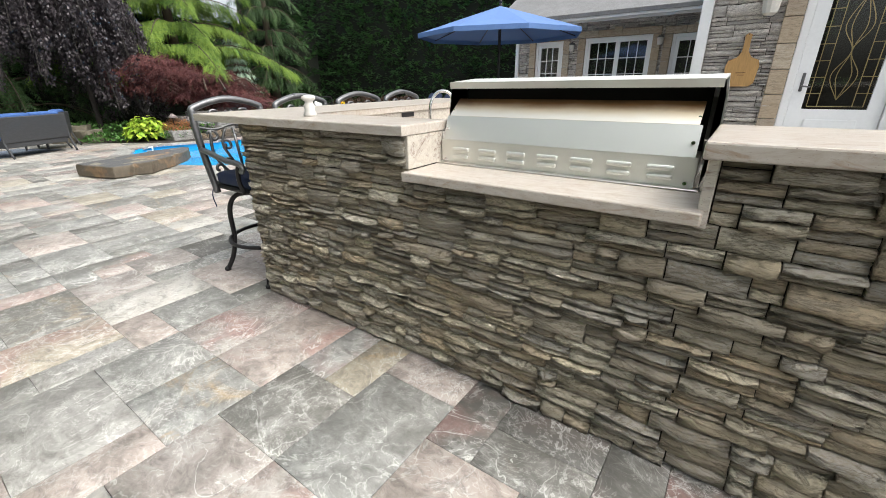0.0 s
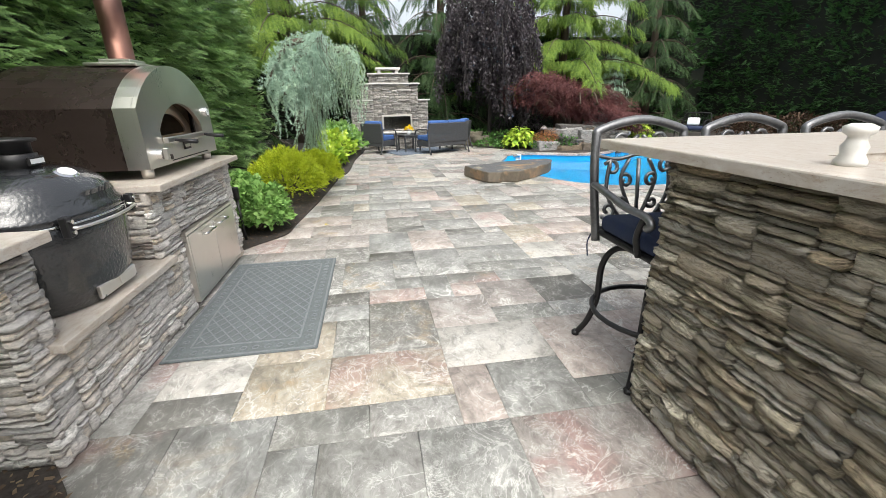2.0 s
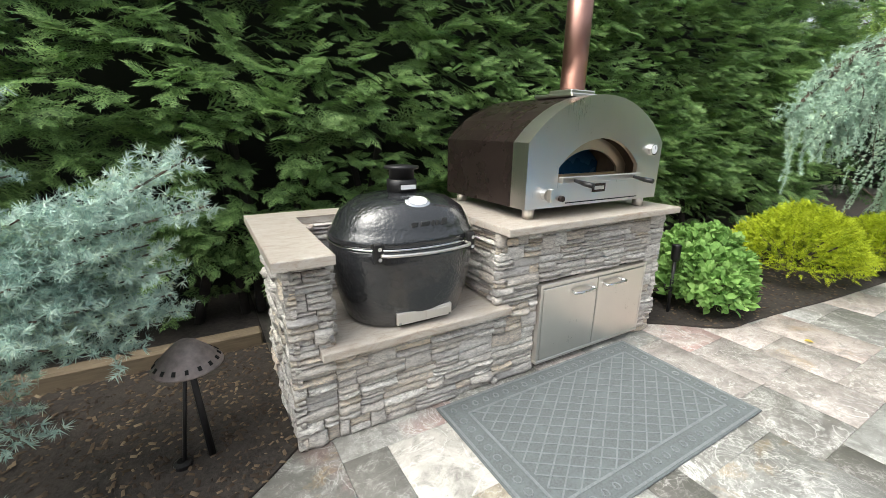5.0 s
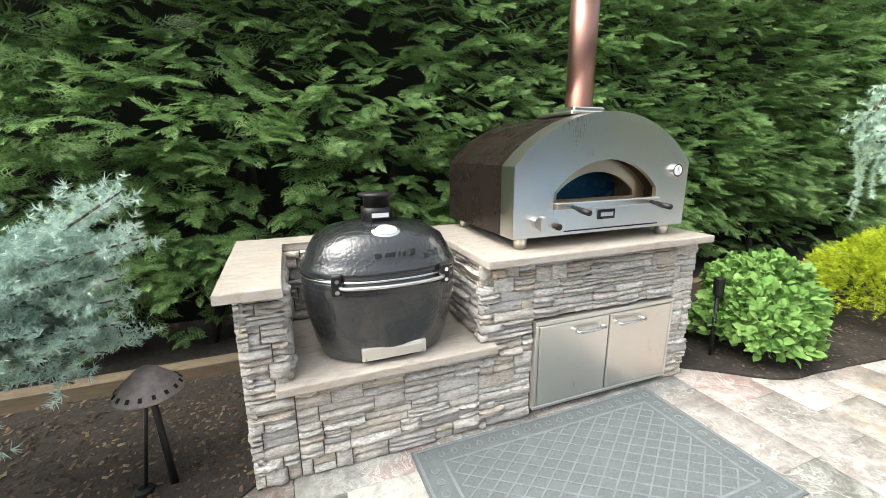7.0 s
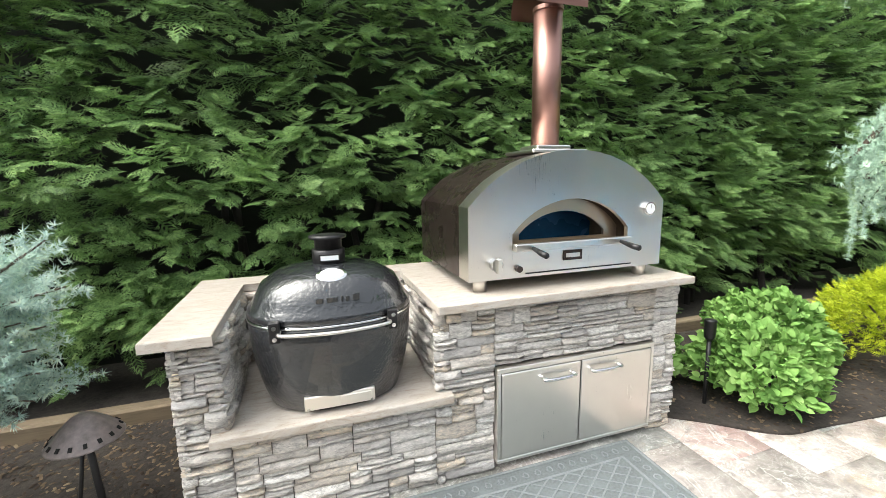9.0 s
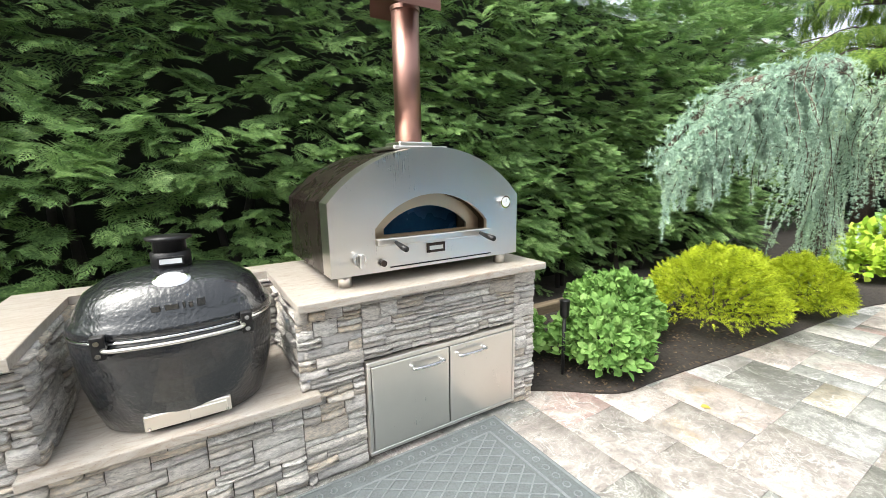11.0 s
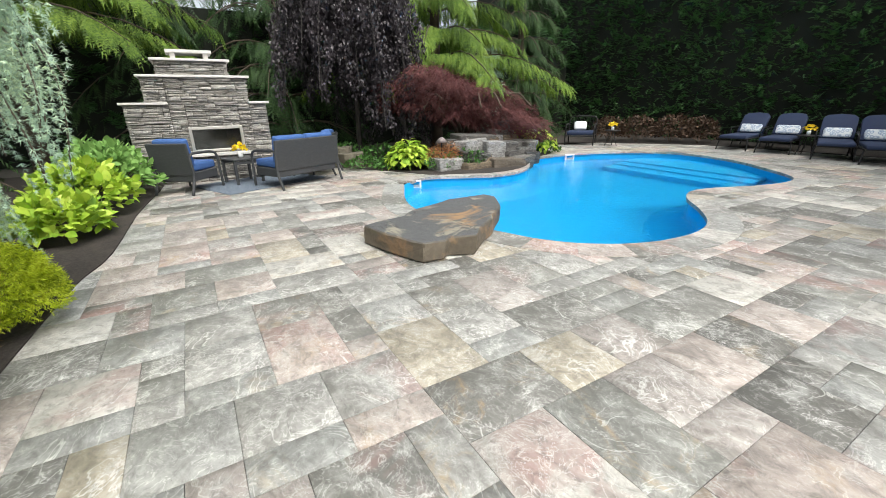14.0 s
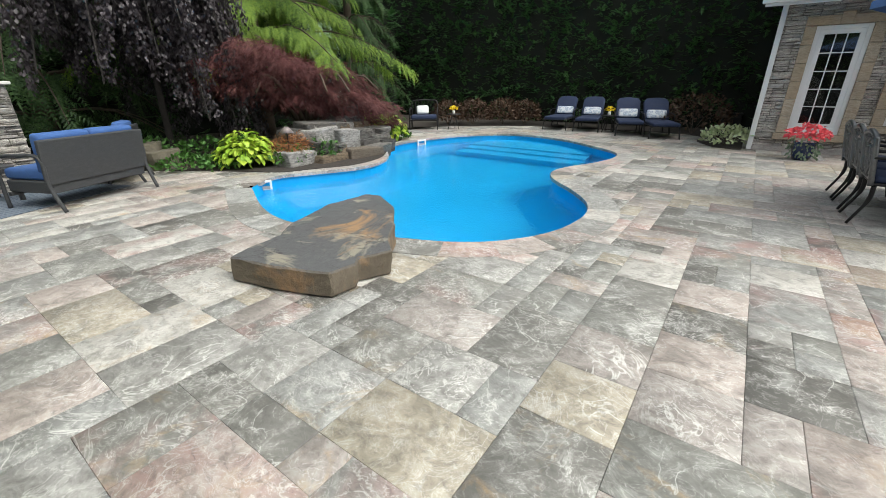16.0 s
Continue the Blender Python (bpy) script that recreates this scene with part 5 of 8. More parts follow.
oven = thing("pizza_oven", "stainless and bronze pizza oven with copper flue on granite slab", "pizza oven", pose(-4.215, -1.06, 0.906))
outer, mouth = arch(1.10, 0.06, 0.40, 0.655), arch(0.66, 0.19, 0.27, 0.425)
part("face_plate", ring_plate(outer, mouth, 0.0, -0.025), STEEL, oven, "brushed steel arched face")
part("face_rim", ring_plate(arch(1.10, 0.06, 0.40, 0.655), arch(1.05, 0.09, 0.385, 0.63), -0.0255, -0.12), STEEL, oven, "brushed steel rim")
part("shell", ring_plate(arch(1.10, 0.06, 0.40, 0.655), arch(1.0, 0.1, 0.36, 0.60), -0.1205, -0.78), STEEL_DARK, oven, "dark bronze oven shell")
part("back_plate", arched_body(arch(1.08, 0.07, 0.39, 0.645), -0.781, -0.79), STEEL_DARK, oven)
part("floor_plate", boxes((-0.50, 0.50, -0.77, -0.03, 0.105, 0.185)), FIREBRICK, oven, "firebrick oven floor")
part("vault", ring_plate(arch(0.99, 0.105, 0.36, 0.595), arch(0.70, 0.187, 0.29, 0.44), -0.14, -0.76), FIREBRICK, oven, "warm firebrick vault")
part("inner_arch", ring_plate(arch(0.665, 0.19, 0.27, 0.428), arch(0.50, 0.225, 0.255, 0.36), -0.085, -0.10), brushed("warm_steel", (0.62, 0.50, 0.36), 0.3), oven, "warm-toned inner steel arch")
# the blue is the pool's reflection, put into this plate's colour
part("inner_back", arched_body(arch(0.66, 0.190, 0.27, 0.41), -0.30, -0.31), plain("pool_reflection_blue", (0.02, 0.11, 0.24), 0.25, 0.3), oven, "oven back plate coloured with the pool's blue reflection")
part("mouth_bar", boxes((-0.33, 0.33, 0.0, 0.035, 0.19, 0.225), bevel=0.004), STEEL, oven, "steel bar across the oven mouth")
for x in (0.24, -0.26):
    bm = bmesh.new()
    tube(bm, [(x, 0.03, 0.205), (x + 0.01, 0.12, 0.195), (x + 0.014, 0.17, 0.192)], [0.008, 0.014, 0.014], 10)
    part("handle", bm, BLACK_IRON, oven, "black tapered door handle", True)
for x in (-0.47, 0.47):
    for y in (-0.06, -0.72):
        part("foot", spin(bmesh.new(), [(0.032, 0.0), (0.034, 0.05), (0.03, 0.062)], 16, (x, y)), STEEL, oven, "steel foot", True)
bm = bmesh.new()
tube(bm, [(-0.45, -0.001, 0.36), (-0.45, 0.02, 0.36)], 0.034, 20)
dial = part("thermometer", bm, CHROME, oven, "chrome thermometer", False)
bm = bmesh.new()
tube(bm, [(-0.45, 0.0205, 0.36), (-0.45, 0.022, 0.36)], 0.027, 20)
part("dial_face", bm, WHITE_PAINT, dial, "white thermometer dial")
part("needle", boxes((-0.451, -0.449, 0.0222, 0.0235, 0.36, 0.380)), BLACK_IRON, dial)
bm = bmesh.new()
tube(bm, [(0.42, 0.0, 0.135), (0.42, 0.03, 0.135)], 0.030, 16)
knob = part("gas_knob", bm, CHROME, oven, "chrome gas knob")
part("grip", boxes((0.408, 0.432, 0.0305, 0.06, 0.10, 0.17), bevel=0.004), STEEL, knob)
bm = bmesh.new()
tube(bm, [(0.30, 0.0, 0.105), (0.30, 0.022, 0.105)], 0.016, 12)
part("igniter", bm, STEEL_DARK, oven, "dark igniter button")
badge = part("badge", boxes((-0.055, 0.055, 0.0, 0.006, 0.125, 0.175), bevel=0.002), STEEL_DARK, oven, "small blank maker's plate")
part("badge_mark", boxes((-0.04, 0.04, 0.0065, 0.008, 0.14, 0.16)), STEEL, badge)
part("slot", boxes((-0.36, 0.26, 0.0005, 0.003, 0.075, 0.081)), GAP_SHADE, oven, "thin drawer slot")
bm = bmesh.new()
for (x0, x1, y0, y1, z0, z1) in ((-0.16, 0.16, -0.42, -0.12, 0.645, 0.665), (-0.10, 0.10, -0.36, -0.18, 0.6655, 0.69)):
    box(bm, x0, x1, y0, y1, z0, z1, 0.006)
part("flue_collar", bm, STEEL, oven, "steel flue collar")
bm = bmesh.new()
tube(bm, [(0, -0.27, 0.69), (0, -0.27, 1.36)], 0.072, 28)
flue = part("flue", bm, COPPER, oven, "copper-toned flue pipe", True)
bm = bmesh.new()
tube(bm, [(0, -0.27, 1.345), (0, -0.27, 1.365)], 0.077, 28)
part("flue_ring", bm, COPPER, flue)
bm = bmesh.new()
half = [(0.13 * math.sin(a), 1.36 + 0.125 * math.cos(a)) for a in np.linspace(-1.75, 1.75, 18)]
rows = [[bm.verts.new((z0, y, z)) for y, z in [(-0.27 + q, z) for q, z in half]] for z0 in (-0.14, 0.14)]
for i in range(len(half) - 1):
    bm.faces.new((rows[0][i], rows[0][i + 1], rows[1][i + 1], rows[1][i]))
bmesh.ops.solidify(bm, geom=bm.faces[:], thickness=0.004)
part("flue_cowl", bm, COPPER, flue, "rolled copper rain cowl", True)

# ---- the oval charcoal grill ----
GLAZE, nt, b = start("black_pitted_glaze")
p = place(nt)
dimple = grain(nt, p, 72.0, 2, 0.4)
b.inputs["Base Color"].default_value = (0.012, 0.012, 0.013, 1)
nt.links.new(mixed(nt, (0.014, 0.015, 0.017), (0.024, 0.025, 0.028), grain(nt, p, 5.0, 3)), b.inputs["Base Color"])
b.inputs["Roughness"].default_value, b.inputs["Coat Weight"].default_value, b.inputs["Coat Roughness"].default_value = 0.18, 0.7, 0.05
bump(nt, b, dimple, 0.5, 0.010)
grill = thing("charcoal_grill", "black glazed oval ceramic charcoal grill standing on a granite slab", "grill", pose(-3.07, -1.28, 0.472))
OV = dict(n=48, sx=1.0, sy=0.80, power=2.35)
part("base", spin(bmesh.new(), [(0.275, 0.0), (0.292, 0.012), (0.318, 0.09), (0.342, 0.20), (0.354, 0.31), (0.356, 0.375), (0.35, 0.385)], **OV), GLAZE, grill, "dimpled black ceramic base", True)
part("lid", spin(bmesh.new(), [(0.352, 0.397), (0.36, 0.405), (0.355, 0.43), (0.338, 0.445), (0.330, 0.47), (0.295, 0.53), (0.22, 0.578), (0.12, 0.60), (0.05, 0.605)], **OV), GLAZE, grill, "dimpled black ceramic lid", True)
part("gasket", spin(bmesh.new(), [(0.357, 0.3855), (0.362, 0.391), (0.357, 0.3965)], **OV), CHROME, grill, "steel band between lid and base", True)
chim = part("chimney", spin(bmesh.new(), [(0.072, 0.597), (0.072, 0.66), (0.066, 0.663)], 24), BLACK_IRON, grill, "black cast chimney", True)
part("label_plate", boxes((-0.045, 0.045, 0.066, 0.075, 0.612, 0.648), bevel=0.002), BLACK_IRON, chim)
part("label_mark", boxes((-0.038, 0.038, 0.0755, 0.077, 0.62, 0.64)), WHITE_PAINT, chim, "pale lettering bar")
part("vent", spin(bmesh.new(), [(0.06, 0.6635), (0.06, 0.705), (0.082, 0.712), (0.084, 0.722), (0.04, 0.728)], 24), BLACK_IRON, chim, "black vent cap", True)
bm = bmesh.new()
spin(bm, [(0.062, 0.0), (0.062, 0.012), (0.05, 0.016)], 28, sy=0.62)
therm = part("thermometer", bm, CHROME, grill, "oval chrome thermometer")
therm.matrix_basis = pose(0, 0.165, 0.568, -35, 0, 0)
bm = bmesh.new()
spin(bm, [(0.045, 0.0165), (0.045, 0.018)], 24, sy=0.6)
part("dial_face", bm, WHITE_PAINT, therm, "white dial")
lettering = part("raised_mark", boxes((-0.10, -0.072, 0, 0.008, -0.016, 0.022), (-0.060, -0.045, 0, 0.008, -0.016, 0.012), (-0.036, -0.026, 0, 0.008, -0.016, 0.016), (-0.015, 0.03, 0, 0.008, -0.016, 0.012), (0.042, 0.072, 0, 0.008, -0.016, 0.012), bevel=0.003), GLAZE, grill, "raised black maker's mark")
lettering.matrix_basis = pose(0, 0.258, 0.498, -18, 0, 0)
bm = bmesh.new()
tube(bm, bend([(-0.215, 0.255, 0.385), (-0.20, 0.292, 0.378), (0.0, 0.318, 0.376), (0.20, 0.292, 0.378), (0.215, 0.255, 0.385)], 5), 0.0075, 10)
part("lid_handle", bm, STEEL, grill, "steel lid handle", True)
for s in (-1, 1):
    br = part("hinge_bracket", boxes((s * 0.232 - 0.02, s * 0.232 + 0.02, 0.245, 0.275, 0.345, 0.43), bevel=0.004), BLACK_IRON, grill, "black hinge bracket")
    for z in (0.365, 0.41):
        bm = bmesh.new()
        tube(bm, [(s * 0.232, 0.2755, z), (s * 0.232, 0.286, z)], 0.009, 10)
        part("bolt", bm, CHROME, br, "chrome bolt")
door = part("draft_door", boxes((-0.145, 0.145, 0.232, 0.250, 0.025, 0.085), bevel=0.003), STEEL, grill, "steel sliding draught door")
part("slider", boxes((-0.13, 0.0, 0.2505, 0.256, 0.036, 0.074), bevel=0.002), STEEL, door)
for x in (-0.13, 0.13):
    bm = bmesh.new()
    tube(bm, [(x, 0.2505, 0.034), (x, 0.255, 0.034)], 0.006, 8)
    part("rivet", bm, CHROME, door)

# ---- steel doors, mat, lights and edging by the oven island ----
cab = thing("access_doors", "pair of brushed steel access doors in the stone front", "cabinet doors", pose(-4.262, -1.035, 0.0))
part("frame", boxes((-0.47, 0.47, -0.02, 0.02, 0.515, 0.54), (-0.47, 0.47, -0.02, 0.02, 0.04, 0.06), (-0.47, -0.45, -0.02, 0.02, 0.06, 0.515), (0.45, 0.47, -0.02, 0.02, 0.06, 0.515), bevel=0.003), STEEL, cab, "steel door frame")
for s in (-1, 1):
    d = part("door", boxes((min(s * 0.003, s * 0.447), max(s * 0.003, s * 0.447), 0.0, 0.022, 0.063, 0.512), bevel=0.004), STEEL, cab, "brushed steel door")
    bm = bmesh.new()
    tube(bm, bend([(s * 0.06, 0.022, 0.46), (s * 0.06, 0.055, 0.46), (s * 0.22, 0.055, 0.46), (s * 0.22, 0.022, 0.46)], 4), 0.009, 8)
    part("handle", bm, CHROME, d, "bowed steel handle", True)
    part("handle_plate", boxes((min(s * 0.045, s * 0.235), max(s * 0.045, s * 0.235), 0.0225, 0.024, 0.435, 0.485)), STEEL, d)

MAT_GREY = plain("grey_rubber_mat", (0.125, 0.14, 0.145), 0.75, scale=90, vary=0.35, relief=0.3)
MAT_RIB = plain("raised_mat_pile", (0.19, 0.21, 0.215), 0.85, scale=120, vary=0.3, relief=0.4)
mat = thing("floor_mat", "grey rubber-edged mat with a lattice pattern on the paving", "mat", pose(-3.84, -0.585, 0.002, 0, 0, 0))
part("rubber_base", boxes((-0.725, 0.725, -0.415, 0.415, 0, 0.008), bevel=0.003), MAT_GREY, mat)
bm = bmesh.new()
for a in (-0.60, 0.60):
    box(bm, a - 0.006, a + 0.006, -0.30, 0.30, 0.008, 0.0115)
    box(bm, a * 1.18 - 0.006, a * 1.18 + 0.006, -0.40, 0.40, 0.008, 0.0115)
for a in (-0.30, 0.30):
    box(bm, -0.60, 0.60, a - 0.006, a + 0.006, 0.008, 0.0112)
    box(bm, -0.708, 0.708, a * 1.33 - 0.006, a * 1.33 + 0.006, 0.008, 0.0112)
part("border_ribs", bm, MAT_RIB, mat, "raised border lines")
bm = bmesh.new()
CX, CY = 0.105, 0.074
for i in range(-11, 11):
    for j in range(-8, 8):
        cx, cy = (i + 0.5) * CX / 2, (j + 0.5) * CY / 2
        if abs(cx) < 0.575 and abs(cy) < 0.28:
            s = 1 if (i + j) % 2 else -1
            box(bm, -math.hypot(CX, CY) / 4, math.hypot(CX, CY) / 4, -0.0035, 0.0035, 0.008, 0.0115, m=pose(cx, cy, 0, 0, 0, s * math.degrees(math.atan2(CY, CX))))
part("lattice", bm, MAT_RIB, mat, "raised diamond lattice")
bm = bmesh.new()
for i in range(-10, 11):
    for s in (-1, 1):
        tube(bm, [(0.066 * i + 0.018 * math.cos(k * 0.8) * (1 - 0.05 * k), s * 0.35 + 0.018 * math.sin(k * 0.8), 0.009) for k in range(9)], 0.0035, 4)
for j in range(-4, 5):
    for s in (-1, 1):
        tube(bm, [(s * 0.655 + 0.018 * math.cos(k * 0.8), 0.066 * j + 0.018 * math.sin(k * 0.8), 0.009) for k in range(9)], 0.0035, 4)
part("scroll_border", bm, MAT_RIB, mat, "raised scroll border")

bm = bmesh.new()
RUST = plain("aged_copper_brown", (0.27, 0.225, 0.215), 0.6, 0.25, scale=40, vary=0.4)
lamp = thing("path_light", "bronze path light with a pierced mushroom hood in the mulch", "garden light", pose(-2.10, -1.22, 0.0))
spin(bm, [(0.02, 0.555), (0.045, 0.54), (0.085, 0.50), (0.125, 0.455), (0.128, 0.448), (0.12, 0.45), (0.08, 0.49), (0.02, 0.53)], 22)
hood = part("hood", bm, RUST, lamp, "mushroom-shaped bronze hood", True)
for k in range(16):
    a = k * math.pi / 8
    o = part("hole", boxes((-0.006, 0.006, -0.009, 0.009, -0.002, 0.002)), GAP_SHADE, hood)
    o.matrix_basis = Matrix.Translation((0.112 * math.cos(a), 0.112 * math.sin(a), 0.473)) @ Matrix.Rotation(a - math.pi / 2, 4, "Z") @ Matrix.Rotation(radians(-48), 4, "X")
bm = bmesh.new()
tube(bm, [(-0.035, 0.02, -0.05), (0.0, 0.0, 0.53)], [0.016, 0.012], 10)
part("stem", bm, BLACK_IRON, lamp, "dark stem", True)
bm = bmesh.new()
tube(bm, [(0.07, 0.03, 0.02), (0.01, 0.0, 0.46)], 0.008, 8)
part("spike", bm, BLACK_IRON, lamp, "thin second stake", True)
part("foot_disc", spin(bmesh.new(), [(0.035, 0.0), (0.035, 0.03), (0.02, 0.038)], 16, (0.075, 0.03)), BLACK_IRON, lamp, "round transformer foot")
stake = thing("bollard_light", "slim black stake light leaning in the mulch", "garden light", pose(-5.28, -1.12, 0.0, 4, -4, 0))
bm = bmesh.new()
tube(bm, [(0, 0, -0.05), (0, 0, 0.42)], 0.013, 10)
part("stem", bm, BLACK_IRON, stake, smooth=True)
part("head", spin(bmesh.new(), [(0.02, 0.42), (0.032, 0.44), (0.034, 0.535), (0.038, 0.54), (0.03, 0.55)], 16), BLACK_IRON, stake, "black cylindrical lamp head", True)
for x0, x1, y in ((-2.45, -0.2, -2.14), (-0.15, 2.4, -2.12), (-7.4, -5.05, -2.12), (-9.9, -7.45, -2.1)):
    tm = thing("timber_edging", "weathered timber sleeper edging the mulch under the hedge", "edging", group="timber edging")
    bm = bmesh.new()
    box(bm, x0, x1, y - 0.05, y + 0.05, -0.02, 0.11, 0.012)
    part("sleeper", bm, TIMBER, tm)
n = 6000
chips = np.c_[np.r_[rng.uniform(-2.6, 0.0, 3600), rng.uniform(-8, -4.9, 2400)], rng.uniform(-2.1, -0.6, n), np.full(n, 0.016)]
ok = np.array([not inside(x, y, [(-2.52, -1.85), (-2.52, -0.9), (-5, -0.9), (-5, -1.85)]) and (inside(x, y, BED_EDGE + [(-4.93, -5), (-16.5, -5)]) or inside(x, y, BED_EAST + [(6, -5), (-2.47, -5)])) for x, y, z in chips])
chips = chips[ok]
n = len(chips)
CHIP = (np.array([(-0.25, 0, 0), (0.25, 0, 0.05), (0.2, 1, 0.1), (-0.2, 0.9, 0), (0, 0.5, 0.25)]), np.array([(0, 1, 4), (1, 2, 4), (2, 3, 4), (3, 0, 4)]))
BARKCHIP = leafy("bark_chips", [(0.018, 0.013, 0.010), (0.05, 0.035, 0.025), (0.12, 0.085, 0.055), (0.26, 0.20, 0.13)], 0.9, 0.0, 3.0)
tagged(put("mulch_chips", mesh_of("mulch_chips", *scatter(CHIP, chips, unit(n, 0.15), np.tile((0, 0, 1.0), (n, 1)), rng.uniform(0.012, 0.035, n))), BARKCHIP), "loose bark chips and husks on the mulch", "mulch", kind="stuff")


# ---- boulders ----
def boulder(name, label, outline, z0, z1, material, group="", rough=0.05, parent=None, cuts=2, seed=0):
    """A split rock: an uneven slab with bevelled, broken edges."""
    bm = bmesh.new()
    slab(bm, outline, z0, z1)
    bmesh.ops.subdivide_edges(bm, edges=[e for e in bm.edges], cuts=cuts, use_grid_fill=True)
    bmesh.ops.triangulate(bm, faces=[f for f in bm.faces if len(f.verts) > 4])
    for v in bm.verts:
        d = noise.noise_vector(v.co * 2.5 + Vector((seed, 0, 0))) * rough + noise.noise_vector(v.co * 8 + Vector((seed, 3, 0))) * rough * 0.4
        k = 1.0 if v.co.z > (z0 + z1) / 2 else 0.5
        v.co += Vector((d.x, d.y, d.z * 0.5)) * k
    bmesh.ops.bevel(bm, geom=[e for e in bm.edges if e.is_manifold and e.calc_face_angle(0) > 0.8], offset=0.012, segments=1, affect="EDGES")
    bm.normal_update()
    me = bpy.data.meshes.new(name)
    bm.to_mesh(me)
    bm.free()
    return tagged(put(name, me, material), label, "rock", group)


SLATE, nt, b = start("slate_boulder")
p = place(nt)
up = nt.nodes.new("ShaderNodeSeparateXYZ")
g0 = nt.nodes.new("ShaderNodeNewGeometry")
nt.links.new(g0.outputs["Normal"], up.inputs[0])
big, fine = grain(nt, p, 2.2, 6, 0.65, 0.6), grain(nt, p, 18.0, 8, 0.7)
c = mixed(nt, (0.07, 0.055, 0.042), (0.17, 0.14, 0.10), fine)
c = mixed(nt, c, (0.33, 0.19, 0.09), ramp(nt, big, [(0.52, 0.0), (0.66, 0.75)]))
flat = mixed(nt, (0.055, 0.056, 0.06), (0.12, 0.12, 0.12), fine)
flat = mixed(nt, flat, (0.32, 0.29, 0.22), ramp(nt, grain(nt, p, 2.2, 6, 0.65, 0.5), [(0.55, 0.0), (0.62, 0.75)]))
flat = mixed(nt, flat, (0.34, 0.20, 0.09), ramp(nt, grain(nt, place(nt, (1, 1, 1)), 1.3, 5, 0.6, 0.8), [(0.61, 0.0), (0.68, 0.8)]))
crack = ramp(nt, maths(nt, "ABSOLUTE", maths(nt, "SUBTRACT", grain(nt, p, 2.6, 4, 0.5, 1.2), 0.5)), [(0.0, 0.8), (0.008, 0.0)])
flat = mixed(nt, flat, (0.03, 0.028, 0.026), crack)
c = mixed(nt, c, flat, ramp(nt, up.outputs[2], [(0.6, 0.0), (0.85, 1.0)]))
nt.links.new(c, b.inputs["Base Color"])
b.inputs["Roughness"].default_value = 0.75
bump(nt, b, maths(nt, "ADD", big, fine), 0.6, 0.03)
boulder("jump_rock", "flat brown and slate-topped boulder at the pool's edge", [(-8.52, 1.88), (-8.1, 1.98), (-7.70, 2.12), (-7.68, 2.32), (-7.74, 2.40), (-7.64, 2.62), (-7.85, 2.85), (-8.02, 3.12), (-8.4, 3.5), (-8.8, 3.74), (-8.98, 3.68), (-9.02, 3.2), (-8.82, 2.6), (-8.62, 2.35), (-8.58, 2.1)], 0.008, 0.19, SLATE, rough=0.035, cuts=3)
g = np.random.default_rng(4)
SLAB_DARK, SLAB_PALE, SLAB_TAN = (stone(n_, t_, scale=5, relief=1.0) for n_, t_ in (
    ("dark_ledge_rock", [(0.075, 0.072, 0.07), (0.12, 0.112, 0.105), (0.17, 0.158, 0.145)]), ("pale_grey_rock", [(0.22, 0.215, 0.21), (0.30, 0.29, 0.28), (0.38, 0.365, 0.35)]), ("tan_rock", [(0.17, 0.13, 0.09), (0.24, 0.18, 0.12), (0.13, 0.11, 0.09)])))
# the waterfall's rocks: front face x, y from and to, z from and to, depth, material, tone
ROCKS = [(-11.9, 4.72, 5.34, -0.10, 0.23, 0.45, SLAB_PALE, "pale grey"), (-11.72, 5.25, 6.2, -0.12, 0.12, 0.5, SLAB_TAN, "tan"), (-11.6, 5.95, 6.75, -0.12, 0.16, 0.5, SLAB_TAN, "tan"), (-11.75, 6.6, 7.2, -0.12, 0.17, 0.5, SLAB_DARK, "dark grey"), (-12.05, 7.0, 7.6, -0.10, 0.18, 0.5, SLAB_DARK, "dark grey"),
         (-11.95, 5.30, 6.04, 0.08, 0.34, 0.5, SLAB_DARK, "dark grey"), (-12.1, 5.45, 6.10, 0.31, 0.55, 0.45, SLAB_PALE, "pale grey"), (-11.92, 5.96, 6.46, 0.12, 0.51, 0.4, SLAB_PALE, "pale grey"), (-12.1, 6.40, 6.95, 0.15, 0.47, 0.45, SLAB_DARK, "dark grey"), (-11.98, 6.55, 7.05, 0.13, 0.26, 0.45, SLAB_DARK, "dark grey"), (-12.05, 6.85, 7.45, 0.15, 0.32, 0.5, SLAB_DARK, "dark grey"),
         (-12.4, 6.48, 6.95, 0.44, 0.62, 0.5, SLAB_PALE, "pale grey"), (-12.4, 6.7, 7.18, 0.46, 0.57, 0.5, SLAB_TAN, "tan"), (-12.5, 6.5, 7.2, 0.58, 0.69, 0.5, SLAB_DARK, "dark grey"), (-12.35, 5.55, 6.5, 0.52, 0.63, 0.55, SLAB_DARK, "dark grey"), (-12.3, 7.0, 7.65, 0.26, 0.46, 0.5, SLAB_DARK, "dark grey"), (-12.65, 6.86, 7.15, 0.67, 0.87, 0.3, SLAB_DARK, "dark grey"), (-12.25, 4.9, 5.4, 0.0, 0.30, 0.4, SLAB_TAN, "tan"), (-12.5, 5.3, 6.3, 0.0, 0.53, 0.5, SLAB_DARK, "dark grey"), (-12.6, 6.2, 7.3, 0.0, 0.48, 0.5, SLAB_DARK, "dark grey")]


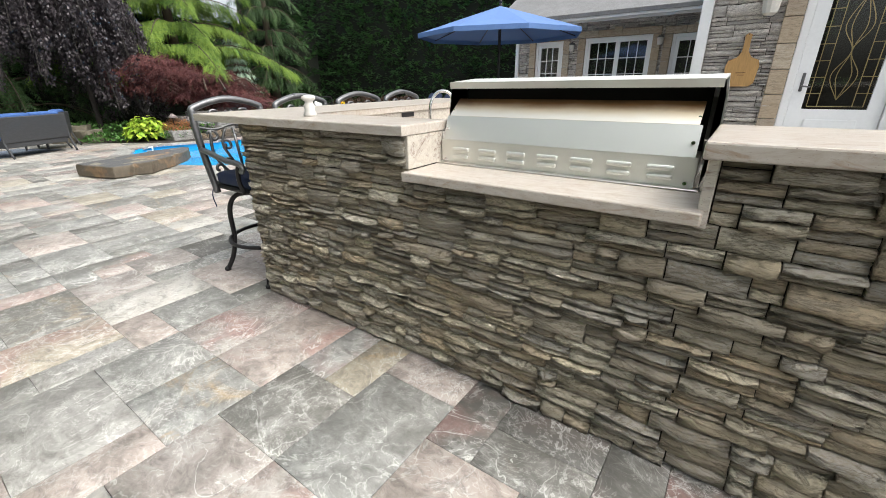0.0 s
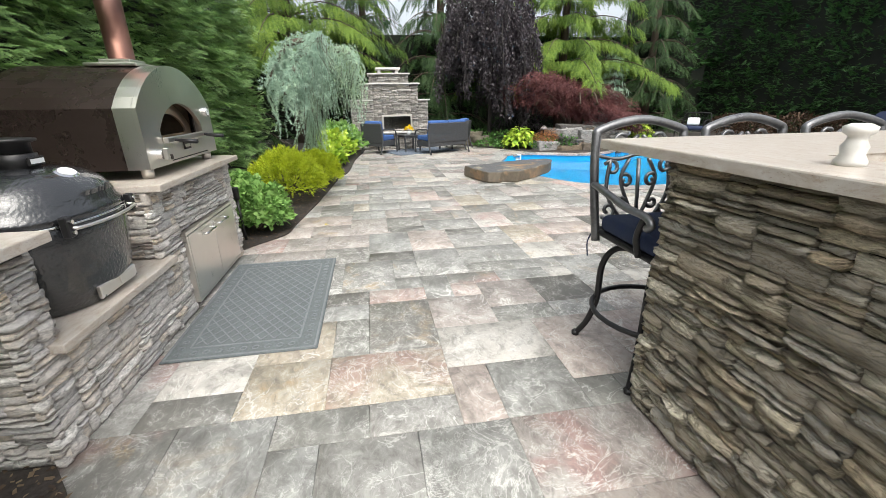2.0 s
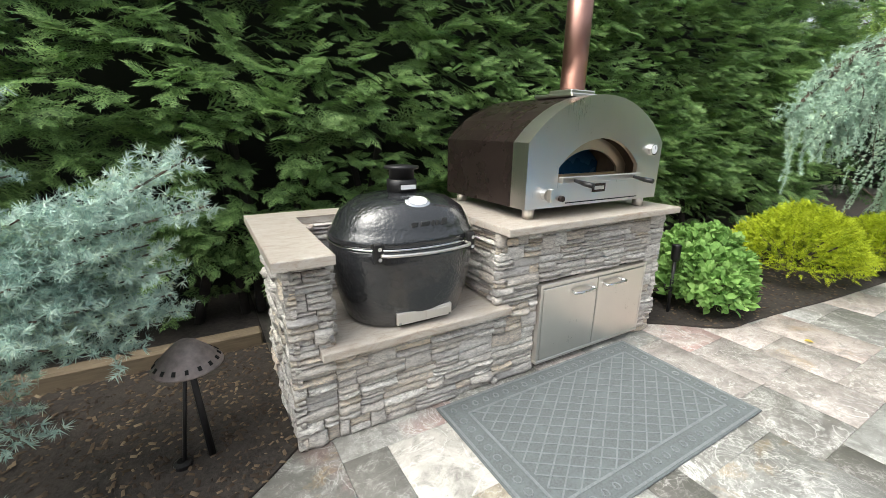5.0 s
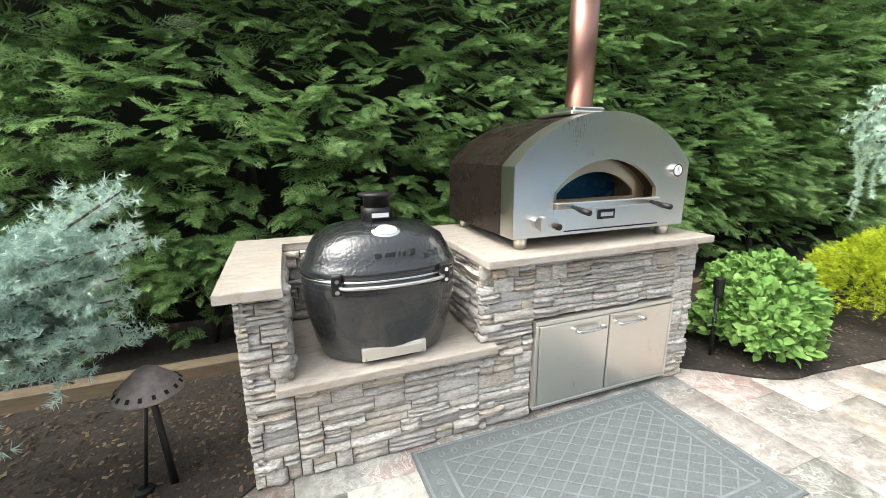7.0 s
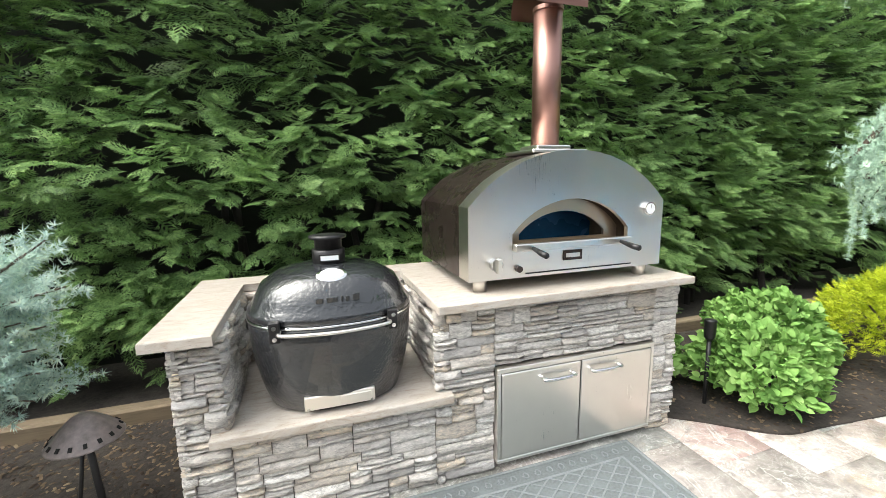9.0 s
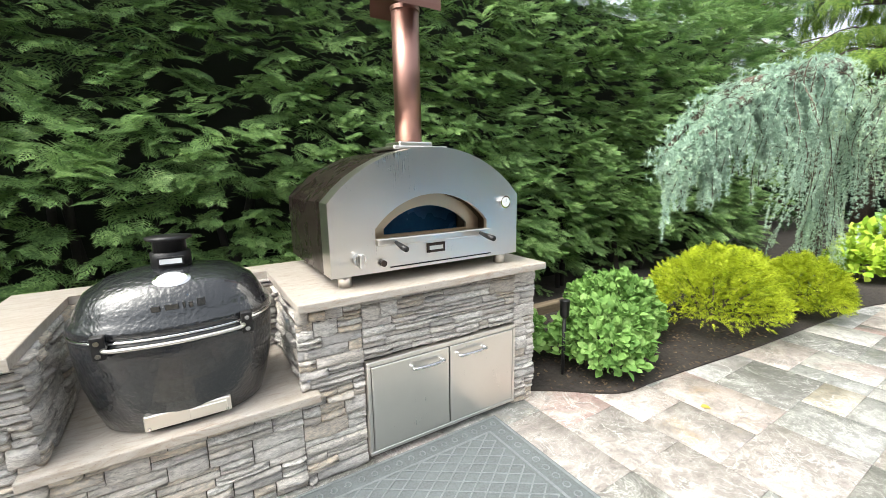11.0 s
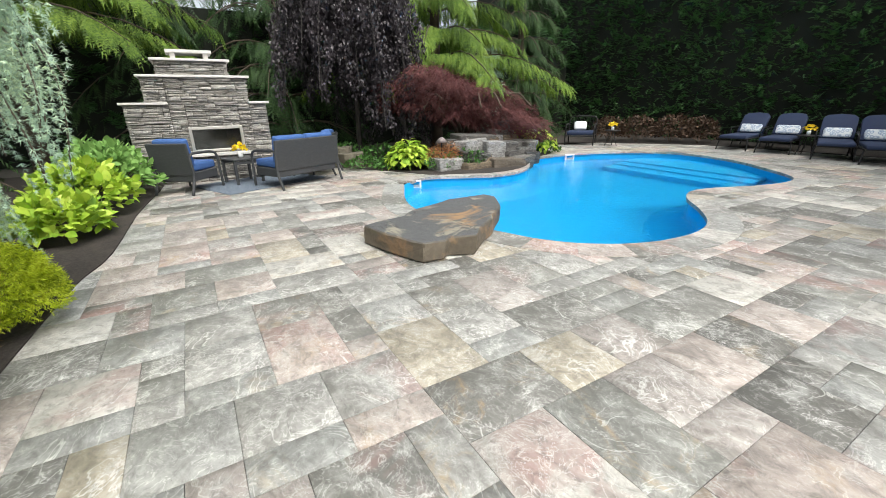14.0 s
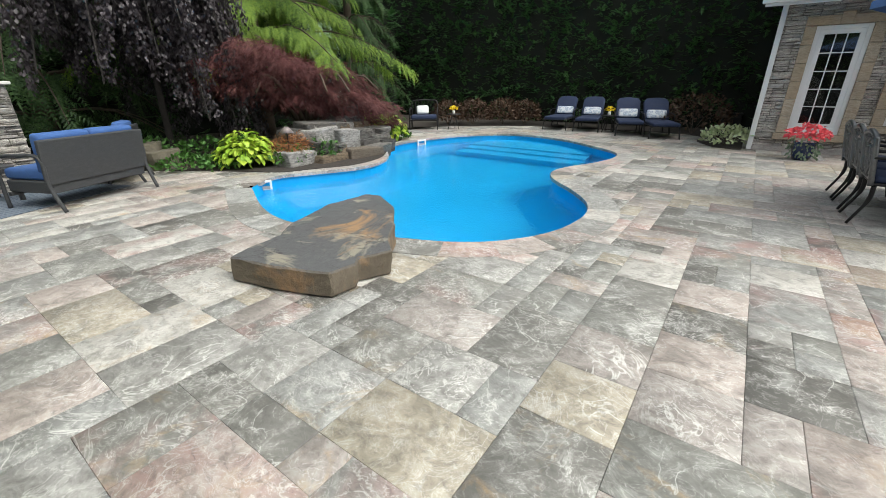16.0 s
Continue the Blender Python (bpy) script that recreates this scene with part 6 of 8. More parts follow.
def hull_rock(name, label, x, y, rx, ry, z0, z1, material, group, g):
    """A broken block: the hull of random corners, tilted, with chipped edges."""
    bm = bmesh.new()
    for i in range(16):
        q = np.array([(i & 1) * 2 - 1, (i >> 1 & 1) * 2 - 1, (i >> 2 & 1) * 2 - 1]) * g.uniform(0.72, 1.0, 3)
        bm.verts.new((q[0] * ry, q[1] * rx, q[2] * (z1 - z0) / 2))
    r = bmesh.ops.convex_hull(bm, input=bm.verts[:])
    bmesh.ops.delete(bm, geom=[v for v in bm.verts if not v.link_faces], context="VERTS")
    bmesh.ops.bevel(bm, geom=bm.edges[:], offset=0.012, segments=1, affect="EDGES")
    bmesh.ops.triangulate(bm, faces=bm.faces[:])
    me = bpy.data.meshes.new(name)
    bm.to_mesh(me)
    bm.free()
    ob = tagged(put(name, me, material), label, "rock", group)
    ob.matrix_basis = pose(x, y, (z0 + z1) / 2, g.normal(0, 3), g.normal(0, 4), g.uniform(-14, 14))
    return ob


for x, y0, y1, z0, z1, deep, material, tone in ROCKS:
    hull_rock("waterfall_rock", tone + " angular rock stacked in the waterfall above the pool", x - deep / 2, (y0 + y1) / 2, (y1 - y0) / 1.85, deep / 1.85, z0 - 0.02, z1 + 0.02, material, "waterfall rocks", g)
for k in range(20):
    y = g.uniform(5.3, 7.6)
    x = -11.95 - 0.22 * max(0, y - 6.9) - g.uniform(0, 0.55)
    z = 0.14 + 0.62 * max(0, -x - 11.95) + g.uniform(-0.06, 0.05)
    hull_rock("waterfall_rock", "small broken rock wedged in the waterfall", x, y, g.uniform(0.10, 0.22), g.uniform(0.1, 0.2), z - 0.07, z + g.uniform(0.03, 0.1), (SLAB_DARK, SLAB_PALE, SLAB_TAN, SLAB_DARK)[k % 4], "waterfall rocks", g)
n = 2600
p, d = dome(n, (0, 0), 1.0, 1.0, 0.0, 0.15, 5.0)
p = p * (0.38, 0.42, 0.50) + (-12.35, 5.12, 0.0)
tagged(put("pine_straw", mesh_of("pine_straw", *scatter(blade(0.05, 0.1, 0.1, 1), p, unit(n, 0.4), d, 0.09 * rng.uniform(0.6, 1.3, n))), leafy("rusty_straw", [(0.12, 0.05, 0.02), (0.26, 0.11, 0.04), (0.42, 0.20, 0.08)], 0.9, 0.1, 5.0)), "rust-brown pine straw heaped beside the waterfall rocks", "mulch", kind="stuff")
for k, (x, y, rx, ry, z1) in enumerate(((-14.2, 3.35, 0.45, 0.3, 0.4), (-13.75, 3.55, 0.3, 0.25, 0.3), (-14.9, 3.1, 0.4, 0.3, 0.42))):
    pts = [(x + ry * g.uniform(0.8, 1.1) * math.cos(2 * math.pi * i / 7), y + rx * g.uniform(0.8, 1.1) * math.sin(2 * math.pi * i / 7)) for i in range(7)]
    boulder("border_rock", "mossy brown rock edging the planting border", pts, -0.01, z1, plain("mossy_rock", (0.13, 0.115, 0.085), 0.9, scale=14, vary=0.5, relief=0.6), "border rocks", 0.06, seed=k * 3.0)
lampc = thing("rock_light", "small copper mushroom light among the rocks", "garden light", pose(-12.15, 4.95, 0.0))
part("hood", spin(bmesh.new(), [(0.02, 0.66), (0.06, 0.63), (0.12, 0.56), (0.11, 0.56), (0.03, 0.62)], 16), RUST, lampc, smooth=True)
bm = bmesh.new()
tube(bm, [(0, 0, 0), (0, 0, 0.64)], 0.012, 8)
part("stem", bm, BLACK_IRON, lampc)


# ---- wicker lounge set by the fireplace ----
def cushion(w, d, h, r=0.04):
    bm = bmesh.new()
    box(bm, -w / 2, w / 2, -d / 2, d / 2, 0, h, r, 3)
    return bm


def wicker_seat(name, label, category, width, m, group=""):
    """A wicker armchair or loveseat facing +y, its back at y = 0."""
    t = thing(name, label, category, m, group)
    h = width / 2
    part("seat_box", boxes((-h + 0.04, h - 0.04, 0.06, 0.70, 0.20, 0.34), bevel=0.012), WICKER, t, "woven wicker seat box")
    bk = part("backrest", boxes((-h, h, -0.02, 0.03, 0.0, 0.50), bevel=0.014, segments=2), WICKER, t, "woven wicker back panel")
    bk.matrix_basis = pose(0, 0.06, 0.30, 8, 0, 0)
    for s in (-1, 1):
        bm = bmesh.new()
        tube(bm, bend([(s * (h - 0.02), -0.06, 0.0), (s * (h - 0.01), 0.04, 0.30), (s * (h - 0.01), 0.04, 0.60), (s * (h - 0.01), 0.30, 0.63), (s * (h - 0.01), 0.68, 0.58), (s * (h - 0.02), 0.74, 0.30), (s * (h - 0.02), 0.76, 0.0)], 5), 0.021, 8)
        part("arm_frame", bm, WICKER, t, "bent dark arm and legs", True)
    part("side_rail", boxes((-h + 0.02, h - 0.02, 0.66, 0.70, 0.16, 0.20)), WICKER, t)
    k = 2 if width > 1 else 1
    for i in range(k):
        x, w = (i - (k - 1) / 2) * (width - 0.12) / k, (width - 0.14) / k
        c = part("seat_cushion", cushion(w, 0.62, 0.13), BLUE_CLOTH, t, "blue seat cushion", True)
        c.matrix_basis = pose(x, 0.42, 0.34)
        c = part("back_cushion", cushion(w, 0.15, 0.46), BLUE_CLOTH, t, "blue back cushion", True)
        c.matrix_basis = pose(x, 0.16, 0.40, 8, 0, 0)
    return t


wicker_seat("wicker_loveseat", "dark grey wicker loveseat with blue cushions, back to the pool", "sofa", 1.28, pose(-12.10, 2.27, 0, 0, 0, 114), "")
wicker_seat("wicker_armchair", "dark grey wicker armchair with blue cushions beside the border", "chair", 0.66, pose(-12.45, 0.22, 0, 0, 0, 54.5), "wicker armchairs")
wicker_seat("wicker_armchair", "dark grey wicker armchair with blue cushions by the fireplace", "chair", 0.66, pose(-13.1, 3.0, 0, 0, 0, 150), "wicker armchairs")
tb = thing("side_table", "small dark slatted side table on the rug", "table", pose(-13.05, 1.28, 0.0, 0, 0, 20))
part("top", boxes((-0.26, 0.26, -0.26, 0.26, 0.42, 0.45), bevel=0.006), WICKER, tb)
for sx in (-1, 1):
    for sy in (-1, 1):
        part("leg", boxes((sx * 0.23 - 0.02, sx * 0.23 + 0.02, sy * 0.23 - 0.02, sy * 0.23 + 0.02, 0.005, 0.42)), WICKER, tb)
    part("rail", boxes((sx * 0.23 - 0.012, sx * 0.23 + 0.012, -0.21, 0.21, 0.36, 0.41)), WICKER, tb)


def posy(x, y, z, petals, label, r=0.07, n=40):
    t = thing("flower_vase", label, "flowers", pose(x, y, z))
    part("vase", spin(bmesh.new(), [(0.035, 0), (0.045, 0.03), (0.04, 0.09), (0.03, 0.10)], 14), WHITE_PAINT, t, "small white vase", True)
    p, d = dome(n, (0, 0), r, r * 1.3, 0.10)
    put("bloom_cluster", mesh_of("bloom_cluster", *scatter(LEAF_ROUND, p, d + rng.normal(0, 0.5, (n, 3)), d, r * 0.75 * rng.uniform(0.7, 1.2, n))), petals, t)


YELLOW = leafy("yellow_petals", [(0.65, 0.42, 0.01), (0.8, 0.58, 0.02), (0.85, 0.66, 0.05)], 0.5, 0.2)
posy(-13.05, 1.28, 0.45, YELLOW, "yellow flowers in a small white vase on the side table", 0.09)
RUG, nt, b = start("striped_outdoor_rug")
w = node(nt, "ShaderNodeTexWave", Scale=3.2, Distortion=1.0)
nt.links.new(place(nt, (1, 0.4, 1)), w.inputs["Vector"])
nt.links.new(ramp(nt, w.outputs[0], [(0.2, (0.10, 0.13, 0.17)), (0.5, (0.26, 0.29, 0.32)), (0.8, (0.06, 0.08, 0.12))]), b.inputs["Base Color"])
b.inputs["Roughness"].default_value = 0.95
rug = thing("rug", "blue-grey striped outdoor rug under the seating", "rug", pose(-13.0, 1.5, 0.003, 0, 0, 24))
part("weave", boxes((-0.55, 0.75, -0.95, 0.95, 0, 0.008), bevel=0.003), RUG, rug)


# ---- cast metal seats ----
def spiral(cx, cz, r, turns, start_a, sign, n=14):
    return [(cx + r * (1 - 0.8 * q) * math.cos(start_a + sign * turns * 2 * math.pi * q), cz + r * (1 - 0.8 * q) * math.sin(start_a + sign * turns * 2 * math.pi * q)) for q in np.linspace(0, 1, n)]


def scroll_back(t, width, z0, z1, y, lean, detail=6):
    """A cast back with arched rails and scrolls; it stands at y and leans by lean degrees. The seat looks along +y."""
    h, H = width / 2, z1 - z0
    bk = part("back_frame", tube(bmesh.new(), bend([(-h * 0.92, 0, -0.02), (-h, 0, H * 0.45), (-h, 0, H * 0.86), (-h * 0.88, 0, H * 0.96), (0, 0, H * 1.04), (h * 0.88, 0, H * 0.96), (h, 0, H * 0.86), (h, 0, H * 0.45), (h * 0.92, 0, -0.02)], 6), 0.023, 8), IRON_GREY, t, "arched cast metal back frame", True)
    bk.matrix_basis = pose(0, y, z0, lean, 0, 0)
    part("back_rail", tube(bmesh.new(), bend([(-h, 0, H * 0.74), (-h * 0.5, 0, H * 0.70), (0, 0, H * 0.74), (h * 0.5, 0, H * 0.70), (h, 0, H * 0.74)], 5), 0.010, 6), IRON_GREY, bk, smooth=True)
    part("low_rail", boxes((-h, h, -0.008, 0.008, H * 0.06, H * 0.10)), IRON_GREY, bk)
    lines = []
    for s in (-1, 1):
        lines += [spiral(s * h * 0.62, H * 0.62, 0.045, 1.1, 0.5 if s > 0 else math.pi - 0.5, s), spiral(s * h * 0.30, H * 0.50, 0.04, 1.0, 1.0 if s > 0 else math.pi - 1.0, s), spiral(s * h * 0.34, H * 0.30, 0.035, 1.0, 0, s), spiral(s * h * 0.68, H * 0.24, 0.05, 1.1, -0.8 if s > 0 else math.pi + 0.8, -s), spiral(s * h * 0.45, H * 0.85, 0.045, 1.0, 2.5 if s > 0 else 0.6, -s)]
        lines += [[(q.x, q.z) for q in bend([(s * 0.01, 0, H * 0.08), (s * h * 0.45, 0, H * 0.2), (s * h * 0.72, 0, H * 0.42), (s * h * 0.66, 0, H * 0.70)], 5)], [(q.x, q.z) for q in bend([(0, 0, H * 0.1), (s * h * 0.22, 0, H * 0.3), (s * h * 0.4, 0, H * 0.52), (s * h * 0.22, 0, H * 0.70)], 5)],
                  [(q.x, q.z) for q in bend([(s * h * 0.05, 0, H * 0.9), (s * h * 0.4, 0, H * 0.80), (s * h * 0.85, 0, H * 0.86)], 5)]]
    lines.append([(0, H * 0.08), (0, H * 0.7)])
    for line in lines:
        part("scroll", tube(bmesh.new(), [(a, 0, b_) for a, b_ in line], 0.0105, 5), IRON_GREY, bk, smooth=True)
    return bk


def bar_stool():
    t = thing("bar_stool", "black cast metal bar stool with a navy cushion at the bar", "bar stool", group="bar stools")
    part("seat_frame", boxes((-0.235, 0.235, -0.22, 0.24, 0.635, 0.665), bevel=0.012, segments=2), BLACK_IRON, t)
    c = part("seat_cushion", cushion(0.46, 0.45, 0.085, 0.03), NAVY, t, "navy seat cushion", True)
    c.matrix_basis = pose(0, 0.01, 0.665)
    scroll_back(t, 0.50, 0.62, 1.20, -0.235, 8)
    for s in (-1, 1):
        part("arm", tube(bmesh.new(), bend([(s * 0.255, -0.27, 0.90), (s * 0.285, -0.12, 0.895), (s * 0.285, 0.08, 0.86), (s * 0.275, 0.20, 0.85), (s * 0.275, 0.245, 0.825), (s * 0.275, 0.22, 0.80)], 5), 0.018, 8), IRON_GREY, t, "curled cast armrest", True)
        part("arm_post", tube(bmesh.new(), bend([(s * 0.275, 0.20, 0.85), (s * 0.265, 0.15, 0.74), (s * 0.25, 0.16, 0.65)], 4), 0.015, 8), BLACK_IRON, t, smooth=True)
        part("tie", tube(bmesh.new(), bend([(s * 0.235, -0.25, 0.66), (s * 0.25, -0.28, 0.58), (s * 0.235, -0.29, 0.49)], 4), 0.004, 5), NAVY, t, "hanging cushion tie")
    part("swivel", spin(bmesh.new(), [(0.09, 0.575), (0.09, 0.62), (0.14, 0.635)], 16), BLACK_IRON, t)
    for sx in (-1, 1):
        for sy in (-1, 1):
            leg = part("leg", tube(bmesh.new(), bend([(sx * 0.06, sy * 0.06, 0.585), (sx * 0.15, sy * 0.15, 0.575), (sx * 0.195, sy * 0.195, 0.47), (sx * 0.20, sy * 0.20, 0.27), (sx * 0.225, sy * 0.225, 0.12), (sx * 0.265, sy * 0.265, 0.012)], 5), 0.017, 8), BLACK_IRON, t, smooth=True)
            part("foot", spin(bmesh.new(), [(0.022, 0.0), (0.024, 0.02), (0.016, 0.028)], 10, (sx * 0.268, sy * 0.268)), BLACK_IRON, leg)
    ring = [(0.30 * math.cos(a), 0.30 * math.sin(a), 0.27) for a in np.linspace(0, 2 * math.pi, 28, endpoint=False)]
    part("foot_ring", tube(bmesh.new(), ring, 0.014, 6, True), BLACK_IRON, t, smooth=True)
    return t


stool = bar_stool()
stool.matrix_basis = pose(-2.72, 1.605, 0, 0, 0, -90)
for y, a in ((2.24, -88), (2.87, -92), (3.5, -90)):
    copy_thing(stool, pose(-2.72, y, 0, 0, 0, a))


def dining_chair():
    t = thing("dining_chair", "dark cast metal dining chair with a navy cushion at the table", "chair", group="chairs round the dining table")
    part("seat_frame", boxes((-0.235, 0.235, -0.22, 0.24, 0.40, 0.425), bevel=0.01), BLACK_IRON, t)
    c = part("seat_cushion", cushion(0.45, 0.44, 0.07, 0.028), NAVY, t, "navy seat cushion", True)
    c.matrix_basis = pose(0, 0.01, 0.425)
    scroll_back(t, 0.48, 0.42, 0.87, -0.235, 10)
    for s in (-1, 1):
        part("arm", tube(bmesh.new(), bend([(s * 0.25, -0.28, 0.66), (s * 0.275, -0.1, 0.66), (s * 0.275, 0.15, 0.63), (s * 0.27, 0.20, 0.60), (s * 0.255, 0.18, 0.42)], 5), 0.015, 8), BLACK_IRON, t, smooth=True)
        for y0, y1 in ((-0.2, -0.30), (0.2, 0.26)):
            part("leg", tube(bmesh.new(), bend([(s * 0.20, y0, 0.41), (s * 0.205, y0 * 1.02, 0.25), (s * 0.22, y1, 0.012)], 5), [0.02] * 6 + [0.014] * 5, 8), BLACK_IRON, t, smooth=True)
    return t


chair = dining_chair()
chair.matrix_basis = pose(-4.40, 6.29, 0, 0, 0, -90)
for x, y, a in ((-4.40, 6.88, -90), (-4.40, 7.46, -90), (-2.55, 6.3, 90), (-2.55, 6.95, 90), (-2.55, 7.6, 90), (-3.5, 5.15, 0), (-3.5, 8.75, 180)):
    copy_thing(chair, pose(x, y, 0, 0, 0, a))
dt = thing("dining_table", "long dark cast metal dining table under the umbrella", "table", pose(-3.5, 6.95, 0))
part("tabletop", boxes((-0.52, 0.52, -1.35, 1.35, 0.70, 0.73), bevel=0.01, segments=2), IRON_GREY, dt)
part("apron", boxes((-0.45, 0.45, -1.25, 1.25, 0.62, 0.70)), BLACK_IRON, dt)
for sx in (-1, 1):
    for sy in (-1, 1):
        part("leg", tube(bmesh.new(), bend([(sx * 0.42, sy * 1.2, 0.63), (sx * 0.36, sy * 1.12, 0.3), (sx * 0.44, sy * 1.22, 0.0)], 5), 0.028, 8), BLACK_IRON, dt, smooth=True)
um = thing("patio_umbrella", "blue octagonal patio umbrella on a dark pole over the table", "umbrella", pose(-3.62, 6.72, 0))
CANVAS = plain("blue_canvas", (0.10, 0.19, 0.42), 0.8, scale=120, vary=0.12, relief=0.1)
bm = bmesh.new()
tip, R = bm.verts.new((0, 0, 2.43)), 1.36
edge = [bm.verts.new((R * math.cos(a), R * math.sin(a), 2.03)) for a in np.linspace(0, 2 * math.pi, 8, endpoint=False)]
mid = [bm.verts.new((0.62 * R * math.cos(a + math.pi / 8), 0.62 * R * math.sin(a + math.pi / 8), 2.15)) for a in np.linspace(0, 2 * math.pi, 8, endpoint=False)]
hem = [bm.verts.new((R * math.cos(a), R * math.sin(a), 1.965)) for a in np.linspace(0, 2 * math.pi, 8, endpoint=False)]
for i in range(8):
    j = (i + 1) % 8
    bm.faces.new((tip, edge[i], mid[i]))
    bm.faces.new((tip, mid[i], edge[j]))
    bm.faces.new((mid[i], edge[i], edge[j]))
    bm.faces.new((edge[i], hem[i], hem[j], edge[j]))
bmesh.ops.recalc_face_normals(bm, faces=bm.faces)
bmesh.ops.solidify(bm, geom=bm.faces[:], thickness=0.004)
part("canopy", bm, CANVAS, um, "faded blue canvas canopy")
part("finial", spin(bmesh.new(), [(0.03, 2.43), (0.02, 2.47), (0.03, 2.49), (0.01, 2.52)], 12), BLACK_IRON, um)
part("pole", tube(bmesh.new(), [(0, 0, 0.05), (0, 0, 2.42)], 0.024, 10), BLACK_IRON, um)
part("base_plate", spin(bmesh.new(), [(0.26, 0.0), (0.26, 0.04), (0.06, 0.07), (0.04, 0.2)], 20), BLACK_IRON, um)
for a in np.linspace(0, 2 * math.pi, 8, endpoint=False):
    part("rib", tube(bmesh.new(), [(0.03 * math.cos(a), 0.03 * math.sin(a), 2.38), (1.33 * math.cos(a), 1.33 * math.sin(a), 2.005)], 0.009, 5), BLACK_IRON, um)


# ---- sun loungers ----
PILLOW, nt, b = start("patterned_pillow")
vo = node(nt, "ShaderNodeTexVoronoi", Scale=16.0)
nt.links.new(place(nt), vo.inputs["Vector"])
nt.links.new(ramp(nt, vo.outputs[0], [(0.25, (0.62, 0.66, 0.72)), (0.42, (0.25, 0.33, 0.46)), (0.6, (0.7, 0.72, 0.74))]), b.inputs["Base Color"])
b.inputs["Roughness"].default_value = 0.9


def lounger():
    t = thing("sun_lounger", "dark metal sun lounger with navy pads and a pale patterned pillow", "sun lounger", group="sun loungers")
    for s in (-1, 1):
        part("side_rail", tube(bmesh.new(), bend([(s * 0.33, 0.0, 0.30), (s * 0.33, 1.25, 0.30), (s * 0.33, 1.9, 0.28)], 3), 0.018, 6), BLACK_IRON, t, smooth=True)
        for y in (0.12, 1.1, 1.8):
            part("leg", tube(bmesh.new(), bend([(s * 0.32, y, 0.30), (s * 0.34, y - 0.03, 0.15), (s * 0.35, y - 0.08, 0.0)], 3), 0.016, 6), BLACK_IRON, t, smooth=True)
        part("arm", tube(bmesh.new(), bend([(s * 0.35, 0.85, 0.30), (s * 0.36, 0.85, 0.50), (s * 0.36, 1.0, 0.54), (s * 0.35, 1.35, 0.55)], 4), 0.016, 6), BLACK_IRON, t, smooth=True)
    part("slats", boxes(*[(-0.32, 0.32, y, y + 0.06, 0.285, 0.30) for y in np.arange(0.05, 1.25, 0.13)]), BLACK_IRON, t)
    c = part("seat_pad", cushion(0.62, 1.28, 0.085, 0.03), NAVY, t, "navy seat pad", True)
    c.matrix_basis = pose(0, 0.64, 0.30)
    bm = bmesh.new()
    pts = [(-0.31, 0), (0.31, 0), (0.31, 0.54), (0.24, 0.63), (0.0, 0.66), (-0.24, 0.63), (-0.31, 0.54)]
    slab(bm, pts, 0, 0.08, 0.02)
    c = part("back_pad", bm, NAVY, t, "navy back pad", True)
    c.matrix_basis = pose(0, 1.20, 0.36, 52, 0, 0)
    c = part("pillow", cushion(0.50, 0.12, 0.24, 0.05), PILLOW, t, "pale patterned lumbar pillow", True)
    c.matrix_basis = pose(0, 1.17, 0.40, -24, 0, 0)
    return t


sl = lounger()
sl.matrix_basis = pose(-10.42, 12.85, 0, 0, 0, 6)
for x, y, a in ((-9.45, 12.78, 10), (-8.15, 12.36, 18), (-7.3, 12.2, 22)):
    copy_thing(sl, pose(x, y, 0, 0, 0, a))
st = thing("end_table", "small dark metal end table between the loungers", "table", pose(-8.95, 13.2, 0), "end tables")
part("top", spin(bmesh.new(), [(0.22, 0.43), (0.23, 0.445), (0.22, 0.455)], 20), BLACK_IRON, st)
for k in range(3):
    a = k * 2.094
    part("leg", tube(bmesh.new(), bend([(0.05 * math.cos(a), 0.05 * math.sin(a), 0.43), (0.12 * math.cos(a), 0.12 * math.sin(a), 0.2), (0.2 * math.cos(a), 0.2 * math.sin(a), 0.0)], 4), 0.012, 6), BLACK_IRON, st)
copy_thing(st, pose(-13.15, 11.55, 0))
posy(-8.95, 13.2, 0.455, YELLOW, "yellow flowers in a small vase on the end table", 0.09)
posy(-13.15, 11.55, 0.455, YELLOW, "yellow flowers in a small vase beside the far chair", 0.09)
fc = thing("club_chair", "wide dark metal club chair with navy cushions beyond the pool", "chair", pose(-14.0, 11.15, 0, 0, 0, 215))
for s in (-1, 1):
    part("side_frame", tube(bmesh.new(), bend([(s * 0.42, 0.40, 0.0), (s * 0.42, 0.37, 0.35), (s * 0.42, 0.30, 0.58), (s * 0.42, -0.25, 0.60), (s * 0.42, -0.34, 0.3), (s * 0.42, -0.42, 0.0)], 5), 0.02, 7), BLACK_IRON, fc, "bent metal arm and legs", True)
part("seat_frame", boxes((-0.42, 0.42, -0.33, 0.36, 0.26, 0.30), bevel=0.01), BLACK_IRON, fc)
bk = part("back_frame", tube(bmesh.new(), bend([(-0.40, 0, 0.0), (-0.40, 0, 0.48), (-0.2, 0, 0.55), (0.2, 0, 0.55), (0.40, 0, 0.48), (0.40, 0, 0.0)], 5), 0.02, 7), BLACK_IRON, fc, smooth=True)
bk.matrix_basis = pose(0, -0.32, 0.30, 14, 0, 0)
for k in range(-3, 4):
    part("back_bar", tube(bmesh.new(), [(k * 0.1, 0, 0.02), (k * 0.1, 0, 0.54)], 0.01, 5), BLACK_IRON, bk)
c = part("seat_cushion", cushion(0.78, 0.64, 0.12, 0.04), NAVY, fc, "navy seat cushion", True)
c.matrix_basis = pose(0, 0.03, 0.30)
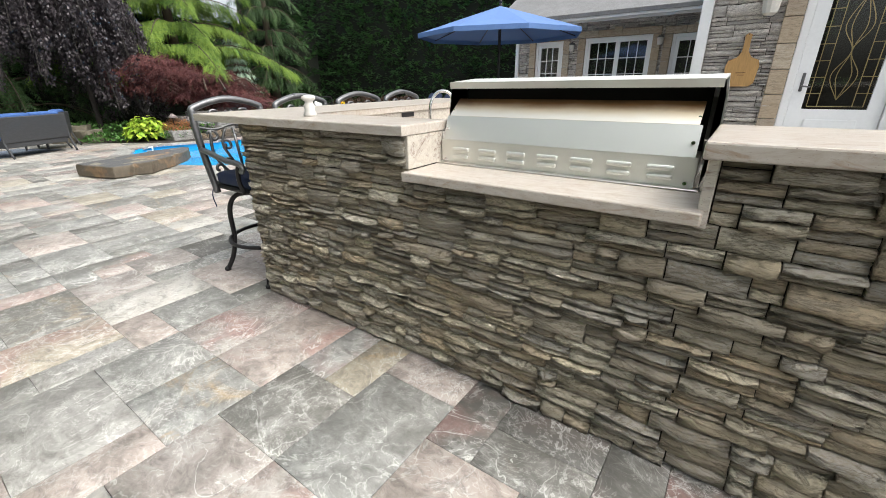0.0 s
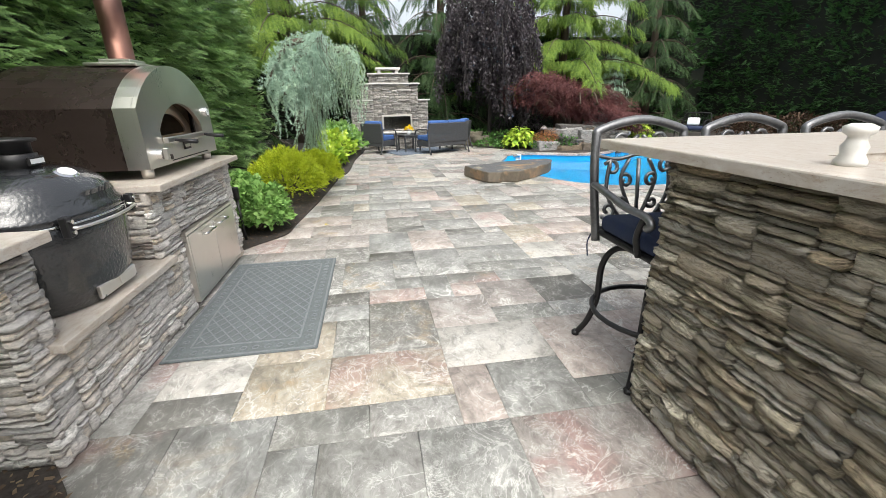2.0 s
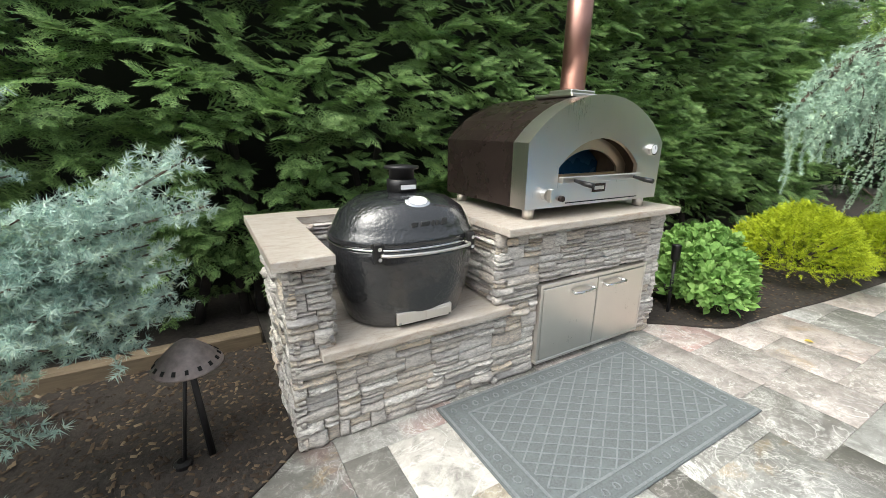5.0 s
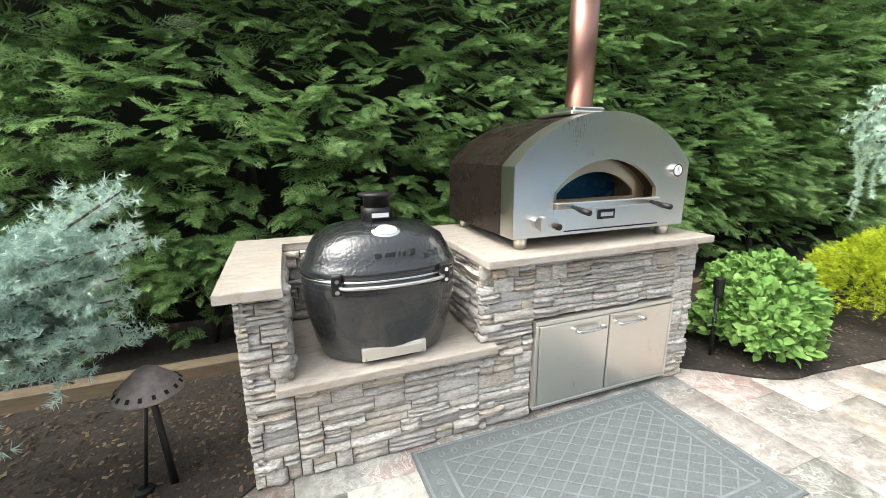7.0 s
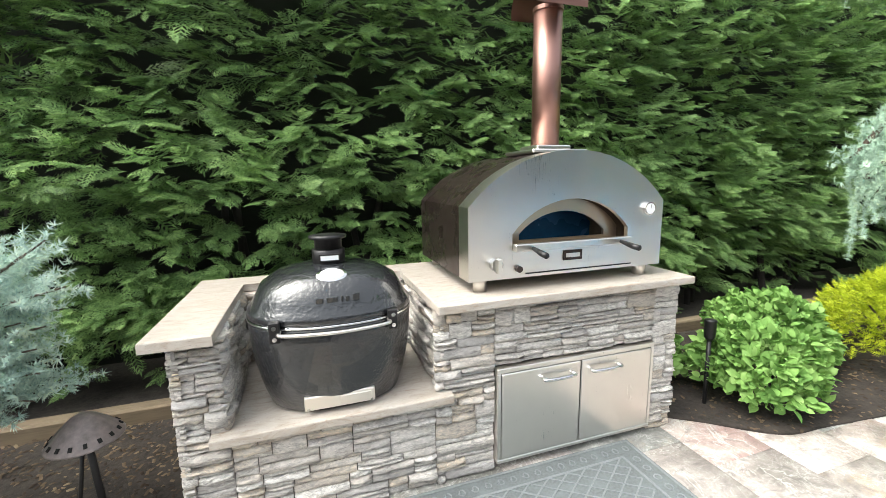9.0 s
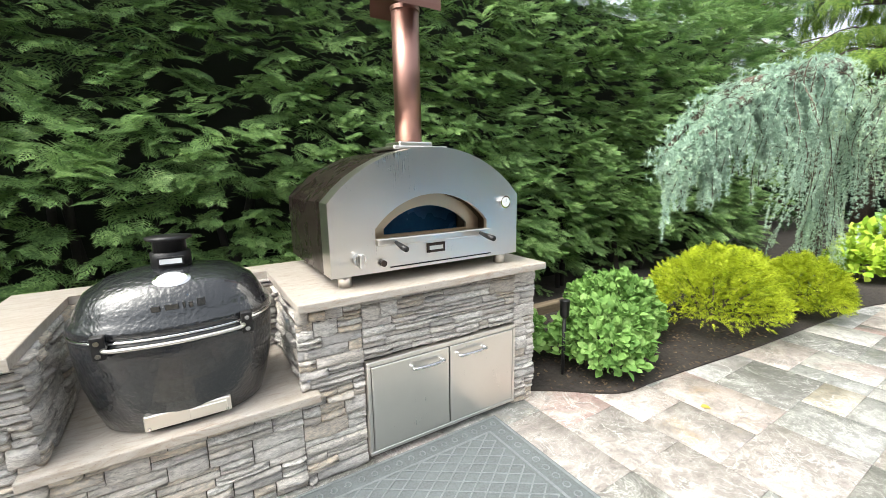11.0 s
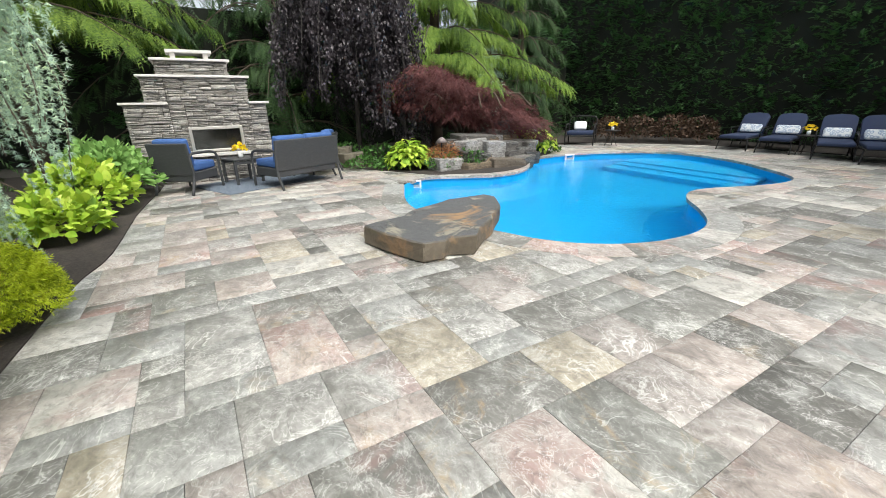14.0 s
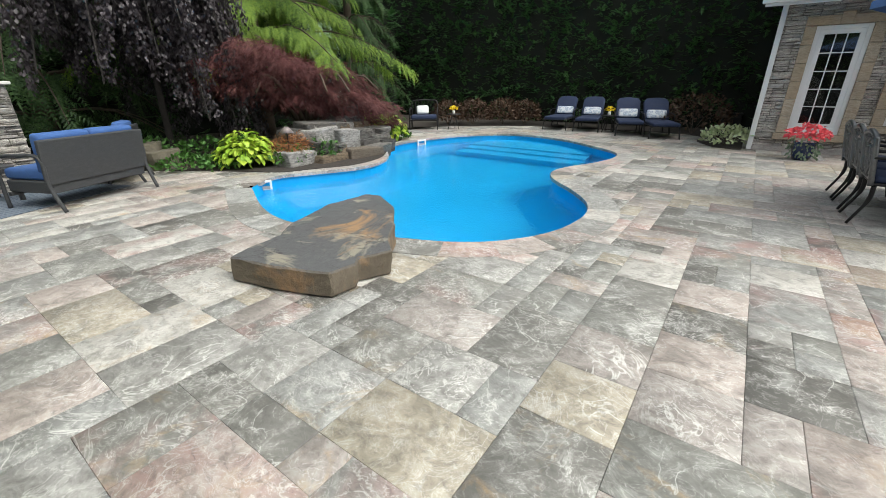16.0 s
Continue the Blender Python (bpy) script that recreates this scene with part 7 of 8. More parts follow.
pl = thing("throw_pillow", "white striped throw pillow on the far chair", "pillow", pose(-14.0, 11.15, 0.0, 0, 0, 215) @ pose(0.05, -0.17, 0.43, 16, 0, 8))
part("cover", cushion(0.38, 0.13, 0.26, 0.05), WHITE_PAINT, pl, smooth=True)

# ---- built-in grill, sink and small things on the island ----
hood = thing("gas_grill", "stainless built-in gas grill with a heat-scorched hood back", "grill", pose(-0.61, 1.56, 0.955))
SCORCHED, nt, b = start("heat_tinted_steel")
p = place(nt)
z = nt.nodes.new("ShaderNodeSeparateXYZ")
nt.links.new(p, z.inputs[0])
tint = maths(nt, "ADD", maths(nt, "MULTIPLY", maths(nt, "SUBTRACT", z.outputs[2], 1.165), 12.0), maths(nt, "MULTIPLY", grain(nt, p, 5.0, 5), 0.35))
nt.links.new(ramp(nt, tint, [(0.25, (0.80, 0.76, 0.66)), (0.55, (0.74, 0.62, 0.44)), (0.8, (0.36, 0.20, 0.09)), (1.0, (0.12, 0.07, 0.04))]), b.inputs["Base Color"])
b.inputs["Metallic"].default_value, b.inputs["Roughness"].default_value = 0.9, 0.34
STEEL_PALE = brushed("pale_brushed_steel", (0.84, 0.84, 0.80), 0.48)


def strip(bm, x0, x1, profile, thick=0.006):
    """A bent sheet: a profile of (y, z) drawn along x."""
    a, c = [bm.verts.new((x0, y, z_)) for y, z_ in profile], [bm.verts.new((x1, y, z_)) for y, z_ in profile]
    for i in range(len(profile) - 1):
        bm.faces.new((a[i], c[i], c[i + 1], a[i + 1]))
    bmesh.ops.recalc_face_normals(bm, faces=bm.faces)
    bmesh.ops.solidify(bm, geom=bm.faces[:], thickness=thick)
    return bm


part("tray_flange", boxes((-0.53, 0.53, -0.03, 0.02, 0.001, 0.007), bevel=0.002), STEEL, hood)
lp = part("lower_panel", strip(bmesh.new(), -0.51, 0.51, [(0.0, 0.007), (0.0, 0.105)]), STEEL_PALE, hood, "louvred steel back panel")
part("middle_panel", strip(bmesh.new(), -0.50, 0.50, [(0.0, 0.106), (0.035, 0.205)]), STEEL_PALE, hood, "sloping steel panel")
part("upper_panel", strip(bmesh.new(), -0.49, 0.49, [(0.036, 0.206), (0.12, 0.275)]), SCORCHED, hood, "heat-tinted steel panel")
for i in range(7):
    x = -0.405 + i * 0.135
    lv = part("louvre", boxes((x - 0.043, x + 0.043, -0.014, -0.001, 0.058, 0.076), bevel=0.006, segments=2), STEEL_PALE, lp)
    lv2 = part("louvre", boxes((x - 0.04, x + 0.04, -0.016, -0.001, 0.028, 0.045), bevel=0.006, segments=2), STEEL_PALE, lp)
# black sheet in place of the shade in the gap below the lid
part("hood_back", boxes((-0.50, 0.50, 0.20, 0.215, 0.10, 0.345)), GAP_SHADE, hood, "black sheet standing in for the shaded gap under the hood")
lid = part("lid_top", strip(bmesh.new(), -0.52, 0.53, [(0.085, 0.318), (0.08, 0.345), (0.30, 0.36), (0.55, 0.28), (0.62, 0.10)], 0.008), STEEL_PALE, hood, "folded steel lid")
for s in (-0.515, 0.522):
    bm = bmesh.new()
    pts = [(0.05, 0.05), (0.09, 0.34), (0.30, 0.355), (0.54, 0.275), (0.61, 0.10), (0.61, 0.0), (0.05, 0.0)]
    vs = [bm.verts.new((s, y, z_)) for y, z_ in pts]
    bm.faces.new(vs)
    bmesh.ops.solidify(bm, geom=bm.faces[:], thickness=0.008)
    side = part("lid_side", bm, STEEL, hood, "steel lid side")
for y, z_ in ((-0.004, 0.02), (0.016, 0.15), (0.07, 0.225)):
    for x in (-0.485, 0.485):
        part("screw", tube(bmesh.new(), [(x, y, z_), (x, y - 0.008, z_ + 0.002)], 0.006, 8), CHROME, hood)
part("firebox", boxes((-0.50, 0.50, 0.216, 0.61, 0.002, 0.09)), STEEL, hood)

fa = thing("faucet", "chrome gooseneck bar faucet at the sink", "faucet", pose(-2.02, 2.66, 0.955))
part("spout", tube(bmesh.new(), bend([(0, 0, 0), (0, 0, 0.16), (0.02, 0.03, 0.25), (0.07, 0.06, 0.285), (0.13, 0.09, 0.26), (0.15, 0.10, 0.18)], 6), 0.012, 10), CHROME, fa, smooth=True)
part("escutcheon", spin(bmesh.new(), [(0.03, 0.0), (0.028, 0.02), (0.015, 0.03)], 16), CHROME, fa)
part("lever", tube(bmesh.new(), [(0, 0, 0.06), (0.03, -0.05, 0.075)], 0.006, 8), CHROME, fa)
part("spray_head", tube(bmesh.new(), [(0.15, 0.10, 0.18), (0.152, 0.101, 0.10)], [0.014, 0.02], 10), CHROME, fa)
sk = thing("bar_sink", "small steel bar sink set in the granite counter", "sink", pose(-1.78, 2.75, 0.955))
part("rim", boxes((-0.17, 0.17, -0.20, -0.17, 0.0, 0.006), (-0.17, 0.17, 0.17, 0.20, 0.0, 0.006), (-0.17, -0.14, -0.17, 0.17, 0.0, 0.006), (0.14, 0.17, -0.17, 0.17, 0.0, 0.006), bevel=0.002), STEEL, sk)
part("bowl", boxes((-0.14, 0.14, -0.17, 0.17, 0.0005, 0.002)), STEEL_DARK, sk)
bm = bmesh.new()
spin(bm, [(0.035, 0.0), (0.036, 0.012), (0.026, 0.03), (0.03, 0.05), (0.022, 0.065), (0.02, 0.075), (0.034, 0.085), (0.036, 0.10), (0.02, 0.108)], 20)
CERAMIC = plain("white_and_brown_ceramic", (0.72, 0.70, 0.66), 0.3, scale=9, vary=0.5)
tagged(put("chef_figurine", bpy.data.meshes.new("chef_figurine"), None), "small white ceramic chef figurine on the bar top", "figurine")
fig = bpy.data.objects["chef_figurine"]
bm.to_mesh(fig.data)
bm.free()
fig.data.materials.append(CERAMIC)
fig.data.polygons.foreach_set("use_smooth", [True] * len(fig.data.polygons))
fig.matrix_basis = pose(-1.93, 1.47, 1.142)
TERRA = plain("painted_terracotta", (0.42, 0.13, 0.06), 0.5, scale=22, vary=0.5)
pt = thing("flower_pot", "painted orange pot of red geraniums on the counter", "plant pot", pose(-1.98, 3.66, 0.955))
part("pot", spin(bmesh.new(), [(0.06, 0.012), (0.085, 0.05), (0.09, 0.085), (0.078, 0.09)], 20), TERRA, pt, smooth=True)
part("saucer", spin(bmesh.new(), [(0.075, 0.0), (0.085, 0.012)], 20), TERRA, pt)
p, d = dome(90, (0, 0), 0.12, 0.13, 0.085)
put("leaves", mesh_of("leaves", *scatter(LEAF_ROUND, p, d + rng.normal(0, 0.4, (90, 3)), d + (0, 0, 0.6), 0.055 * rng.uniform(0.7, 1.3, 90))), HOSTA_LEAF, pt)
p, d = dome(26, (0.03, 0.05), 0.05, 0.10, 0.20)
put("bloom_cluster", mesh_of("bloom_cluster", *scatter(LEAF_ROUND, p, d, d + (0, 0, 0.6), np.full(26, 0.035))), leafy("red_petals", [(0.5, 0.02, 0.02), (0.7, 0.04, 0.03)], 0.5, 0.2), pt)

# ---- the house ----
PANE = clear("window_glass", (0.9, 0.95, 0.95))
# dark panels behind the glass: the unlit rooms' shade is put into their colour
ROOM_SHADE = plain("dim_room_shade", (0.05, 0.048, 0.045), 0.9)
SHINGLE = plain("grey_shingle", (0.20, 0.20, 0.205), 0.9, scale=30, vary=0.35, relief=0.4)
HY = 11.5
house = thing("house", "house of grey-brown ledgestone with tan trim and shingle roof", "house", kind="structure")
OPEN = [(-5.05, -4.28, 0.36, 2.25), (-3.72, -2.16, 0.55, 2.27), (-1.75, -0.80, 0.55, 2.24)]
edges = [-5.55] + [v for o in OPEN for v in o[:2]] + [-0.62]
specs = [(a, b_, HY, HY + 0.3, 0, 2.75) for a, b_ in zip(edges[::2], edges[1::2])]
specs += [s for a, b_, z0, z1 in OPEN for s in ((a, b_, HY, HY + 0.3, 0, z0), (a, b_, HY, HY + 0.3, z1, 2.75))]
part("wall", boxes(*specs), MORTAR, house)
part("side_wall", boxes((-5.55, -5.25, HY + 0.3, 18.0, 0, 2.75)), STONE_HOUSE, house)
part("room", boxes((-5.2, -0.6, 14.0, 14.1, 0, 2.7), (-5.2, -0.6, HY + 0.31, 14.0, 0.0, 0.05), (-5.2, -0.6, HY + 0.31, 14.0, 2.65, 2.7)), ROOM_SHADE, house, "dark panels standing in for the dim room behind the windows")
for a, b_ in zip(edges[::2], edges[1::2]):
    face(house, STONE_HOUSE, (a, HY, 0), (1, 0, 0), (0, -1, 0), b_ - a, 0, 2.7, 0.04, False, short=0.16, long=0.45, low=0.04, high=0.09)
for a, b_, z0, z1 in OPEN:
    face(house, STONE_HOUSE, (a, HY, 0), (1, 0, 0), (0, -1, 0), b_ - a, 0, z0 - 0.14, 0.04, False, short=0.16, long=0.45, low=0.04, high=0.09)
    face(house, STONE_HOUSE, (a, HY, 0), (1, 0, 0), (0, -1, 0), b_ - a, z1 + 0.16, 2.7, 0.04, False, short=0.16, long=0.45, low=0.04, high=0.09)
for a, b_, z0, z1 in OPEN:
    n = 6
    for x in (a - 0.17, b_):
        for k in range(n):
            zz0, zz1 = z0 + (z1 - z0) * k / n, z0 + (z1 - z0) * (k + 1) / n
            part("trim_stone", boxes((x, x + 0.17, HY - 0.075, HY + 0.02, zz0 + 0.003, zz1 - 0.003), bevel=0.006), TAN_STONE, house)
    part("sill", boxes((a - 0.2, b_ + 0.2, HY - 0.11, HY + 0.1, z0 - 0.13, z0 - 0.005), bevel=0.008), TAN_STONE, house, "tan stone sill")
    m = max(2, int((b_ - a + 0.34) / 0.4))
    for k in range(m):
        w = (b_ - a + 0.34) / m
        part("lintel_stone", boxes((a - 0.17 + k * w + 0.002, a - 0.17 + (k + 1) * w - 0.002, HY - 0.08, HY + 0.02, z1 + 0.004, z1 + 0.155), bevel=0.006), TAN_STONE, house)
    part("keystone", boxes(((a + b_) / 2 - 0.09, (a + b_) / 2 + 0.09, HY - 0.10, HY - 0.081, z1 + 0.006, z1 + 0.2), bevel=0.006), TAN_STONE, house)


def window(name, label, a, b_, z0, z1, y, leaves, cols, rows):
    t = tagged(thing(name, label, "window", kind="structure"), "")
    f = 0.07
    part("window_frame", boxes((a, a + f, y - 0.02, y + 0.08, z0, z1), (b_ - f, b_, y - 0.02, y + 0.08, z0, z1), (a + f, b_ - f, y - 0.02, y + 0.08, z1 - f, z1), (a + f, b_ - f, y - 0.02, y + 0.08, z0, z0 + f * 1.6), bevel=0.004), WHITE_PAINT, t, "white window frame")
    w = (b_ - a - 2 * f) / leaves
    for k in range(leaves):
        x0, x1 = a + f + k * w, a + f + (k + 1) * w
        zz0, zz1 = z0 + f * 1.6, z1 - f
        s = 0.05 if leaves > 1 else 0.075
        sash = part("sash", boxes((x0, x0 + s, y, y + 0.05, zz0, zz1), (x1 - s, x1, y, y + 0.05, zz0, zz1), (x0 + s, x1 - s, y, y + 0.05, zz1 - s, zz1), (x0 + s, x1 - s, y, y + 0.05, zz0, zz0 + s)), WHITE_PAINT, t)
        for i in range(1, cols):
            xx = x0 + s + (x1 - x0 - 2 * s) * i / cols
            part("glazing_bar", boxes((xx - 0.009, xx + 0.009, y + 0.005, y + 0.03, zz0 + s, zz1 - s)), WHITE_PAINT, sash)
        for j in range(1, rows):
            zz = zz0 + s + (zz1 - zz0 - 2 * s) * j / rows
            part("glazing_bar", boxes((x0 + s, x1 - s, y + 0.004, y + 0.031, zz - 0.009, zz + 0.009)), WHITE_PAINT, sash)
        g_ = part("pane", boxes((x0 + s, x1 - s, y + 0.034, y + 0.040, zz0 + s, zz1 - s)), PANE, sash)
        g_.visible_shadow = False
    return t


window("window_1", "white fifteen-pane window with tan stone trim", *OPEN[0], HY, 1, 3, 5)
window("window_2", "white twin sliding window with glazing bars", *OPEN[1], HY, 2, 3, 4)
window("window_3", "white window with glazing bars", *OPEN[2], HY, 1, 3, 4)
bm = bmesh.new()
strip(bm, -5.95, -0.5, [(10.75, 2.66), (10.75, 2.72), (16.0, 5.5)], 0.04)
roof = part("roof", bm, SHINGLE, house, "grey shingle roof")
bm = bmesh.new()
for k in range(22):
    y0 = 10.72 + k * 0.2
    z0 = 2.735 + (y0 - 10.75) * 0.53
    off = rng.uniform(0, 0.3)
    for i in range(19):
        x = -5.95 + i * 0.3 - off * 0.5
        box(bm, max(-5.95, x), min(-0.5, x + 0.295), y0, y0 + 0.22, z0 + 0.0, z0 + 0.012, m=Matrix.Translation((0, y0, z0)) @ Matrix.Rotation(math.atan(0.53), 4, "X") @ Matrix.Translation((0, -y0, -z0)))
tagged(part("shingles", bm, SHINGLE, roof), kind="stuff")
part("fascia", boxes((-5.9, -0.6, 10.86, 10.90, 2.56, 2.70), bevel=0.004), WHITE_PAINT, house, "white fascia board")
part("gutter", boxes((-5.95, -0.6, 10.74, 10.855, 2.60, 2.70), bevel=0.02, segments=2), WHITE_PAINT, house, "white rain gutter")
part("soffit", boxes((-5.9, -0.6, 10.90, HY - 0.06, 2.69, 2.71)), WHITE_PAINT, house)
part("corner_board", boxes((-5.63, -5.54, HY - 0.09, HY + 0.02, 0, 2.70), bevel=0.01), WHITE_PAINT, house, "white downspout at the corner")
part("base_course", boxes((-5.53, -0.7, HY - 0.10, HY - 0.045, 0, 0.10), bevel=0.006), STONE_HOUSE, house)


def sconce(x, y, z_, s=1.0):
    t = thing("wall_lantern", "grey metal wall lantern with a white glass shade", "wall lamp", pose(x, y, z_), "wall lanterns")
    part("back_plate", boxes((-0.04 * s, 0.04 * s, -0.015, 0.0, -0.1 * s, 0.1 * s), bevel=0.006), IRON_GREY, t)
    part("arm", tube(bmesh.new(), bend([(0, -0.01, 0.05 * s), (0, -0.06 * s, 0.12 * s), (0, -0.11 * s, 0.10 * s)], 4), 0.008, 6), IRON_GREY, t)
    part("cap", spin(bmesh.new(), [(0.085 * s, 0.055 * s), (0.05 * s, 0.09 * s), (0.012 * s, 0.11 * s)], 12, (0, -0.11 * s)), IRON_GREY, t, "metal cap")
    part("shade", spin(bmesh.new(), [(0.03 * s, -0.10 * s), (0.055 * s, -0.08 * s), (0.07 * s, 0.05 * s)], 12, (0, -0.11 * s)), plain("frosted_shade", (0.62, 0.60, 0.56), 0.4), t, "frosted shade")


sconce(-4.02, HY - 0.06, 2.08)
sconce(-1.98, HY - 0.06, 2.12)
# the wing beside the bar
WY = 6.5
part("wing_wall", boxes((-0.60, 0.28, WY, WY + 0.3, 0, 3.3), (1.26, 4.5, WY, WY + 0.3, 0, 3.3), (0.28, 1.26, WY, WY + 0.3, 2.44, 3.3), (0.28, 1.26, WY, WY + 0.3, 0, 0.28), (-0.60, -0.3, WY + 0.3, HY, 0, 3.3)), MORTAR, house)
part("wing_room", boxes((0.0, 2.0, 9.0, 9.1, 0.0, 2.6)), ROOM_SHADE, house, "dark panel standing in for the dim room behind the door")
for a, b_, z0, z1 in ((-0.60, 0.28, 0, 3.2), (1.26, 3.2, 0, 3.2), (0.28, 1.26, 2.46, 3.2)):
    face(house, STONE_HOUSE, (a, WY, 0), (1, 0, 0), (0, -1, 0), b_ - a, z0, z1, 0.045, False, short=0.16, long=0.45)
face(house, STONE_HOUSE, (-0.60, HY, 0), (0, -1, 0), (-1, 0, 0), HY - WY, 0, 3.2, 0.04, False, short=0.25, long=0.6, low=0.06, high=0.13)
part("wing_eave", boxes((-1.0, 4.5, WY - 0.4, HY, 3.21, 3.33)), WHITE_PAINT, house)
part("corner_post", boxes((-0.72, -0.60, WY - 0.09, WY + 0.04, 0, 3.2), bevel=0.008), WHITE_PAINT, house, "white corner post")
for k in range(9):
    part("trim_stone", boxes((0.10, 0.275, WY - 0.07, WY + 0.02, 0.3 + k * 0.27 + 0.003, 0.3 + (k + 1) * 0.27 - 0.003), bevel=0.006), TAN_STONE, house)
    part("trim_stone", boxes((1.265, 1.44, WY - 0.07, WY + 0.02, 0.3 + k * 0.27 + 0.003, 0.3 + (k + 1) * 0.27 - 0.003), bevel=0.006), TAN_STONE, house)
part("door_step", boxes((-0.1, 1.7, WY - 0.9, WY - 0.08, 0, 0.15), (-0.0, 1.6, WY - 0.5, WY - 0.08, 0.15, 0.29), bevel=0.01), LIMESTONE, house, "stone door step")
dr = thing("door_1", "white entry door with a leaded glass panel in a white frame", "door", kind="structure")
part("door_frame", boxes((0.28, 0.36, WY - 0.03, WY + 0.12, 0.28, 2.44), (1.18, 1.26, WY - 0.03, WY + 0.12, 0.28, 2.44), (0.36, 1.18, WY - 0.03, WY + 0.12, 2.36, 2.44), bevel=0.006), WHITE_PAINT, dr)
leaf = part("door_leaf", boxes((0.365, 0.49, WY + 0.02, WY + 0.065, 0.30, 2.355), (1.05, 1.175, WY + 0.02, WY + 0.065, 0.30, 2.355), (0.49, 1.05, WY + 0.02, WY + 0.065, 0.30, 0.95), (0.49, 1.05, WY + 0.02, WY + 0.065, 2.2, 2.355)), WHITE_PAINT, dr)
part("raised_panel", boxes((0.54, 1.0, WY + 0.008, WY + 0.02, 0.42, 0.84), bevel=0.01, segments=2), WHITE_PAINT, leaf)
g_ = part("pane", boxes((0.49, 1.05, WY + 0.04, WY + 0.046, 0.95, 2.2)), PANE, leaf)
g_.visible_shadow = False
BRASS = plain("brass_came", (0.45, 0.36, 0.18), 0.35, 0.9)
lines = [[(0.53, 0.98), (0.53, 2.17), (1.01, 2.17), (1.01, 0.98), (0.53, 0.98)]]
for z_ in np.arange(1.12, 2.1, 0.17):
    lines.append([(0.49, z_), (0.62, z_)])
    lines.append([(0.92, z_), (1.05, z_)])
lines += [[(0.62, 0.98), (0.62, 2.17)], [(0.92, 0.98), (0.92, 2.17)]]
for s in (-1, 1):
    for w_ in (0.06, 0.11):
        lines.append([(q.x, q.z) for q in bend([(0.77, 0, 1.05), (0.77 + s * w_, 0, 1.3), (0.77, 0, 1.55), (0.77 + s * w_, 0, 1.8), (0.77, 0, 2.1)], 6)])
for line in lines:
    part("leading", tube(bmesh.new(), [(x, WY + 0.036, z_) for x, z_ in line], 0.005, 4), BRASS, leaf)
hd = part("door_handle", boxes((0.415, 0.445, WY + 0.005, WY + 0.02, 1.14, 1.34), bevel=0.006), IRON_GREY, leaf, "dark lever handle")
part("lever", tube(bmesh.new(), [(0.43, WY + 0.005, 1.2), (0.43, WY - 0.03, 1.2), (0.51, WY - 0.03, 1.19)], 0.009, 6), IRON_GREY, hd)
sconce(-0.04, WY - 0.06, 2.06, 1.3)
pe = thing("pizza_peel", "wooden pizza peel hung on the stone wall", "pizza peel", pose(-0.18, WY - 0.075, 1.20))
PINE = plain("honey_pine", (0.46, 0.27, 0.10), 0.5, scale=12, vary=0.3, relief=0.1, stretch=(8, 1, 0.8))
bm = bmesh.new()
pts = [(-0.15, 0.04), (-0.11, 0.0), (0.11, 0.0), (0.15, 0.04), (0.17, 0.22), (0.15, 0.29), (0.07, 0.32), (0.03, 0.38), (0.026, 0.50), (0.035, 0.56), (0.0, 0.58), (-0.035, 0.56), (-0.026, 0.50), (-0.03, 0.38), (-0.07, 0.32), (-0.15, 0.29), (-0.17, 0.22)]
slab(bm, pts, 0.0, 0.02, 0.003)
bmesh.ops.transform(bm, matrix=pose(0, 0, 0, 90, 0, 0), verts=bm.verts[:])
bmesh.ops.recalc_face_normals(bm, faces=bm.faces)
part("blade", bm, PINE, pe, "honey-coloured pine blade and handle")
part("etched_mark", boxes((-0.05, 0.05, -0.0225, -0.0205, 0.15, 0.158), (-0.03, 0.04, -0.0225, -0.0205, 0.125, 0.131)), plain("burnt_wood", (0.16, 0.08, 0.03), 0.7), pe)
part("hook", tube(bmesh.new(), [(0, 0.02, 0.56), (0, -0.03, 0.565)], 0.006, 6), BLACK_IRON, pe)

pb = thing("flower_planter", "glazed navy pot of coral-pink flowers by the house wall", "plant pot", pose(-4.8, 10.42, 0))
part("pot", spin(bmesh.new(), [(0.12, 0.0), (0.155, 0.08), (0.17, 0.20), (0.165, 0.30), (0.18, 0.32), (0.155, 0.32)], 24), plain("navy_glaze", (0.015, 0.03, 0.10), 0.15, coat=0.5), pb, smooth=True)
p, d = dome(260, (0, 0), 0.27, 0.25, 0.33)
put("bloom_cluster", mesh_of("bloom_cluster", *scatter(LEAF_ROUND, p, d + rng.normal(0, 0.4, (260, 3)), d + (0, 0, 0.5), 0.07 * rng.uniform(0.7, 1.3, 260))), leafy("coral_petals", [(0.62, 0.06, 0.09), (0.78, 0.12, 0.15), (0.85, 0.22, 0.24)], 0.5, 0.25), pb)
n = 160
a = rng.uniform(0, 6.28, n)
p = np.c_[0.20 * np.cos(a), 0.20 * np.sin(a), rng.uniform(0.06, 0.38, n)]
put("trailing_leaves", mesh_of("trailing_leaves", *scatter(LEAF, p, np.c_[np.cos(a), np.sin(a), -np.ones(n)] + rng.normal(0, 0.4, (n, 3)), unit(n), 0.06 * rng.uniform(0.7, 1.3, n))), leafy("grey_green_leaf", [(0.12, 0.2, 0.12), (0.25, 0.33, 0.22)], 0.5, 0.2), pb)
tagged(part("garden_wall", boxes((-7.2, -5.56, 16.0, 16.2, 0, 2.2)), plain("grey_rendered_wall", (0.20, 0.21, 0.22), 0.9), None), "grey rendered wall beyond the house corner", "wall", kind="structure")

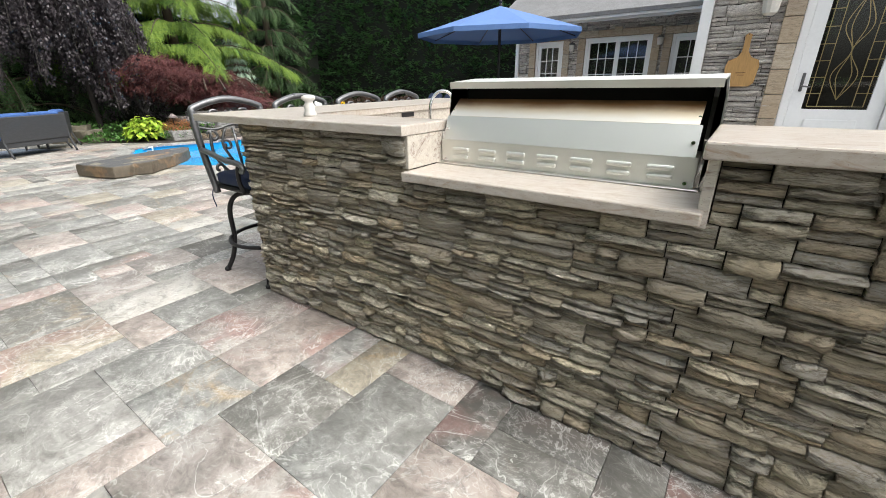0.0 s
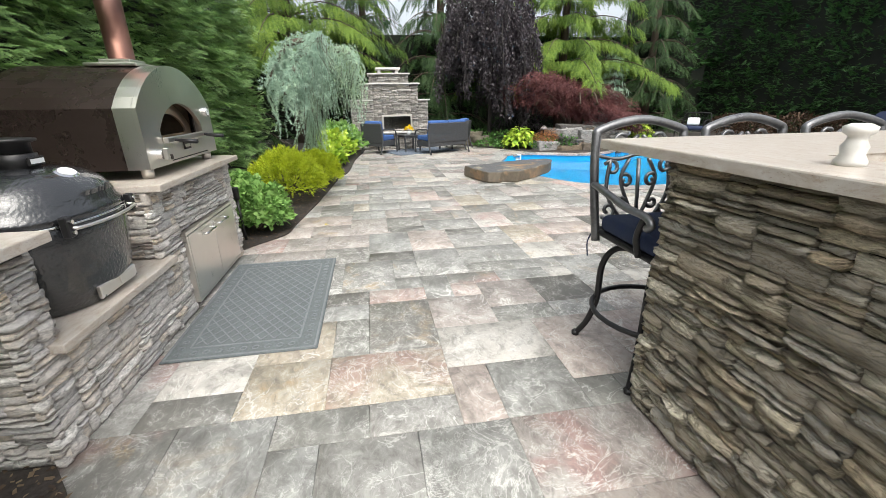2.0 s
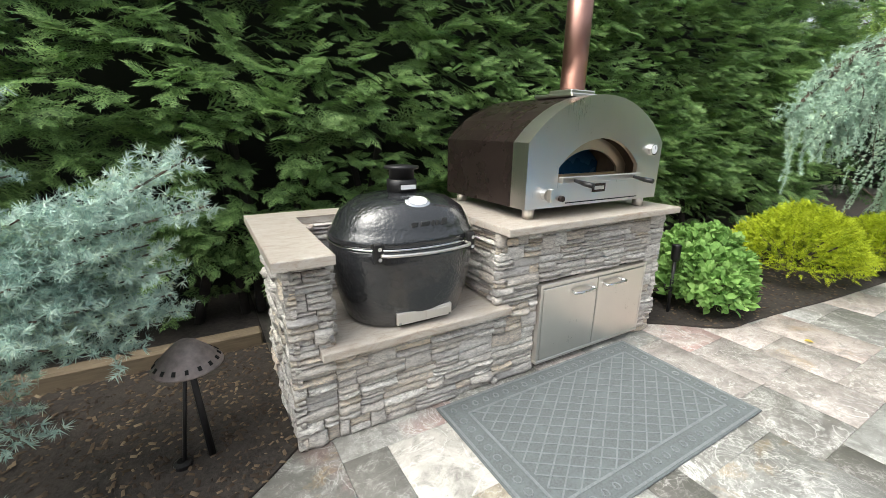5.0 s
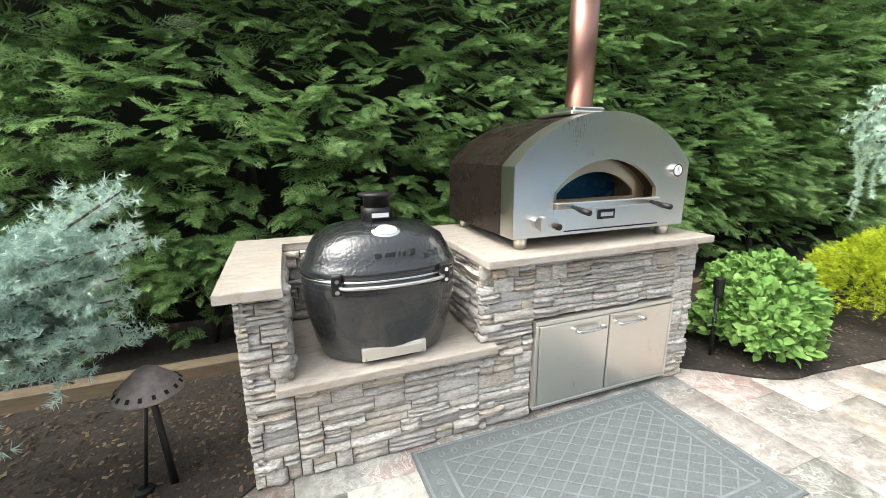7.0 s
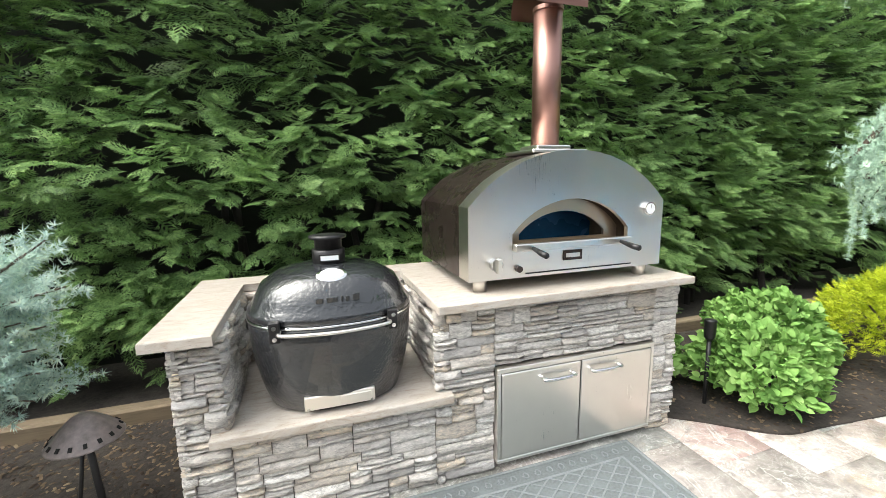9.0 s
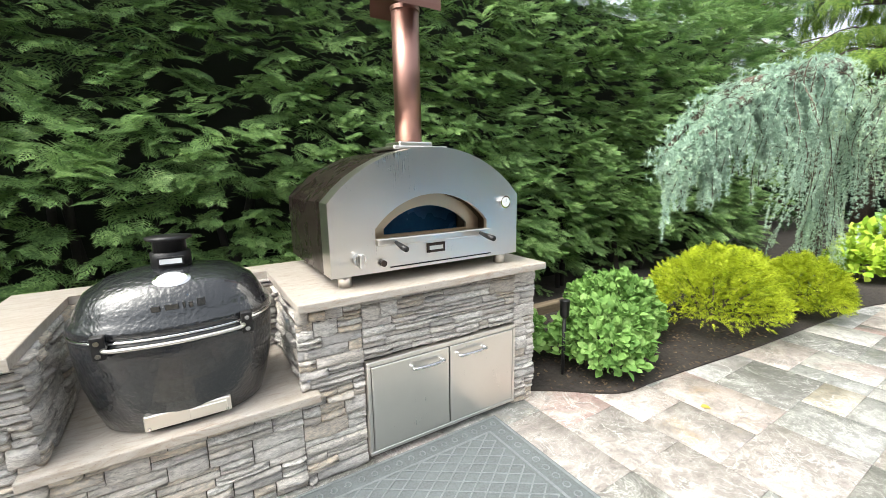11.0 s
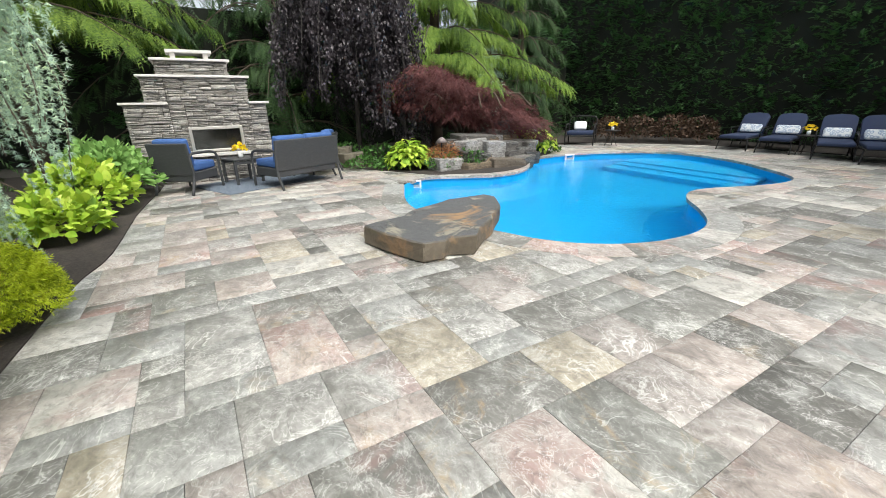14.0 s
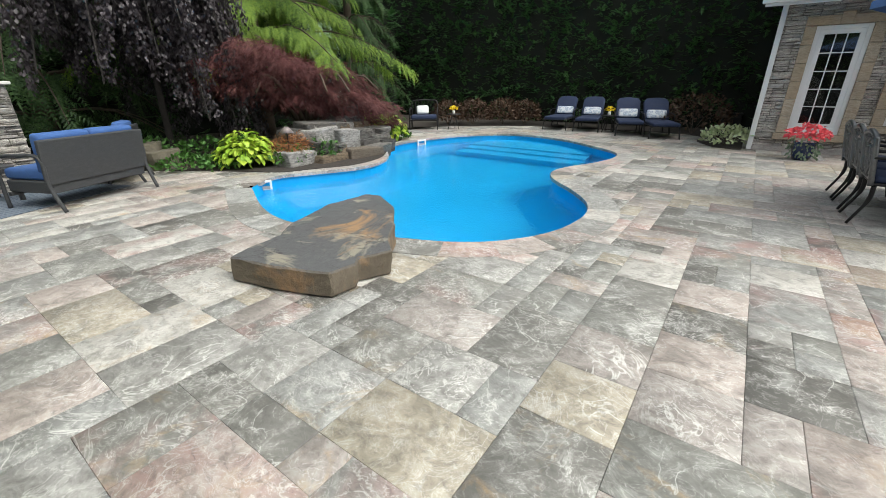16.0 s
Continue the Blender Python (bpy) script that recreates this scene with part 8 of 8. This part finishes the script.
bin_ = thing("storage_box", "black lidded storage box by the grey wall", "box", pose(-6.14, 15.55, 0.012, 0, 0, 8))
part("body", boxes((-0.24, 0.24, -0.22, 0.22, 0, 0.42), bevel=0.015, segments=2), BLACK_IRON, bin_)
part("lid", boxes((-0.26, 0.26, -0.24, 0.24, 0.421, 0.47), bevel=0.012, segments=2), BLACK_IRON, bin_)
for x, y, a in ((-5.66, -0.38, 40),):
    lf_ = tagged(put("fallen_leaf", mesh_of("fallen_leaf", *blade(0.36, 0.2, 0.1)), leafy("faded_yellow_leaf", [(0.40, 0.30, 0.05), (0.50, 0.38, 0.08)], 0.7, 0.1)), "yellow fallen leaf lying on the paving", "leaf")
    lf_.matrix_basis = pose(x, y, 0.012, 0, 0, a) @ Matrix.Scale(0.06, 4)

# ---- stones and tiles, piece by piece ----
g = np.random.default_rng(21)
for parent, material, origin, u, n, length, z0, z1, depth, single, kw in WALLS:
    pieces = courses(length, z0, z1, g, **kw)
    lay(parent, "ledge_stone", material, [(origin, u, n)] * len(pieces), pieces, g, depth, single)

patio = thing("patio", "tumbled marble paving in grey, cream and rose with white veins", "paving", kind="structure")
TILE_MESH = {}
near, far = [], []
for t in tiles:
    x, y = X0 + (t[0] + t[2] / 2) * UNIT, Y0 + (t[1] + t[3] / 2) * UNIT
    d = min(math.hypot(x - a, y - b) for a, b in ((-1.4, 0.6), (-2.6, 0.4), (-4.2, 0.6), (-5.6, 1.8), (-6.6, 2.2)))
    (near if d < 1.75 else far).append(t)
for i, j, w, h in near:
    if (w, h) not in TILE_MESH:
        TILE_MESH[w, h] = mesh_of("paver", *tile_mesh(w, h))
        TILE_MESH[w, h].materials.append(MARBLE)
    ob = new("paver", TILE_MESH[w, h])
    ob.parent = patio
    ob.matrix_basis = pose(X0 + i * UNIT, Y0 + j * UNIT, 0, float(g.normal(0, 0.1)), float(g.normal(0, 0.1)), 0)
packs = []
for i, j, w, h in far:
    v, f = tile_mesh(w, h)
    packs.append((v + (X0 + i * UNIT, Y0 + j * UNIT, float(g.normal(0, 0.0008))), f))
tagged(put("far_pavers", mesh_of("far_pavers", *joined(*packs)), MARBLE, patio), kind="stuff")

# countless small growth and pattern pieces
for o in bpy.data.objects:
    if o.parent and o.name.split(".")[0] in ("bloom_cluster", "leaves", "stems", "stalks", "trailing_leaves", "lattice", "scroll_border", "crown", "border_ribs", "slats"):
        o["kind"] = "stuff"
    if o.parent and o.name.startswith("trunk") and o.parent.name == "red_maple":
        o.name, o["kind"] = "branchwork", "stuff"
